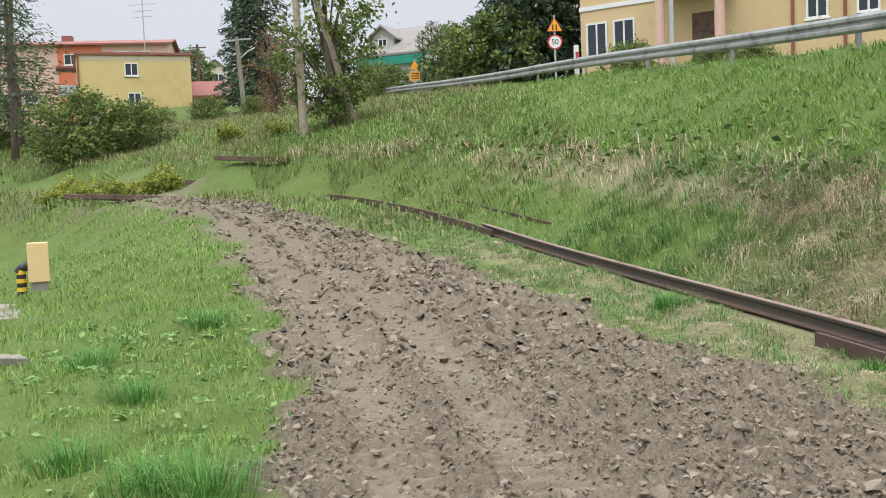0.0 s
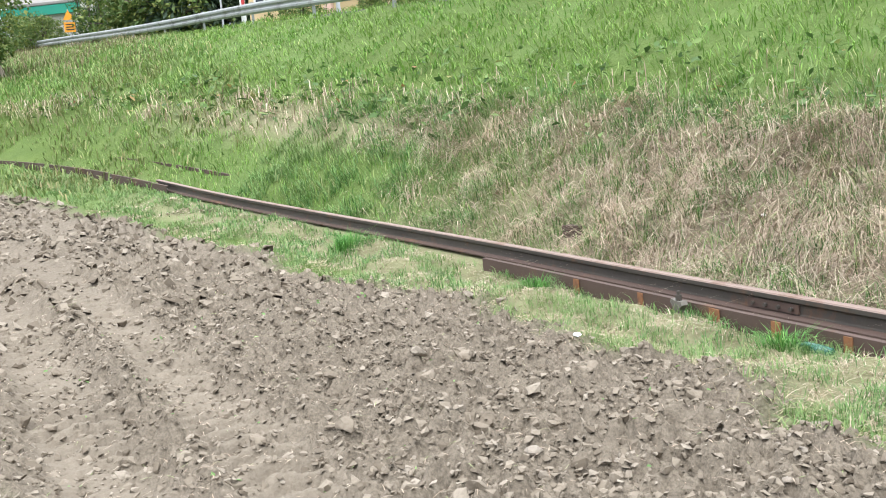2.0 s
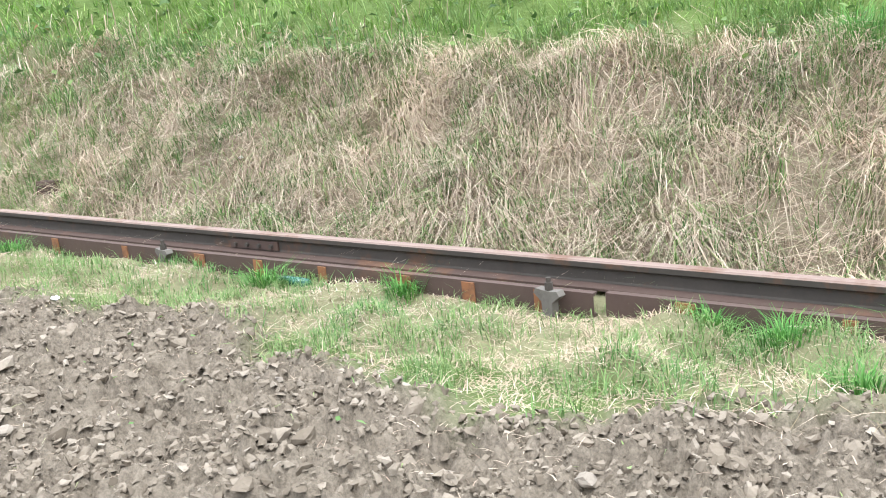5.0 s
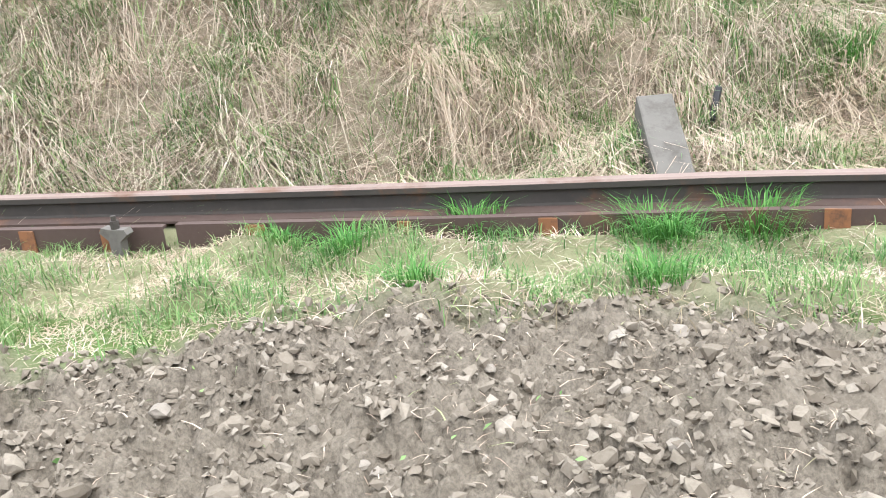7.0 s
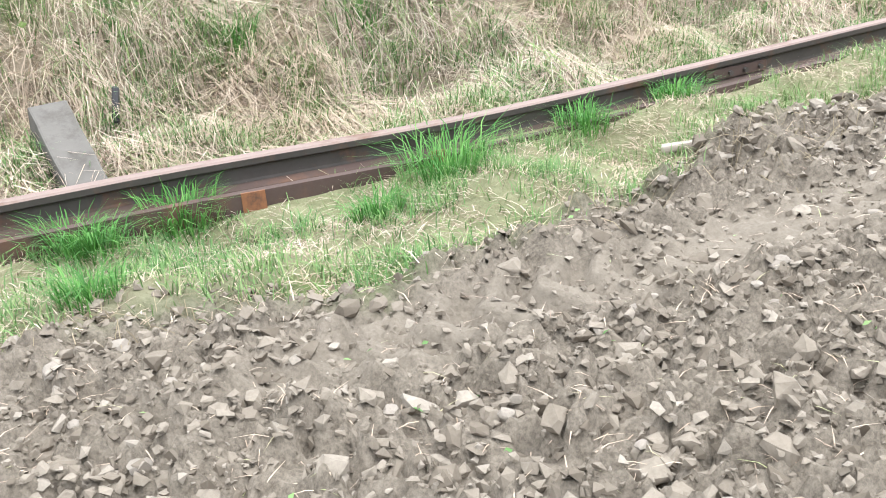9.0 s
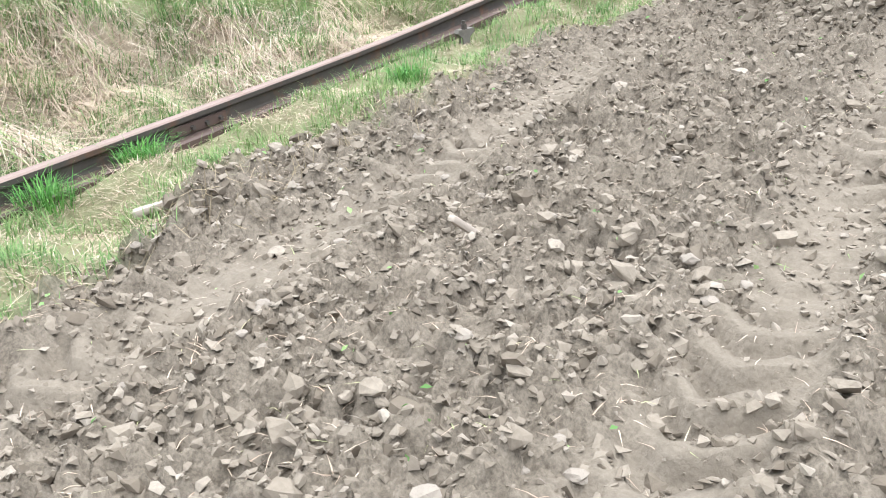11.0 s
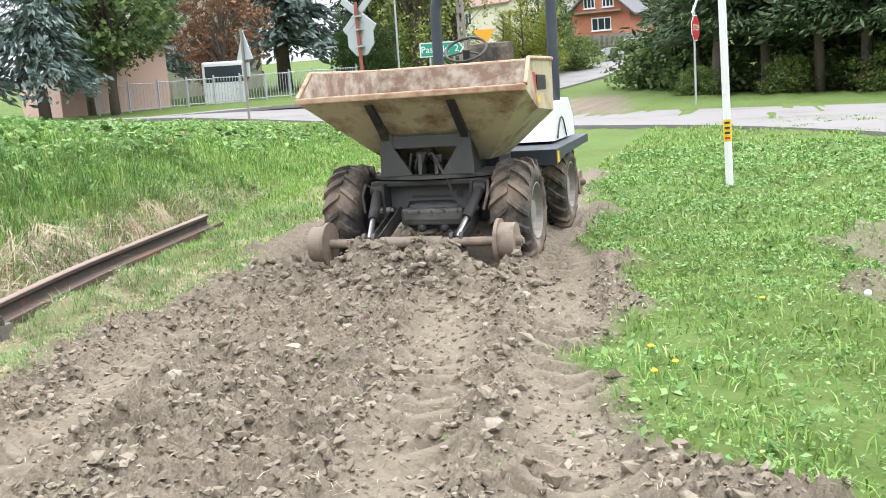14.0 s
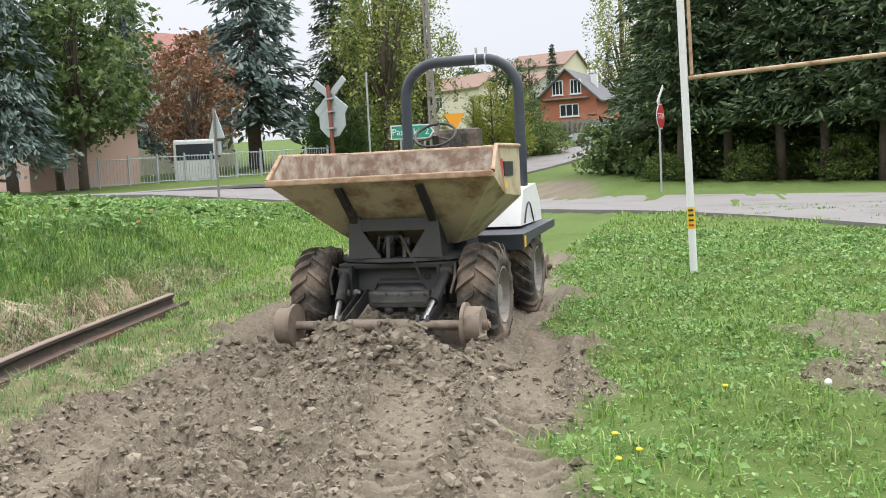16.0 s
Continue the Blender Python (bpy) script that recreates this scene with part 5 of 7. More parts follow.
weeds(120000, -8, 2.2, -18, -2.6, lambda x, y: lawn_left(x, y) * (0.25 + 0.75 * patchy(x, y, 1.7, -0.25, 0.15, 4)), 0.026, 0.05, "clover_weeds", "bright green clover and plantain leaves in the lawn")
weeds(120000, -4, 12, -24, 26, lambda x, y: smooth(1.5, 2.1, x - rail_x(y)) * smooth(4.0, 2.6, x - rail_x(y)) * patchy(x, y, 1.5, -0.1, 0.25, 6) * np.clip(9 / (2 + np.hypot(x, y)), 0, 1), 0.055, 0.22, "bank_weeds", "leafy nettles and brambles along the bank's break", "weed_dark")
weeds(40000, 5, 16, -27, -7, lambda x, y: smooth(1.0, 1.8, x - rail_x(y)) * smooth(0.5, -0.5, x - guard_x(y)) * patchy(x, y, 2.0, -0.2, 0.25, 16) * np.clip(14 / (2 + np.hypot(x, y)), 0, 1), 0.045, 0.16, "bank_weeds", "low leafy weeds on the bank towards the crossing", "weed")
weeds(5000, -4, 1.6, -8.5, -2.6, lambda x, y: lawn_left(x, y) * patchy(x, y, 0.8, 0.0, 0.3, 14), 0.055, 0.04, "broad_leaves", "broad dandelion and plantain leaves in the trodden lawn")
weeds(7000, -4, 0.5, 3.0, 11, lambda x, y: lawn_left(x, y) * patchy(x, y, 0.9, 0.1, 0.35, 24), 0.05, 0.05, "broad_leaves", "small broad weeds among the lawn grass")
weeds(9000, -2, 4.5, -9, 8, lambda x, y: soil_mask(x, y) * patchy(x, y, 0.7, 0.42, 0.6, 13), 0.03, 0.04, "seedlings", "small green seedlings in the soil")

clumps("grass_tuft", [(3.82, 1.75, 0.8), (4.15, 1.25, 0.9), (4.12, 0.45, 1.0), (4.25, 0.0, 1.0), (4.22, -1.2, 1.35), (4.5, -2.0, 0.9), (4.05, 0.35, 0.8), (3.5, 0.35, 0.8), (3.75, 3.9, 0.8), (3.45, 4.75, 0.9), (4.62, -4.57, 0.9), (4.62, -2.6, 0.9), (3.9, 2.1, 0.7), (3.95, -0.8, 0.8), (3.45, 1.3, 0.7), (3.1, 7.3, 0.8), (2.3, 10.4, 1.2)],
       270, 0.19, 0.36, "tuft", "fresh green grass tuft beside the rail")
clumps("grass_tuft", [(-1.35, 5.1, 1.2), (-1.7, 5.3, 0.9), (-2.4, 7.6, 1.0), (-1.9, 4.4, 1.0), (-2.3, 5.9, 1.0), (-3.2, 8.8, 1.1), (-2.5, 10.5, 1.1), (-1.0, 4.2, 0.8)],
       300, 0.24, 0.6, "tuft", "tall green grass tuft on the lawn")
clumps("grass_tuft", [(6.3, 2.3, 1.2), (5.7, 1.7, 0.8), (6.1, -0.5, 1.0), (6.3, -1.3, 1.1), (6.9, -2.1, 1.2), (5.8, 3.1, 0.7), (6.6, 1.0, 1.0), (7.2, 3.2, 1.4), (7.6, 1.6, 1.3)],
       170, 0.26, 0.45, "tuft", "green grass tuft in the dead thatch of the bank")


# ---- crash barrier along the upper road ----
M["plaster_yellow"] = worn("plaster_yellow", (0.62, 0.5, 0.25), (0.56, 0.44, 0.21), (0.5, 0.36, 0.15), 0.9, 0, 0.5, 0.35, 12)
M["plaster_sand"] = worn("plaster_sand", (0.6, 0.46, 0.27), (0.55, 0.42, 0.24), (0.46, 0.34, 0.2), 0.9, 0, 0.4, 0.3, 12)
M["plaster_pink"] = worn("plaster_pink", (0.62, 0.42, 0.36), (0.58, 0.39, 0.33), (0.5, 0.33, 0.28), 0.9, 0, 0.4, 0.3, 12)
M["plaster_red"] = worn("plaster_red", (0.58, 0.17, 0.09), (0.53, 0.15, 0.08), (0.48, 0.14, 0.08), 0.9, 0, 0.5, 0.2, 12)
M["plaster_grey"] = worn("plaster_grey", (0.5, 0.49, 0.46), (0.44, 0.43, 0.4), (0.36, 0.34, 0.3), 0.9, 0, 0.6, 0.3, 12)
M["plaster_cream"] = worn("plaster_cream", (0.66, 0.62, 0.5), (0.6, 0.56, 0.45), (0.5, 0.46, 0.36), 0.9, 0, 0.6, 0.3, 12)
M["roof_red"] = worn("roof_red", (0.24, 0.085, 0.075), (0.29, 0.11, 0.095), (0.18, 0.085, 0.07), 0.7, 0, 0.6, 0.35, 8)
M["roof_brown"] = worn("roof_brown", (0.2, 0.125, 0.1), (0.25, 0.16, 0.13), (0.16, 0.12, 0.1), 0.8, 0, 0.6, 0.4, 8)
M["roof_dark"] = worn("roof_dark", (0.09, 0.095, 0.11), (0.12, 0.125, 0.14), (0.07, 0.07, 0.08), 0.6, 0, 0.8, 0.3, 8)
M["roof_grey"] = worn("roof_grey", (0.28, 0.27, 0.26), (0.22, 0.21, 0.2), (0.18, 0.17, 0.15), 0.8, 0, 0.8, 0.4, 8)
M["brick_wall"] = worn("brick_wall", (0.42, 0.16, 0.1), (0.36, 0.13, 0.085), (0.46, 0.22, 0.15), 0.9, 0, 1.2, 0.4, 6)
M["green_paint"] = worn("green_paint", (0.02, 0.27, 0.19), (0.02, 0.24, 0.17), (0.05, 0.25, 0.18), 0.5, 0, 3, 0.1)
M["orange_paint"] = worn("orange_paint", (0.85, 0.36, 0.02), (0.8, 0.33, 0.02), (0.7, 0.3, 0.05), 0.5, 0, 3, 0.1)
M["sign_grey"] = worn("sign_grey", (0.46, 0.49, 0.53), (0.4, 0.43, 0.47), (0.36, 0.36, 0.36), 0.55, 0.2, 4, 0.2)
M["red_rust"] = worn("red_rust", (0.3, 0.1, 0.07), (0.24, 0.08, 0.06), (0.2, 0.11, 0.08), 0.8, 0.1, 9, 0.3)
M["tan_box"] = worn("tan_box", (0.72, 0.53, 0.28), (0.68, 0.5, 0.26), (0.6, 0.42, 0.22), 0.7, 0, 4, 0.2)

M["weathered_zinc"] = worn("weathered_zinc", (0.27, 0.285, 0.29), (0.36, 0.375, 0.38), (0.16, 0.165, 0.16), 0.6, 0.5, 5, 0.45)
barrier = holder("crash_barrier", pose(0, 0, 0), "galvanised steel crash barrier along the upper road", "crash barrier")
b_line = [Vector((float(guard_x(y)), y, float(crest_z(y)) + 0.24)) for y in np.arange(1, 66, 1.0)]
W = [(-0.02, 0), (-0.06, 0.05), (-0.06, 0.1), (-0.015, 0.14), (-0.015, 0.17), (-0.06, 0.21), (-0.06, 0.26), (-0.02, 0.31)]
W = W + [(u + 0.008, v) for u, v in W[::-1]]
part("beam", sweep(bmesh.new(), b_line, W), "weathered_zinc", barrier, "corrugated galvanised beam")
for y in np.arange(5.0, 66, 3.87):
    gx0, gz0 = float(guard_x(y)) + 0.03, float(crest_z(y))
    bm = bmesh.new()
    box(bm, gx0 - 0.03, gx0 + 0.03, y - 0.06, y + 0.06, gz0 - 0.5, gz0 + 0.57)
    part("post", bm, "weathered_zinc", barrier)


# ---- trees ----
def tree_thing(name, trunk_pts, trunk_r, limbs, cards, leaf, label, category="tree"):
    """A tree: trunk with limbs, and a crown of many small leaves."""
    root = holder(name, Matrix.Identity(4), label, category, "trees")
    bm = bmesh.new()
    tube(bm, trunk_pts, trunk_r, 8)
    for pts, r in limbs:
        tube(bm, pts, r, 5)
    part("trunk", bm, "bark", root, "", True)
    me = raw_mesh("crown", *cards, leaf)
    crown = new("crown", me)
    crown.parent = root
    return root


def conifer(name, h, r, leaf, label, n=5200, bare=0.06, droop=0.35, card=0.42, power=0.85, gaps=0.25, slim=0.14):
    zs = np.linspace(0, h, 9)
    limbs, cs, ns, ss = [], [], [], []
    whorls = int(h * 3.2)
    per = max(4, n // (whorls * 9))
    for k in range(whorls):
        t = bare + (1 - bare) * (k + rng.random()) / whorls
        reach = r * (1 - t) ** power * rng.uniform(1 - gaps, 1.12) + 0.12
        for j in range(6 + int(3 * (1 - t))):
            a = rng.uniform(0, 6.28)
            ln = reach * rng.uniform(0.7, 1.1)
            tip = np.array([math.cos(a) * ln, math.sin(a) * ln, t * h - droop * ln * rng.uniform(0.6, 1.3) + 0.1 * ln])
            start = np.array([0, 0, t * h])
            if k % 3 == 0 and j < 3:
                limbs.append(([tuple(start), tuple((start + tip) / 2 + (0, 0, 0.05 * ln)), tuple(tip)], [0.05 * (1 - t) + 0.015, 0.03, 0.01]))
            u = rng.random(per) ** 0.6
            p = start + u[:, None] * (tip - start) + rng.normal(0, 0.09 + 0.05 * ln, (per, 3)) * (1, 1, 0.6)
            p[:, 2] += 0.12 * ln * np.sin(u * 3.14)
            cs.append(p)
            ns.append(rng.normal(0, 0.42, (per, 3)) + (math.cos(a), math.sin(a), -droop - 0.15))
            ss.append(card * rng.uniform(0.5, 1.2, per) * (0.7 + 0.5 * (1 - t)))
    c, nn, s = np.concatenate(cs), np.concatenate(ns), np.concatenate(ss)
    return tree_thing(name, [(0.05 * math.sin(z), 0.04 * math.cos(z * 0.7), z) for z in zs], [max(0.03, 0.018 * h * (1 - z / h) + 0.02) for z in zs], limbs, sprays(c, s, nn, slim), leaf, label)


def broadleaf(name, h, r, leaf, label, clumps_n=90, per=55, card=0.26, trunk_h=0.3, spread=0.5, hang=0.0, thin=1.0, category="tree"):
    limbs, cs, ns = [], [], []
    top = Vector((0, 0, h * 0.8))
    for k in range(clumps_n):
        a, u, w = rng.uniform(0, 6.28), rng.random() ** 0.45, rng.uniform(-1, 1)
        rr = r * u * math.sqrt(max(0.05, 1 - (w * 0.95) ** 2)) * rng.uniform(0.75, 1.15)
        zc = h * (trunk_h + (1 - trunk_h) * (0.5 + 0.5 * w))
        c = Vector((rr * math.cos(a), rr * math.sin(a), zc))
        if k % 4 == 0:
            s0 = Vector((0, 0, h * trunk_h * 0.8 + (zc - h * trunk_h) * 0.35))
            limbs.append(([s0, s0.lerp(c, 0.5) + Vector((0, 0, 0.1 * r)), c], [0.05 * r / 2 + 0.02, 0.035, 0.012]))
        sp = spread * rng.uniform(0.6, 1.4)
        m = int(per * thin * rng.uniform(0.6, 1.3))
        p = np.array(c) + rng.normal(0, sp * 0.5, (m, 3)) * (1, 1, 0.75 + hang)
        p[:, 2] -= hang * np.abs(rng.normal(0, 0.8, m))
        cs.append(p)
        ns.append(rng.normal(0, 0.8, (m, 3)) + (math.cos(a) * 0.3, math.sin(a) * 0.3, 0.7))
    c, nn = np.concatenate(cs), np.concatenate(ns)
    zs = np.linspace(0, h * 0.85, 7)
    return tree_thing(name, [(0.06 * math.sin(z * 1.3), 0.06 * math.cos(z), z) for z in zs], [0.022 * h * (1 - 0.85 * z / h) + 0.02 for z in zs], limbs, leaf_cards(c, card * rng.uniform(0.5, 1.3, len(c)), nn, rng.uniform(0, 6.28, len(c))), leaf, label, category)


def plant(ob, x, y, k=1.0, turn=0.0, sink=0.15, first=False, z=None, stretch=1.0):
    m = pose(x, y, float(land(x, y)) - sink if z is None else z, 0, 0, turn) @ Matrix.Diagonal((k, k, k * stretch, 1))
    if first:
        ob.matrix_world = m
        return ob
    return copy_thing(ob, m @ Matrix.Diagonal((1 / ob.scale[0], 1 / ob.scale[1], 1 / ob.scale[2], 1)))


spruce = plant(conifer("spruce_tree", 17, 3.6, "needle", "tall dark green spruce", 13000, card=0.5), -12.0, 74.3, 1.05, first=True)
blue = plant(conifer("blue_spruce", 15, 3.4, "needle_blue", "tall blue-grey spruce with drooping branches", 15000, bare=0.14, droop=0.5, card=0.5), 31.6, -64, 1.9, first=True, stretch=0.8)
pine = plant(conifer("pine_tree", 13, 3.6, "needle_pine", "dense dark pine at the edge of the wood", 12000, bare=0.2, droop=0.1, card=0.5, power=0.5, gaps=0.5), 1.5, -48, 1.0, first=True)
larch = plant(conifer("larch_tree", 11, 3.2, "needle_pine", "sparse larch with bare lower trunk", 4200, bare=0.15, droop=0.15, card=0.3, power=0.6, gaps=0.5), -19.1, 46.6, 1.0, first=True)
thuja = plant(conifer("thuja_tree", 4.5, 0.75, "thuja", "slim green columnar garden thuja", 2600, bare=0.0, droop=-0.8, card=0.22, power=0.45, gaps=0.15), 24.2, -57.4, 1.0, first=True)
gold = plant(conifer("golden_thuja", 4.5, 1.0, "leaf_yellow", "slim yellow-green columnar thuja", 3000, bare=0.0, droop=-0.8, card=0.24, power=0.5, gaps=0.15), 16.6, -68.3, 1.0, first=True)
oak = plant(broadleaf("broadleaf_tree", 11, 3.8, "leaf_dark", "dark green broadleaf tree with dense crown", 150, 60, 0.36, 0.22, 0.75), 30.5, -42.5, 1.0, first=True)
aspen = plant(broadleaf("young_tree", 5.6, 1.7, "leaf_mid", "young broadleaf tree with yellowing leaves", 100, 55, 0.17, 0.12, 0.42), -3.05, 31.6, 1.0, first=True)
brown_tree = plant(broadleaf("chestnut_tree", 9, 3.0, "leaf_brown", "chestnut tree with withered brown leaves", 110, 45, 0.3, 0.15, 0.6, 0.0, 0.8), 30.8, -54.2, 1.0, first=True)
birch = plant(broadleaf("birch_tree", 14, 3.2, "leaf_birch", "tall birch with yellowing hanging twigs", 150, 50, 0.24, 0.12, 0.55, 0.9), 21.2, -62.9, 1.2, first=True)
bush = plant(broadleaf("bush", 3.0, 2.5, "leaf_mid", "large rounded green bush", 120, 60, 0.2, 0.0, 0.55, category="bush"), -13.2, 38.1, 0.85, first=True)
bare_tree = plant(broadleaf("half_bare_tree", 6, 1.9, "leaf_brown", "half-bare tree with thin brown twigs", 90, 26, 0.13, 0.1, 0.5, 0.0, 0.8), -7.2, 47.5, 0.75, first=True)
shrub = plant(broadleaf("goldenrod_shrub", 0.9, 0.75, "leaf_yellow", "yellow-green goldenrod clump in rough grass", 34, 45, 0.14, 0.0, 0.22, category="shrub"), -8.0, 29.2, 1.0, first=True)

# beyond the far end of the bed
plant(larch, -17.2, 41.5, 0.85, 70)
plant(larch, -22.5, 52, 1.1, 200)
plant(spruce, -13.8, 78, 0.85, 40)
plant(bush, -11.3, 38.9, 0.62, 60)
plant(bush, -17.5, 36, 0.7, 130)
plant(bush, -12.9, 59, 0.5, 10)
plant(bush, -9.6, 56, 0.4, 100)
plant(bush, -16.5, 62, 0.4, 100)
plant(bush, -20.5, 47, 0.8, 220)
plant(bare_tree, -6.3, 50, 0.7, 120)
plant(bare_tree, -8.0, 52, 0.72, 20)
plant(aspen, -2.9, 33, 0.6, 130)
for k, (x, y) in enumerate(((-11, 28.6), (-10.3, 28.9), (-9.6, 28.9), (-8.9, 29.3), (-8.4, 29.9), (-10.6, 29.6), (-9.2, 30.2), (-5.0, 33.5), (-7, 35))):
    plant(shrub, x, y, 0.5 + 0.15 * (k % 3), 37 * k)
plant(oak, -28, 120, 0.9, 30)
plant(oak, -36, 128, 0.9, 100)
# behind the crash barrier
plant(spruce, 4.6, 53, 0.75, 10)
plant(spruce, 5.5, 50, 0.85, 100)
plant(spruce, 6.8, 50.5, 0.8, 220)
plant(spruce, 8.0, 53, 0.9, 300)
plant(bush, 3.0, 52, 1.2, 50)
plant(bush, 4.2, 50.5, 1.3, 150)
plant(thuja, 0.6, 54.5, 0.9)
plant(thuja, 1.1, 54.0, 0.85)
plant(thuja, 0.1, 55.2, 0.8)
plant(bush, -1.8, 56, 0.6)
plant(bush, -2.9, 59, 0.7, 90)
plant(bush, 8.3, 39.0, 0.55, 20)
plant(bush, 10.9, 36.3, 0.5, 70)
plant(bush, 11.9, 35.3, 0.4, 170)
# over the crossing: garden trees, then the wood
plant(blue, 31.5, -38.5, 1.0, 50)
plant(blue, 34.5, -36.5, 1.05, 150)
plant(blue, 38, -58, 1.1, 250)
plant(oak, 33.5, -44.5, 0.85, 120)
plant(brown_tree, 33, -57, 0.9, 90)
plant(spruce, 26.6, -67.5, 1.0, 20)
plant(spruce, 27, -73, 0.8, 120)
plant(spruce, 24.3, -75, 0.85, 220)
plant(birch, 22.8, -66, 1.1, 70)
plant(oak, 26.3, -78, 0.9, 20)
plant(birch, 19.5, -66.5, 0.9, 120)
for k in range(8):
    plant(thuja, 24.2 - 0.42 * k, -57.4 - 0.15 * k, 0.85 + 0.1 * (k % 2), 40 * k)
for k in range(6):
    plant(gold, 16.9 - 0.75 * k + 0.3 * (k % 2), -70.5 + 0.7 * (k % 3), 0.8 + 0.2 * (k % 3), 50 * k)
for k, (x, y) in enumerate(((18.2, -84), (17.4, -85), (16.3, -84), (15.6, -86))):
    plant(thuja, x, y, 1.55, 30 * k)
plant(spruce, 16.5, -105, 0.6, 60)
plant(oak, 15.2, -80, 0.42, 60)
plant(bush, 12.3, -73, 0.8, 60)
plant(bush, 14.9, -71, 0.7, 10)
for k in range(16):
    plant(thuja, 13.2 - 0.42 * k, -86.5 - 0.2 * k, 0.36, 30 * k)
for k, (x, y, s) in enumerate(((2.6, -51.5, 0.9), (-0.6, -49, 1.05), (-2.8, -47, 1.0), (-4.6, -46, 1.0), (-6.8, -44.5, 1.0), (-8.8, -43, 1.0), (2.4, -55, 1.2), (-1.4, -54, 1.2), (-4.0, -52, 1.2), (-7, -50, 1.2), (-10, -48, 1.2), (-11, -42, 1.0), (-13.5, -40, 1.1), (-15, -45, 1.2), (0.6, -58, 1.3))):
    plant(pine, x, y, s, 67 * k)
plant(birch, 10.2, -118, 1.45, 200)
for k, (x, y) in enumerate(((2.4, -47.2), (-1.5, -46.8), (-5.5, -45.5), (-9.5, -42.5), (-3.5, -48.5), (-7.5, -46))):
    plant(bush, x, y, 0.45 + 0.1 * (k % 3), 51 * k)
under = plant(broadleaf("undergrowth_bush", 2.6, 2.2, "leaf_dark", "dark leafy undergrowth below the pines", 80, 45, 0.3, 0.0, 0.6, category="bush"), 3.0, -53.5, 1.0, first=True)
for k, (x, y) in enumerate(((0.5, -52), (-1.8, -51), (-4.2, -50), (-6.4, -48.5), (-8.6, -47), (-10.8, -45.5), (-13, -43.5), (5.2, -55.5))):
    plant(under, x, y, 1.0 + 0.12 * (k % 3), 51 * k)
# wooded skyline
for k in range(14):
    a = -0.8 + k * 0.14
    x, y = 330 * math.sin(a) + 20, -330 * math.cos(a)
    plant(oak if k % 3 else spruce, x, y, 1.5 + 0.4 * (k % 3), 40 * k)


# ---- houses ----
def window(parent, u, v, w, h, face, bars=1, frame="white_paint"):
    """A window on a wall face: ('x' or 'y', place of the wall, outward sign)."""
    axis, at_, out = face

    def slab(bm, a0, a1, b0, b1, d0, d1):
        lo, hi = sorted((at_ + out * d0, at_ + out * d1))
        box(bm, lo, hi, a0, a1, b0, b1) if axis == "x" else box(bm, a0, a1, lo, hi, b0, b1)

    bm = bmesh.new()
    f = 0.09
    for a0, a1, b0, b1 in ((u - w / 2, u + w / 2, v, v + f), (u - w / 2, u + w / 2, v + h - f, v + h), (u - w / 2, u - w / 2 + f, v + f, v + h - f), (u + w / 2 - f, u + w / 2, v + f, v + h - f)):
        slab(bm, a0, a1, b0, b1, -0.02, 0.06)
    for k in range(bars):
        c = u - w / 2 + w * (k + 1) / (bars + 1)
        slab(bm, c - 0.04, c + 0.04, v + f, v + h - f, -0.02, 0.05)
    ob = part("window", bm, frame, parent)
    bm = bmesh.new()
    slab(bm, u - w / 2 + f, u + w / 2 - f, v + f, v + h - f, -0.02, 0.02)
    part("pane", bm, "glass", ob, "dark window pane")
    bm = bmesh.new()
    slab(bm, u - w / 2 - 0.08, u + w / 2 + 0.08, v - 0.07, v, 0.0, 0.12)
    part("sill", bm, frame, ob)


def house(m, w, d, h, roof, roof_h, wall_mat, roof_mat, label, base=2.5, over=0.4, plinth=0.0):
    """Walls w wide (x) and d deep (y); gable 'x' (ridge along x), gable 'y', or a flat roof."""
    ob = holder("house", m, label, "house", "houses")
    bm = bmesh.new()
    if roof == "y":
        prism(bm, [(-w / 2, -base), (w / 2, -base), (w / 2, h), (0, h + roof_h), (-w / 2, h)], "y", -d / 2, d / 2)
    elif roof == "x":
        prism(bm, [(-d / 2, -base), (d / 2, -base), (d / 2, h), (0, h + roof_h), (-d / 2, h)], "x", -w / 2, w / 2)
    else:
        box(bm, -w / 2, w / 2, -d / 2, d / 2, -base, h)
    part("wall", bm, wall_mat, ob)
    bm = bmesh.new()
    t = 0.18
    if roof in "xy" and roof:
        half_w = (w if roof == "y" else d) / 2
        k = roof_h / half_w
        e = half_w + over
        out = [(-e, h - over * k), (0, h + roof_h), (e, h - over * k), (e, h - over * k + t), (0, h + roof_h + t), (-e, h - over * k + t)]
        prism(bm, out, roof, -(d if roof == "y" else w) / 2 - over, (d if roof == "y" else w) / 2 + over)
    else:
        box(bm, -w / 2 - over, w / 2 + over, -d / 2 - over, d / 2 + over, h + 0.004, h + roof_h, 0.03)
    part("roof", bm, roof_mat, ob)
    if plinth:
        bm = bmesh.new()
        box(bm, -w / 2 - 0.05, w / 2 + 0.05, -d / 2 - 0.05, d / 2 + 0.05, -base, plinth)
        part("plinth", bm, "concrete", ob)
    return ob


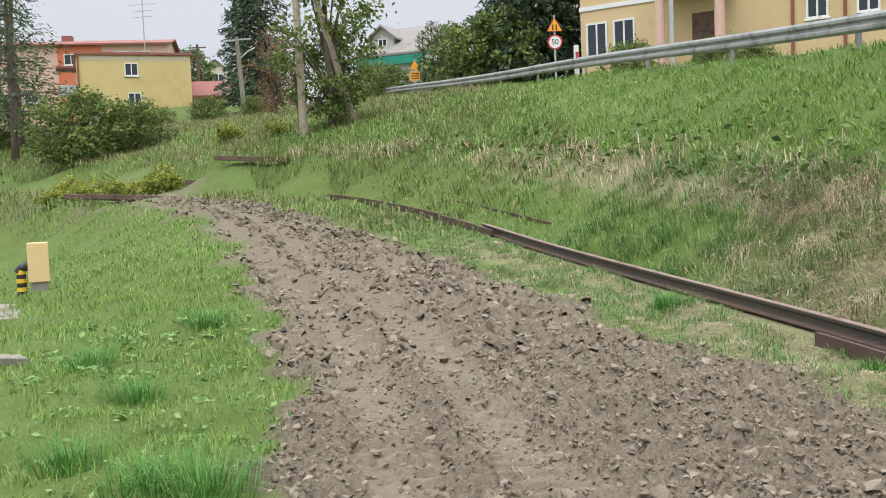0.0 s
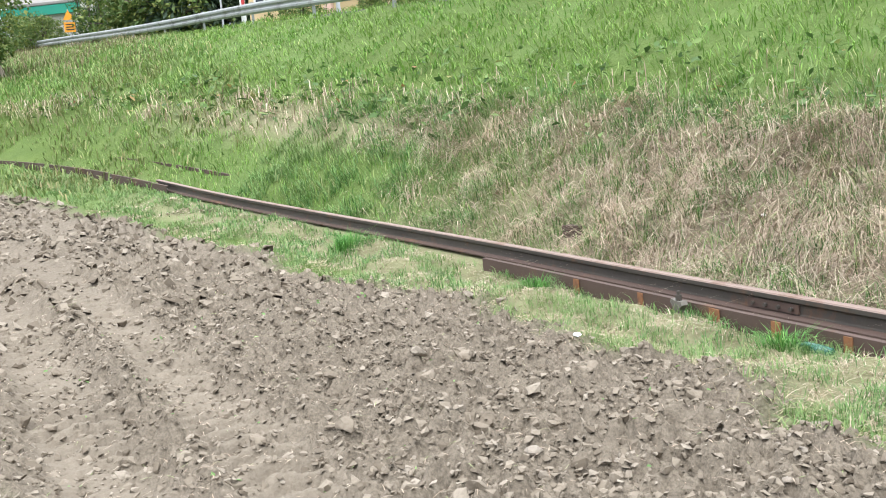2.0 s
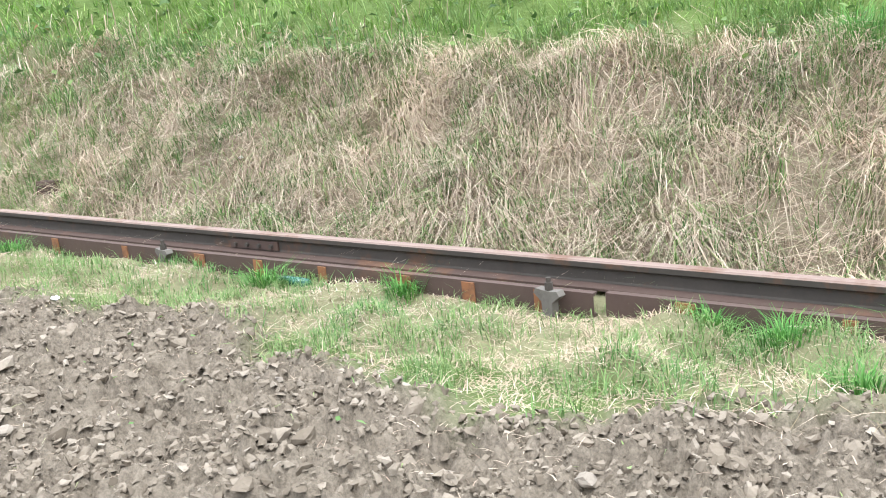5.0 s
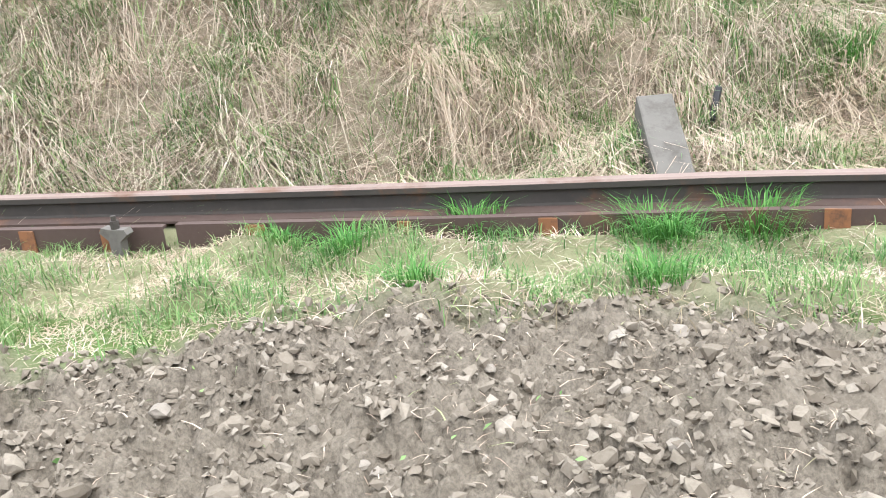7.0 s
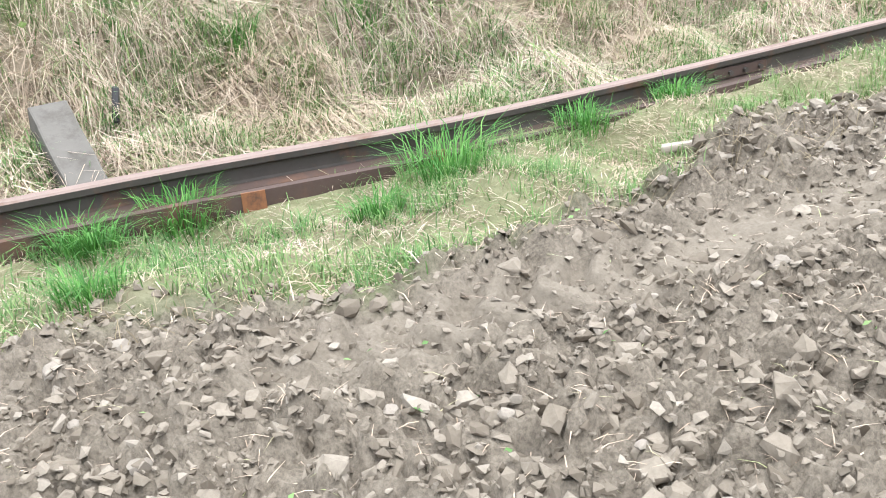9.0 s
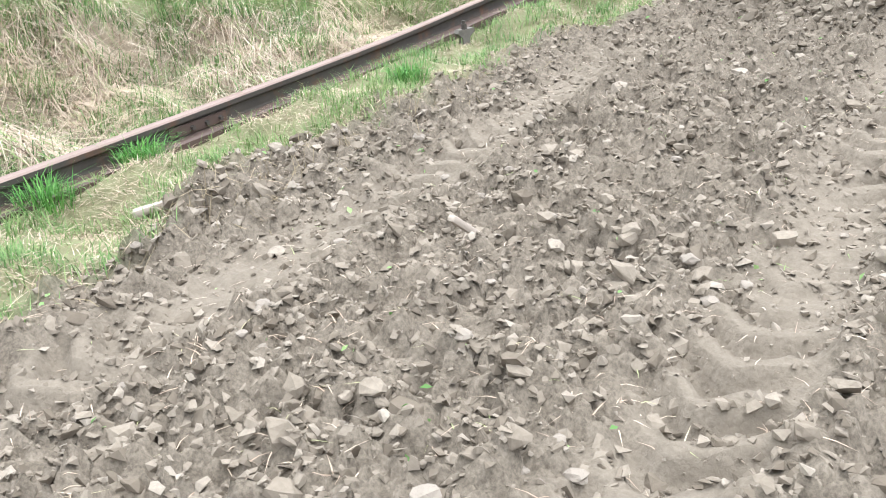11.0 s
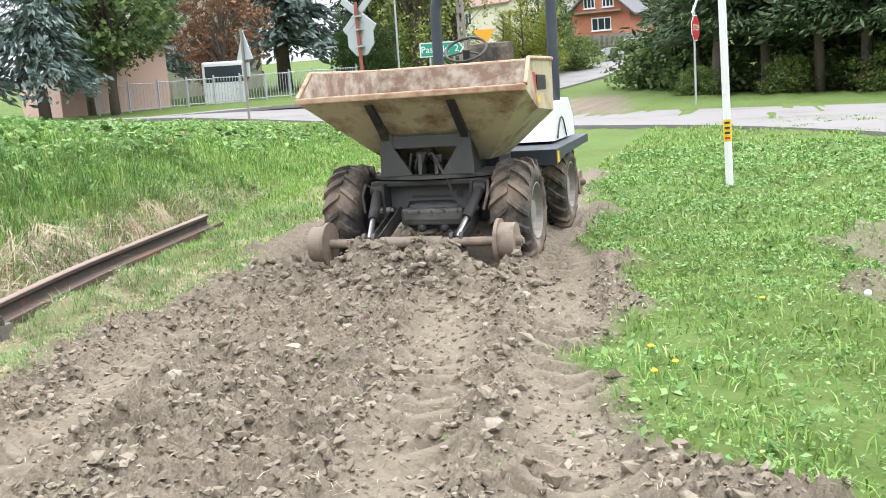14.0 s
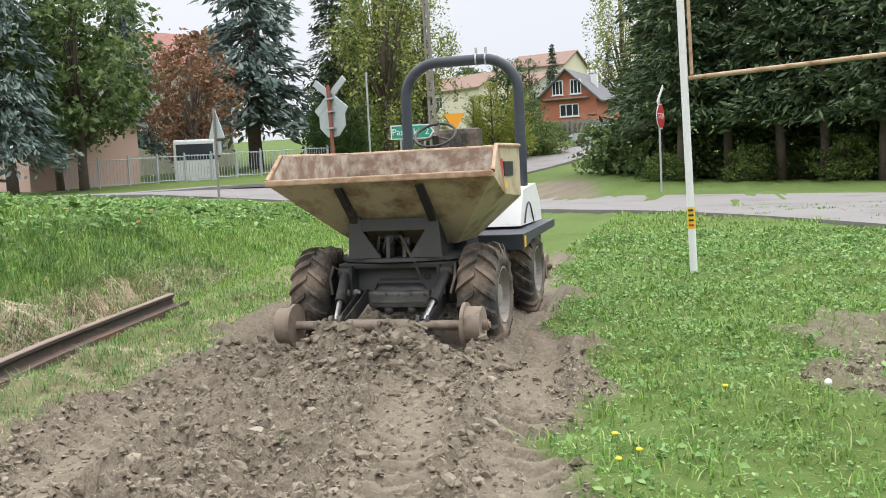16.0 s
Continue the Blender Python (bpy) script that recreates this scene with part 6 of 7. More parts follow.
# the yellow block with its flat roof, and the long pink building behind
yh = house(pose(-26.7, 91.3, 8.0, 0, 0, 20), 9.6, 9.0, 5.9, "", 0.25, "plaster_yellow", "roof_red", "stained yellow two-storey house with a flat roof", 3, 0.15, 0.9)
for u, v in ((-0.3, 4.1), (-0.15, 1.5)):
    window(yh, u, v, 1.15, 1.15, ("y", -4.5, -1))
for k in range(16):
    bm = bmesh.new()
    box(bm, -4.5 + 0.58 * k, -4.15 + 0.58 * k, -4.53, -4.49, 5.45, 5.8)
    part("vent_block", bm, "plaster_grey", yh)
bm = bmesh.new()
box(bm, -6.3, -4.81, -3.0, -0.5, 2.6, 3.5, 0.02)
part("balcony", bm, "sign_grey", yh)
bm = bmesh.new()
box(bm, -6.5, -4.81, -3.4, -0.2, 4.9, 5.1, 0.02)
part("porch_roof", bm, "roof_red", yh)
bm = bmesh.new()
cyl(bm, (-4.7, -4.58, -1), (-4.7, -4.58, 5.85), 0.07, n=8)
part("downpipe", bm, "red_rust", yh)
pk = house(pose(-40.6, 113, 10.9, 0, 0, 8), 24, 10, 7.4, "x", 1.0, "plaster_pink", "roof_red", "long pink and orange house with a red roof", 4, 0.5)
bm = bmesh.new()
box(bm, 0.4, 5.0, -5.12, -4.9, -2, 7.3)
part("orange_bay", bm, "plaster_red", pk)
for u, v in ((-6, 1.2), (-2.6, 1.2), (1.8, 5.2), (1.8, 1.8), (4.0, 5.2), (7.0, 5.4), (9.5, 5.4)):
    window(pk, u, v, 1.5, 1.2, ("y", -5.12 if 0.4 < u < 5 else -5.0, -1))
bm = bmesh.new()
box(bm, 0, 1.1, -0.6, 0.6, 8.0, 9.1)
part("chimney", bm, "roof_red", pk)
ant = holder("roof_aerial", pose(-29.0, 104.5, 10), "tall thin television aerial", "aerial")
bm = bmesh.new()
cyl(bm, (0, 0, 0), (0, 0, 12.5), 0.06, n=6)
part("mast", bm, "galvanised", ant)
for z, ln in ((12.3, 0.9), (11.6, 1.4), (10.9, 1.2), (10.3, 1.0)):
    bm = bmesh.new()
    cyl(bm, (-ln, 0, z), (ln, 0, z + 0.1), 0.035, n=6)
    part("element", bm, "galvanised", ant)
low = house(pose(-19.5, 96, 9.2, 0, 0, 10), 5.0, 5, 1.6, "x", 1.4, "plaster_sand", "roof_red", "low outbuilding with a red roof", 3)
sm = house(pose(-28.5, 138, 15.2, 0, 0, 10), 4.2, 6, 2.6, "y", 1.8, "plaster_cream", "roof_grey", "small cream gabled house", 5)
window(sm, 0.0, 1.0, 2.0, 1.6, ("y", -3.0, -1), 2)
gh = house(pose(-0.6, 88, 10.6, 0, 0, -25), 5.5, 9, 2.2, "x", 2.6, "plaster_grey", "roof_grey", "grey house with a steep roof and dormer", 4)
dm = house(pose(-2.6, 87, 12.8, 0, 0, -25), 2.2, 3, 1.6, "y", 0.9, "plaster_grey", "roof_grey", "grey gabled upper part of the house", 3)
window(dm, 0.0, 0.5, 0.9, 1.0, ("y", -1.5, -1))
bm = bmesh.new()
box(bm, -3.2, 3.2, -4.9, -4.55, 1.2, 1.9)
part("eaves_board", bm, "green_paint", gh)

# the sand-coloured villa over the barrier
vl = house(pose(16.6, 46.6, 6.6, 0, 0, -36), 15.5, 9, 6.5, "x", 2.5, "plaster_sand", "roof_red", "sand-coloured villa with white window surrounds", 3)
for u in (-6.9, -5.5):
    window(vl, u, 0.6, 1.1, 1.7, ("y", -4.5, -1))
for u in (-6.2, -3.5):
    window(vl, u, 3.9, 1.1, 1.5, ("y", -4.5, -1))
for u in (3.2, 5.2):
    window(vl, u, 1.2, 0.9, 1.6, ("y", -4.5, -1))
bm = bmesh.new()
box(bm, -7.78, -1.2, -4.56, -4.5, 2.9, 3.1)
part("string_course", bm, "white_paint", vl)
bm = bmesh.new()
box(bm, -3.4, -0.2, -6.0, -4.5, 2.95, 3.25, 0.03)
part("porch_slab", bm, "white_paint", vl)
for u in (-3.2, -0.5):
    bm = bmesh.new()
    cyl(bm, (u, -5.8, -0.5), (u, -5.8, 2.95), 0.24, 0.2, n=20)
    part("porch_column", bm, "plaster_pink", vl)
bm = bmesh.new()
box(bm, -2.2, -1.2, -4.54, -4.5, -0.2, 2.1)
part("door", bm, "old_wood", vl, "dark wooden front door")
for u in (2.2, 4.3):
    bm = bmesh.new()
    cyl(bm, (u, -4.58, -0.5), (u, -4.58, 6.4), 0.07, n=8)
    part("downpipe", bm, "red_rust", vl)

# houses over the crossing
pb = house(pose(36.2, -48.5, 2.1, 0, 0, 145), 7.5, 6, 3.0, "x", 1.0, "plaster_pink", "roof_grey", "low pink building with a grey roof", 3)
window(pb, 0.3, 1.0, 1.4, 1.5, ("y", -3.0, -1))
window(pb, 0.3, 1.0, 1.4, 1.5, ("y", 3.0, 1))
br = house(pose(12.9, -98.5, 5.6, 0, 0, -8), 5.8, 9.0, 2.6, "y", 2.7, "brick_wall", "roof_dark", "red brick house with a steep dark roof", 3, 0.5, 0.55)
for u, v, w, h in ((-0.9, 3.0, 1.1, 1.4), (0.9, 3.0, 1.1, 1.4), (-0.2, 0.9, 1.9, 1.2)):
    window(br, u, v, w, h, ("y", 4.5, 1), 2)
bm = bmesh.new()
box(bm, -2.2, 2.2, 4.5, 5.0, 2.55, 2.68)
part("balcony_slab", bm, "concrete", br)
bm = bmesh.new()
box(bm, -1.7, -1.1, -1.0, -0.4, 3.5, 5.2)
part("chimney", bm, "white_paint", br)
window(br, -1.0, 0.8, 1.2, 1.3, ("x", -2.9, -1))
hb = house(pose(24.1, -149, 13.8, 0, 0, -15), 9, 9, 3.0, "x", 2.2, "plaster_cream", "roof_brown", "cream house on the hill with a red roof", 6)
window(hb, 2.0, 0.8, 1.8, 1.5, ("y", 4.5, 1), 2)
hc_ = house(pose(31.2, -127, 9.4, 0, 0, -30), 11, 8, 3.0, "x", 2.0, "plaster_cream", "roof_brown", "cream hillside house with a faded red roof", 6)
window(hc_, 2.0, 0.8, 1.8, 1.5, ("y", 4.0, 1), 2)
hd = house(pose(25.5, -135, 10.5, 0, 0, -20), 8, 8, 2.4, "x", 1.8, "plaster_grey", "roof_brown", "grey hillside house with a red roof", 6)
he = house(pose(42, -68, 4.5, 0, 0, -30), 9, 8, 6.0, "y", 3.0, "plaster_cream", "roof_red", "tall pale house with a bright red roof", 4)
window(he, -1.5, 2.8, 1.3, 1.4, ("y", 4.0, 1), 1)

# ---- signs, poles and posts ----
def letters(text, parent, size, x, y, z, rz, material, name="lettering"):
    cu = bpy.data.curves.new(name, "FONT")
    cu.body, cu.size, cu.align_x, cu.align_y, cu.extrude = text, size, "CENTER", "CENTER", 0.002
    cu.materials.append(M[material])
    ob = new(name, cu)
    ob.parent = parent
    ob.matrix_basis = pose(x, y, z, 90, 0, rz)
    return ob


def post(parent, h, r=0.035, material="galvanised", name="pole"):
    bm = bmesh.new()
    cyl(bm, (0, 0, -0.6), (0, 0, h), r, n=12)
    return part(name, bm, material, parent)


def disc(parent, name, pts, y0, y1, material, label=""):
    bm = bmesh.new()
    prism(bm, pts, "y", y0, y1)
    return part(name, bm, material, parent, label)


def ngon(n, r, z, turn=0.0, x=0.0):
    return [(x + r * math.cos(turn + 2 * math.pi * k / n), z + r * math.sin(turn + 2 * math.pi * k / n)) for k in range(n)]


# speed limit and children warning, facing down the bank
sp = holder("speed_sign", pose(4.81, 36.0, 5.65, 0, 0, 0), "round 50 speed sign under a yellow triangular warning sign", "road sign")
post(sp, 1.85)
disc(sp, "triangle", ngon(3, 0.3, 1.42, math.pi / 2), -0.07, -0.05, "orange_paint", "yellow warning triangle")
disc(sp, "triangle_border", ngon(3, 0.34, 1.42, math.pi / 2), -0.05, -0.04, "red_paint")
for k in (-0.07, 0.06):
    disc(sp, "dark_mark", [(k - 0.03, 1.32), (k + 0.03, 1.3), (k + 0.02, 1.5), (k - 0.02, 1.5)], -0.076, -0.071, "black_paint")
disc(sp, "round_border", ngon(32, 0.27, 0.87), -0.05, -0.04, "red_paint")
disc(sp, "round_plate", ngon(32, 0.215, 0.87), -0.056, -0.051, "white_paint")
letters("50", sp, 0.27, 0, -0.06, 0.87, 0, "black_paint")
ys = holder("warning_sign", pose(-0.4, 52.3, 6.66), "yellow triangular warning sign over a yellow plate", "road sign")
post(ys, 1.5)
disc(ys, "triangle", ngon(3, 0.32, 1.15, math.pi / 2), -0.06, -0.04, "orange_paint")
disc(ys, "plate", [(-0.26, 0.4), (0.26, 0.4), (0.26, 0.88), (-0.26, 0.88)], -0.06, -0.04, "orange_paint")
for k in range(3):
    disc(ys, "text_bar", [(-0.18, 0.5 + 0.12 * k), (0.18, 0.5 + 0.12 * k), (0.18, 0.55 + 0.12 * k), (-0.18, 0.55 + 0.12 * k)], -0.066, -0.061, "black_paint")
dl = holder("delineator_post", pose(4.5, 29.3, float(land(4.5, 29.3))), "white road delineator with a red reflector", "road post")
bm = bmesh.new()
box(bm, -0.07, 0.07, -0.05, 0.05, -0.3, 0.95, 0.015)
part("stem", bm, "white_paint", dl)
bm = bmesh.new()
box(bm, -0.03, 0.06, -0.06, -0.051, 0.55, 0.75)
part("reflector", bm, "red_paint", dl)
lp = holder("street_lamp", pose(6.6, 26.4, 4.6), "slim grey street lamp column", "street lamp")
post(lp, 7.0, 0.06, "galvanised", "column")

# concrete power pole with a bracket, leaning; wooden A-pole by the young tree
up = holder("power_pole", pose(-11.6, 64.3, 5.4, 0, -3, 0), "leaning concrete power pole with a cross-arm and lamp", "power pole")
bm = bmesh.new()
cyl(bm, (0, 0, -1), (0, 0, 6.2), 0.2, 0.12, n=8)
part("mast", bm, "concrete", up)
bm = bmesh.new()
box(bm, -0.9, 0.9, -0.05, 0.05, 5.95, 6.05)
part("cross_arm", bm, "galvanised", up)
bm = bmesh.new()
tube(bm, [(0.1, 0, 4.8), (0.6, 0, 5.2), (1.1, 0, 5.4)], 0.05, 8)
part("lamp_arm", bm, "galvanised", up)
bm = bmesh.new()
box(bm, -0.1, 0.5, -0.3, -0.2, 0.0, 0.7, 0.02)
part("cable_box", bm, "white_paint", up)
for k, (x0, z0) in enumerate(((-12.5, 11.0), (-11.9, 11.1), (-11.2, 11.2))):
    bm = bmesh.new()
    tube(bm, [Vector((x0, 64.3, z0)).lerp(Vector((-4.3 + 0.3 * k, 31.0, 9.5)), t / 12) - Vector((0, 0, 1.2 * math.sin(math.pi * t / 12))) for t in range(13)], 0.015, 5)
    part("power_line", bm, "black_paint", up)
up.matrix_world = pose(-11.6, 64.3, 5.4, 0, -3, 0)
for o in up.children:
    if o.name.startswith("power_line"):
        o.matrix_parent_inverse = up.matrix_world.inverted()
op = holder("wooden_power_pole", pose(-22.5, 100, 8), "dark wooden power pole with cross-arms", "power pole")
bm = bmesh.new()
cyl(bm, (0, 0, -1), (0, 0, 8.6), 0.17, 0.12, n=8)
part("mast", bm, "old_wood", op)
for z in (7.2, 8.2):
    bm = bmesh.new()
    box(bm, -0.9, 0.9, -0.06, 0.06, z, z + 0.12)
    part("cross_arm", bm, "old_wood", op)
ap = holder("timber_pole", pose(-3.85, 31.1, 2.6), "weathered grey A-shaped timber pole", "power pole")
bm = bmesh.new()
cyl(bm, (0, 0, -0.8), (-0.12, 0, 8), 0.14, 0.1, n=10)
part("leg", bm, "pale_wood", ap)
bm = bmesh.new()
cyl(bm, (2.0, 1.0, -0.8), (0.1, 0.05, 6.5), 0.13, 0.09, n=10)
part("leg", bm, "pale_wood", ap)

# tan box with a striped bollard by the slab
bx = holder("cable_cabinet", pose(-6.5, 16.2, -0.05, 0, 0, 20), "tan plastic cabinet on a grey concrete foot", "cabinet")
bm = bmesh.new()
box(bm, -0.16, 0.16, -0.13, 0.13, 0.28, 0.92, 0.015)
part("body", bm, "tan_box", bx)
bm = bmesh.new()
box(bm, -0.13, 0.13, -0.1, 0.1, -0.2, 0.28, 0.01)
part("foot", bm, "concrete", bx)
bo = holder("striped_bollard", pose(-6.75, 16.1, -0.05), "bent black and yellow striped guard tube", "bollard")
for k in range(7):
    bm = bmesh.new()
    cyl(bm, (0, 0, 0.07 * k), (0, 0, 0.07 * k + 0.069), 0.075, n=16)
    part("band", bm, "black_paint" if k % 2 else "yellow_paint", bo)
bm = bmesh.new()
tube(bm, [(-0.05, 0, 0.45), (0.02, 0, 0.52), (0.15, 0.05, 0.58)], 0.075, 16)
part("bend", bm, "black_paint", bo)
timber("concrete_slab", pose(-6.9, 14.2, -0.06, 0, 0, 25), (1.6, 3.0, 0.08), "concrete", "grey concrete slab in the lawn", "slab")
timber("concrete_lump", pose(-4.3, 9.5, -0.02, 0, 8, 35), (0.5, 0.35, 0.12), "concrete", "broken concrete lump sunk in the lawn", "concrete lump")

# level crossing: saint Andrew's cross and stop sign from behind
cb = holder("crossing_sign", pose(10.1, -25.3, 0.35, 0, -2, 160), "grey backs of crossing cross and stop sign on post", "road sign")
post(cb, 3.8, 0.05, "red_rust")
for a in (38, -38):
    bm = bmesh.new()
    box(bm, -0.7, 0.7, 0.06, 0.09, -0.1, 0.1, 0.01)
    bmesh.ops.transform(bm, matrix=Matrix.Translation((0, 0, 3.5)) @ Matrix.Rotation(radians(a), 4, "Y"), verts=list(bm.verts))
    part("cross_board", bm, "sign_grey", cb)
disc(cb, "octagon", ngon(8, 0.5, 2.85, math.pi / 8), 0.07, 0.1, "sign_grey", "grey back of an octagonal sign")
for z in (3.05, 2.6, 3.4):
    bm = bmesh.new()
    box(bm, -0.14, 0.14, -0.07, 0.07, z, z + 0.04)
    part("bracket", bm, "galvanised", cb)
tr = holder("warning_sign", pose(15.9, -29.3, 0.9, 0, 0, 150), "grey backs of a triangular warning sign and plate", "road sign")
post(tr, 3.2, 0.04, "concrete")
disc(tr, "triangle", [(-0.5, 2.2), (0.5, 2.2), (0, 3.15)], 0.05, 0.07, "sign_grey")
disc(tr, "plate", [(-0.25, 1.65), (0.25, 1.65), (0.25, 2.1), (-0.25, 2.1)], 0.05, 0.07, "sign_grey")
ds = holder("direction_sign", pose(13.4, -43.2, 2.0, 0, 0, 17), "green direction sign with white lettering on two legs", "road sign")
for x in (0.55, -0.55):
    bm = bmesh.new()
    cyl(bm, (x, 0, -1.5), (x, 0, 1.5), 0.05, n=10)
    part("leg", bm, "galvanised", ds)
disc(ds, "arrow_board", [(1.0, 1.25), (-0.75, 1.25), (-1.0, 1.58), (-0.75, 1.9), (1.0, 1.9)], 0.05, 0.08, "white_paint")
disc(ds, "green_face", [(0.95, 1.3), (-0.73, 1.3), (-0.93, 1.58), (-0.73, 1.85), (0.95, 1.85)], 0.081, 0.09, "green_paint")
letters("Paste", ds, 0.42, 0.5, 0.1, 1.57, 180, "white_paint")
letters("ki  2", ds, 0.42, -0.4, 0.1, 1.57, 180, "white_paint")
bm = bmesh.new()
box(bm, 0.02, 0.16, 0.092, 0.098, 1.45, 1.68)
part("text_bar", bm, "white_paint", ds)
yd = holder("yield_sign", pose(12.3, -46.7, 2.2, 0, 0, 17), "orange inverted triangular yield sign", "road sign")
post(yd, 2.3, 0.04)
disc(yd, "triangle", [(-0.5, 2.3), (0.5, 2.3), (0, 1.4)], 0.05, 0.07, "orange_paint")
ss_ = holder("stop_sign", pose(2.0, -37.3, 0.6, 0, 0, 76), "red octagonal stop sign on a grey post", "road sign")
post(ss_, 3.5, 0.04)
disc(ss_, "octagon", ngon(8, 0.45, 2.7, math.pi / 8), 0.05, 0.07, "red_paint")
disc(ss_, "border", ngon(8, 0.5, 2.7, math.pi / 8), 0.035, 0.049, "white_paint")
letters("STOP", ss_, 0.3, 0, 0.075, 2.7, 180, "white_paint")
bm = bmesh.new()
box(bm, -0.5, 0.5, 0.04, 0.06, -0.07, 0.07)
bmesh.ops.transform(bm, matrix=Matrix.Translation((0, 0, 3.5)) @ Matrix.Rotation(radians(40), 4, "Y"), verts=list(bm.verts))
part("cross_board", bm, "white_paint", ss_)
lt = holder("lattice_pole", pose(14.4, -50.3, 1.8, 0, 1, 0), "pale concrete power pole with slots", "power pole")
for x in (-0.14, 0.14):
    bm = bmesh.new()
    prism(bm, [(x * 1.25 - 0.06, -1), (x * 1.25 + 0.06, -1), (x * 0.6 + 0.05, 10.5), (x * 0.6 - 0.05, 10.5)], "y", -0.1, 0.1)
    part("leg", bm, "concrete", lt)
for k in range(14):
    bm = bmesh.new()
    box(bm, -0.1, 0.1, -0.08, 0.08, 0.2 + 0.74 * k, 0.5 + 0.74 * k)
    part("web", bm, "concrete", lt)
for x, y, z in ((20.4, -56.8, 2.5), (7.6, -88, 4.0)):
    l2 = holder("street_lamp", pose(x, y, z), "thin grey street lamp column", "street lamp")
    post(l2, 5.5, 0.06, "galvanised", "column")

# white pole with a rusty height bar
hp = holder("height_gauge_post", pose(0.36, -12.4, 0.2, 0, 1.2, 0), "white steel pole with a rusty horizontal height bar", "height gauge")
bm = bmesh.new()
cyl(bm, (0, 0, -0.4), (0, 0, 4.6), 0.045, n=16)
part("pole", bm, "white_paint", hp)
bm = bmesh.new()
cyl(bm, (-0.09, 0.0, 2.4), (-0.09, 0.0, 4.6), 0.022, n=10)
part("stay", bm, "skip_edge", hp)
bm = bmesh.new()
cyl(bm, (-0.05, 0.0, 2.36), (-5.6, 1.2, 2.42), 0.028, n=12)
part("bar", bm, "skip_edge", hp, "rusty white-painted bar")
bm = bmesh.new()
cyl(bm, (0, 0, 0.56), (0, 0, 0.82), 0.048, n=16)
st_ = part("sticker", bm, "yellow_paint", hp, "yellow sticker with small print")
for k in range(4):
    bm = bmesh.new()
    box(bm, -0.03, 0.03, 0.043, 0.05, 0.59 + 0.06 * k, 0.615 + 0.06 * k)
    part("text_bar", bm, "black_paint" if k else "red_paint", st_)

# fence before the garden, and the white coach behind it
fe = holder("garden_fence", pose(0, 0, 0), "grey mesh fence panels on steel posts", "fence")
f_a, f_b = Vector((31.5, -42.5, 0)), Vector((22.5, -58.5, 0))
for k in range(11):
    p, q = f_a.lerp(f_b, k / 11), f_a.lerp(f_b, (k + 1) / 11)
    z = float(land(p.x, p.y))
    bm = bmesh.new()
    cyl(bm, (p.x, p.y, z - 0.3), (p.x, p.y, z + 1.6), 0.05, n=8)
    part("post", bm, "sign_grey", fe)
    for j in range(9):
        r_ = p.lerp(q, (j + 0.5) / 9)
        bm = bmesh.new()
        box(bm, r_.x - 0.012, r_.x + 0.012, r_.y - 0.012, r_.y + 0.012, z + 0.1, z + 1.5)
        part("bar", bm, "sign_grey", fe)
    for h in (0.15, 1.45):
        bm = bmesh.new()
        tube(bm, [(p.x, p.y, z + h), (q.x, q.y, z + h)], 0.025, 6)
        part("rail", bm, "sign_grey", fe)
co = holder("coach", pose(28.6, -50.2, float(land(28.6, -50.2)) - 0.7, 0, 0, 28), "white coach parked behind the fence", "coach")
bm = bmesh.new()
box(bm, -1.2, 1.2, -8, 0.5, 0.45, 3.0, 0.12)
part("body", bm, "white_paint", co)
bm = bmesh.new()
box(bm, -1.05, 1.05, 0.5, 0.52, 1.85, 2.75, 0.005)
part("rear_window", bm, "glass", co)
for x in (-1.205, 1.2):
    bm = bmesh.new()
    box(bm, x, x + 0.006, -7.5, 0.2, 1.8, 2.7)
    part("side_window", bm, "glass", co)
for x in (-1.1, 1.1):
    for y in (-1.5, -6.3):
        bm = bmesh.new()
        cyl(bm, (x - 0.12, y, 0.48), (x + 0.12, y, 0.48), 0.48, n=24)
        part("wheel", bm, "black_rubber", co)


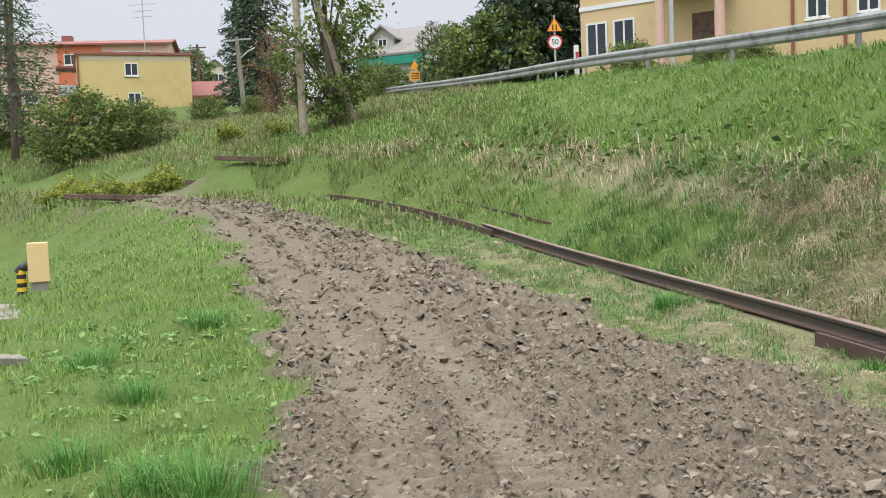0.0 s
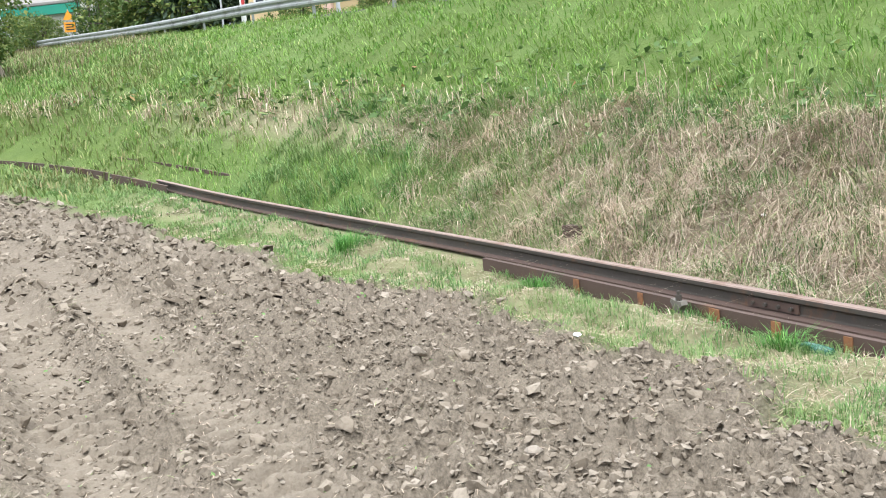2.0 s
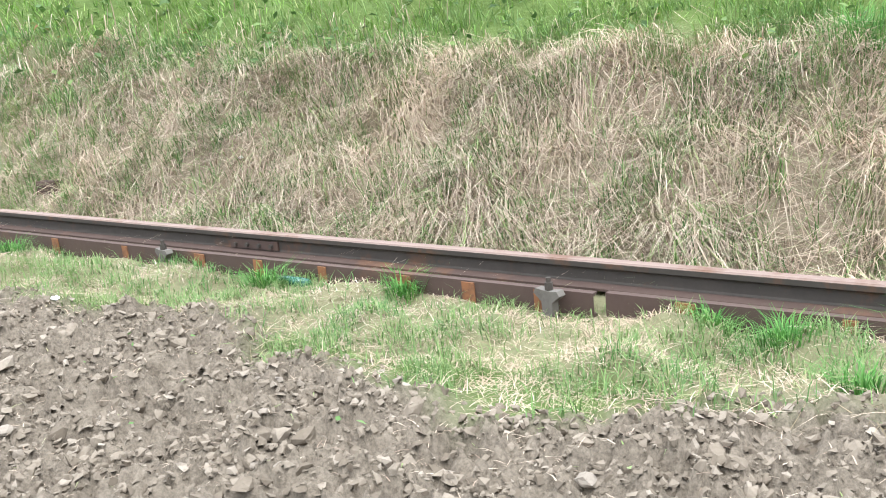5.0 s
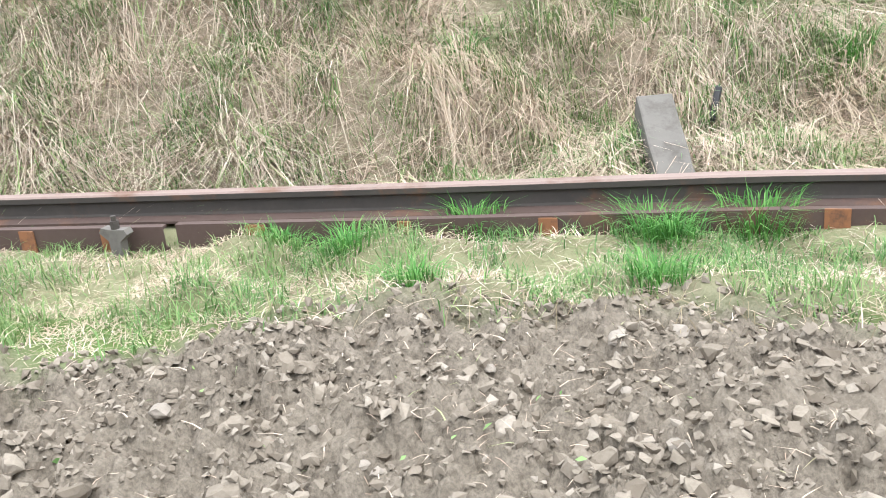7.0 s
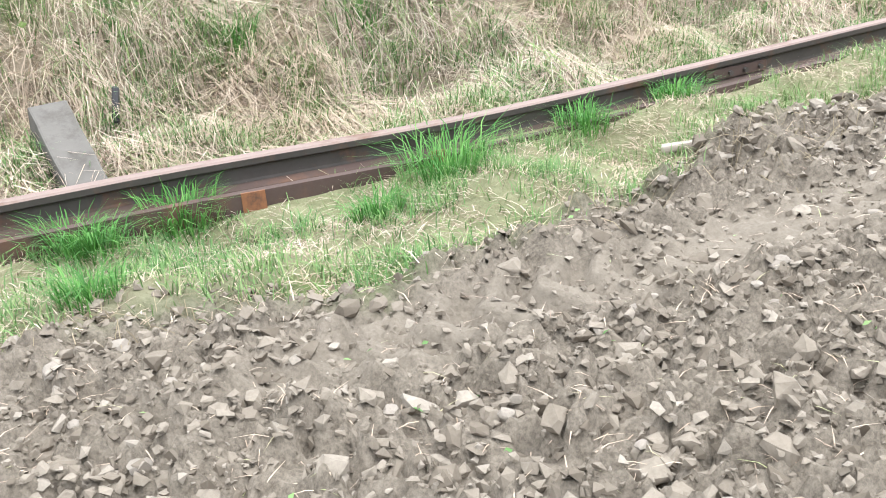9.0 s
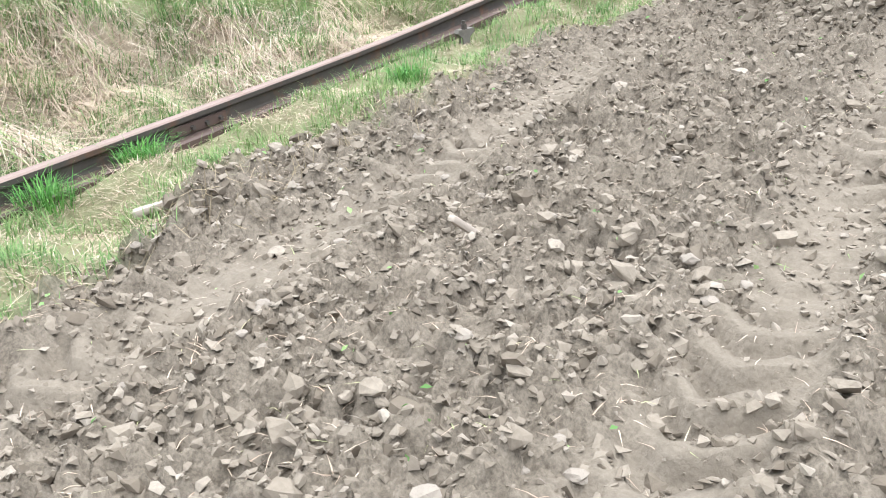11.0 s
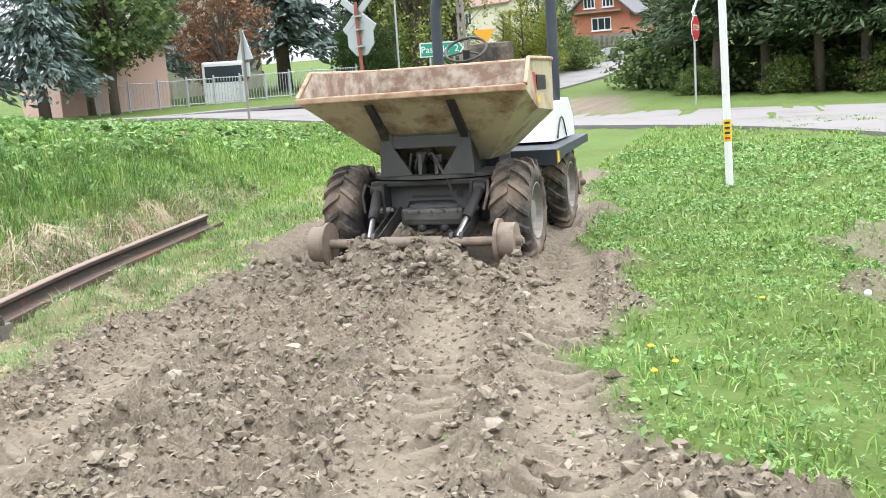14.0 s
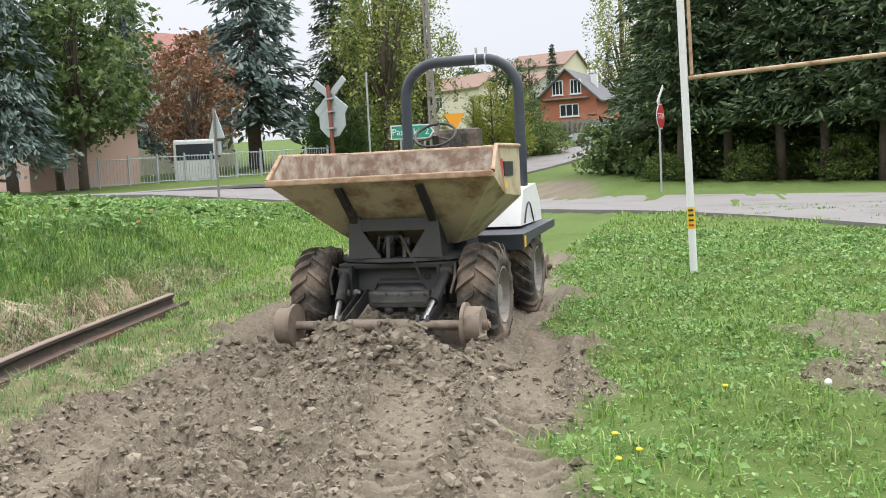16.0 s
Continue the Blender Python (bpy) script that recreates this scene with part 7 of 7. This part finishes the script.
def car(m, label):
    ob = holder("car", m, label, "car")
    bm = bmesh.new()
    prism(bm, [(-2.1, 0.3), (2.1, 0.3), (2.15, 0.65), (2.0, 0.9), (1.1, 0.98), (0.4, 1.5), (-1.3, 1.55), (-2.05, 1.0), (-2.15, 0.6)], "x", -0.85, 0.85)
    bmesh.ops.bevel(bm, geom=list(bm.edges), offset=0.06, segments=2, affect="EDGES")
    part("body", bm, "sign_grey", ob, "silver car body")
    for x in (-0.86, 0.852):
        bm = bmesh.new()
        prism(bm, [(0.95, 1.0), (0.35, 1.42), (-1.2, 1.46), (-1.75, 1.02)], "x", x, x + 0.008)
        part("side_window", bm, "glass", ob)
    bm = bmesh.new()
    prism(bm, [(1.12, 0.99), (1.14, 1.0), (0.47, 1.49), (0.45, 1.47)], "x", -0.7, 0.7)
    part("windscreen", bm, "glass", ob)
    for x in (-0.8, 0.8):
        for y in (-1.3, 1.3):
            bm = bmesh.new()
            cyl(bm, (x - 0.1, y, 0.32), (x + 0.1, y, 0.32), 0.32, n=20)
            part("wheel", bm, "black_rubber", ob)
        bm = bmesh.new()
        box(bm, x * 0.8 - 0.15, x * 0.8 + 0.15, 2.08, 2.13, 0.65, 0.78, 0.01)
        part("headlight", bm, "white_paint", ob)
    return ob


car(pose(9.3, -80.3, float(land(9.3, -80.3)) + 0.06, 0, 0, -75), "silver estate car on the uphill lane")

# small things in the grass towards the crossing
M["flower_yellow"] = worn("flower_yellow", (0.8, 0.55, 0.02), (0.75, 0.48, 0.02), (0.7, 0.4, 0.02), 0.7, 0, 20, 0.1)
for x, y in ((0.86, -5.28), (0.81, -4.94), (0.72, -5.05), (0.3, -6.3)):
    x -= 0.25
    h = holder("dandelion", pose(x, y, float(ground_z(x, y))), "yellow dandelion flower in the grass", "flower", "dandelions")
    bm = bmesh.new()
    cyl(bm, (0, 0, 0), (0.01, 0, 0.07), 0.003, n=6)
    part("stalk", bm, "weed", h)
    bm = bmesh.new()
    bmesh.ops.create_uvsphere(bm, u_segments=10, v_segments=6, radius=0.018, matrix=Matrix.Translation((0.01, 0, 0.075)) @ Matrix.Diagonal((1, 1, 0.5, 1)))
    part("head", bm, "flower_yellow", h)
h = holder("dandelion_clock", pose(-0.5, -6.1, float(ground_z(-0.5, -6.1))), "round white dandelion seed head", "flower")
bm = bmesh.new()
cyl(bm, (0, 0, 0), (0, 0, 0.16), 0.003, n=6)
part("stalk", bm, "weed", h)
bm = bmesh.new()
bmesh.ops.create_icosphere(bm, subdivisions=2, radius=0.022, matrix=Matrix.Translation((0, 0, 0.17)))
part("head", bm, "litter_white", h)
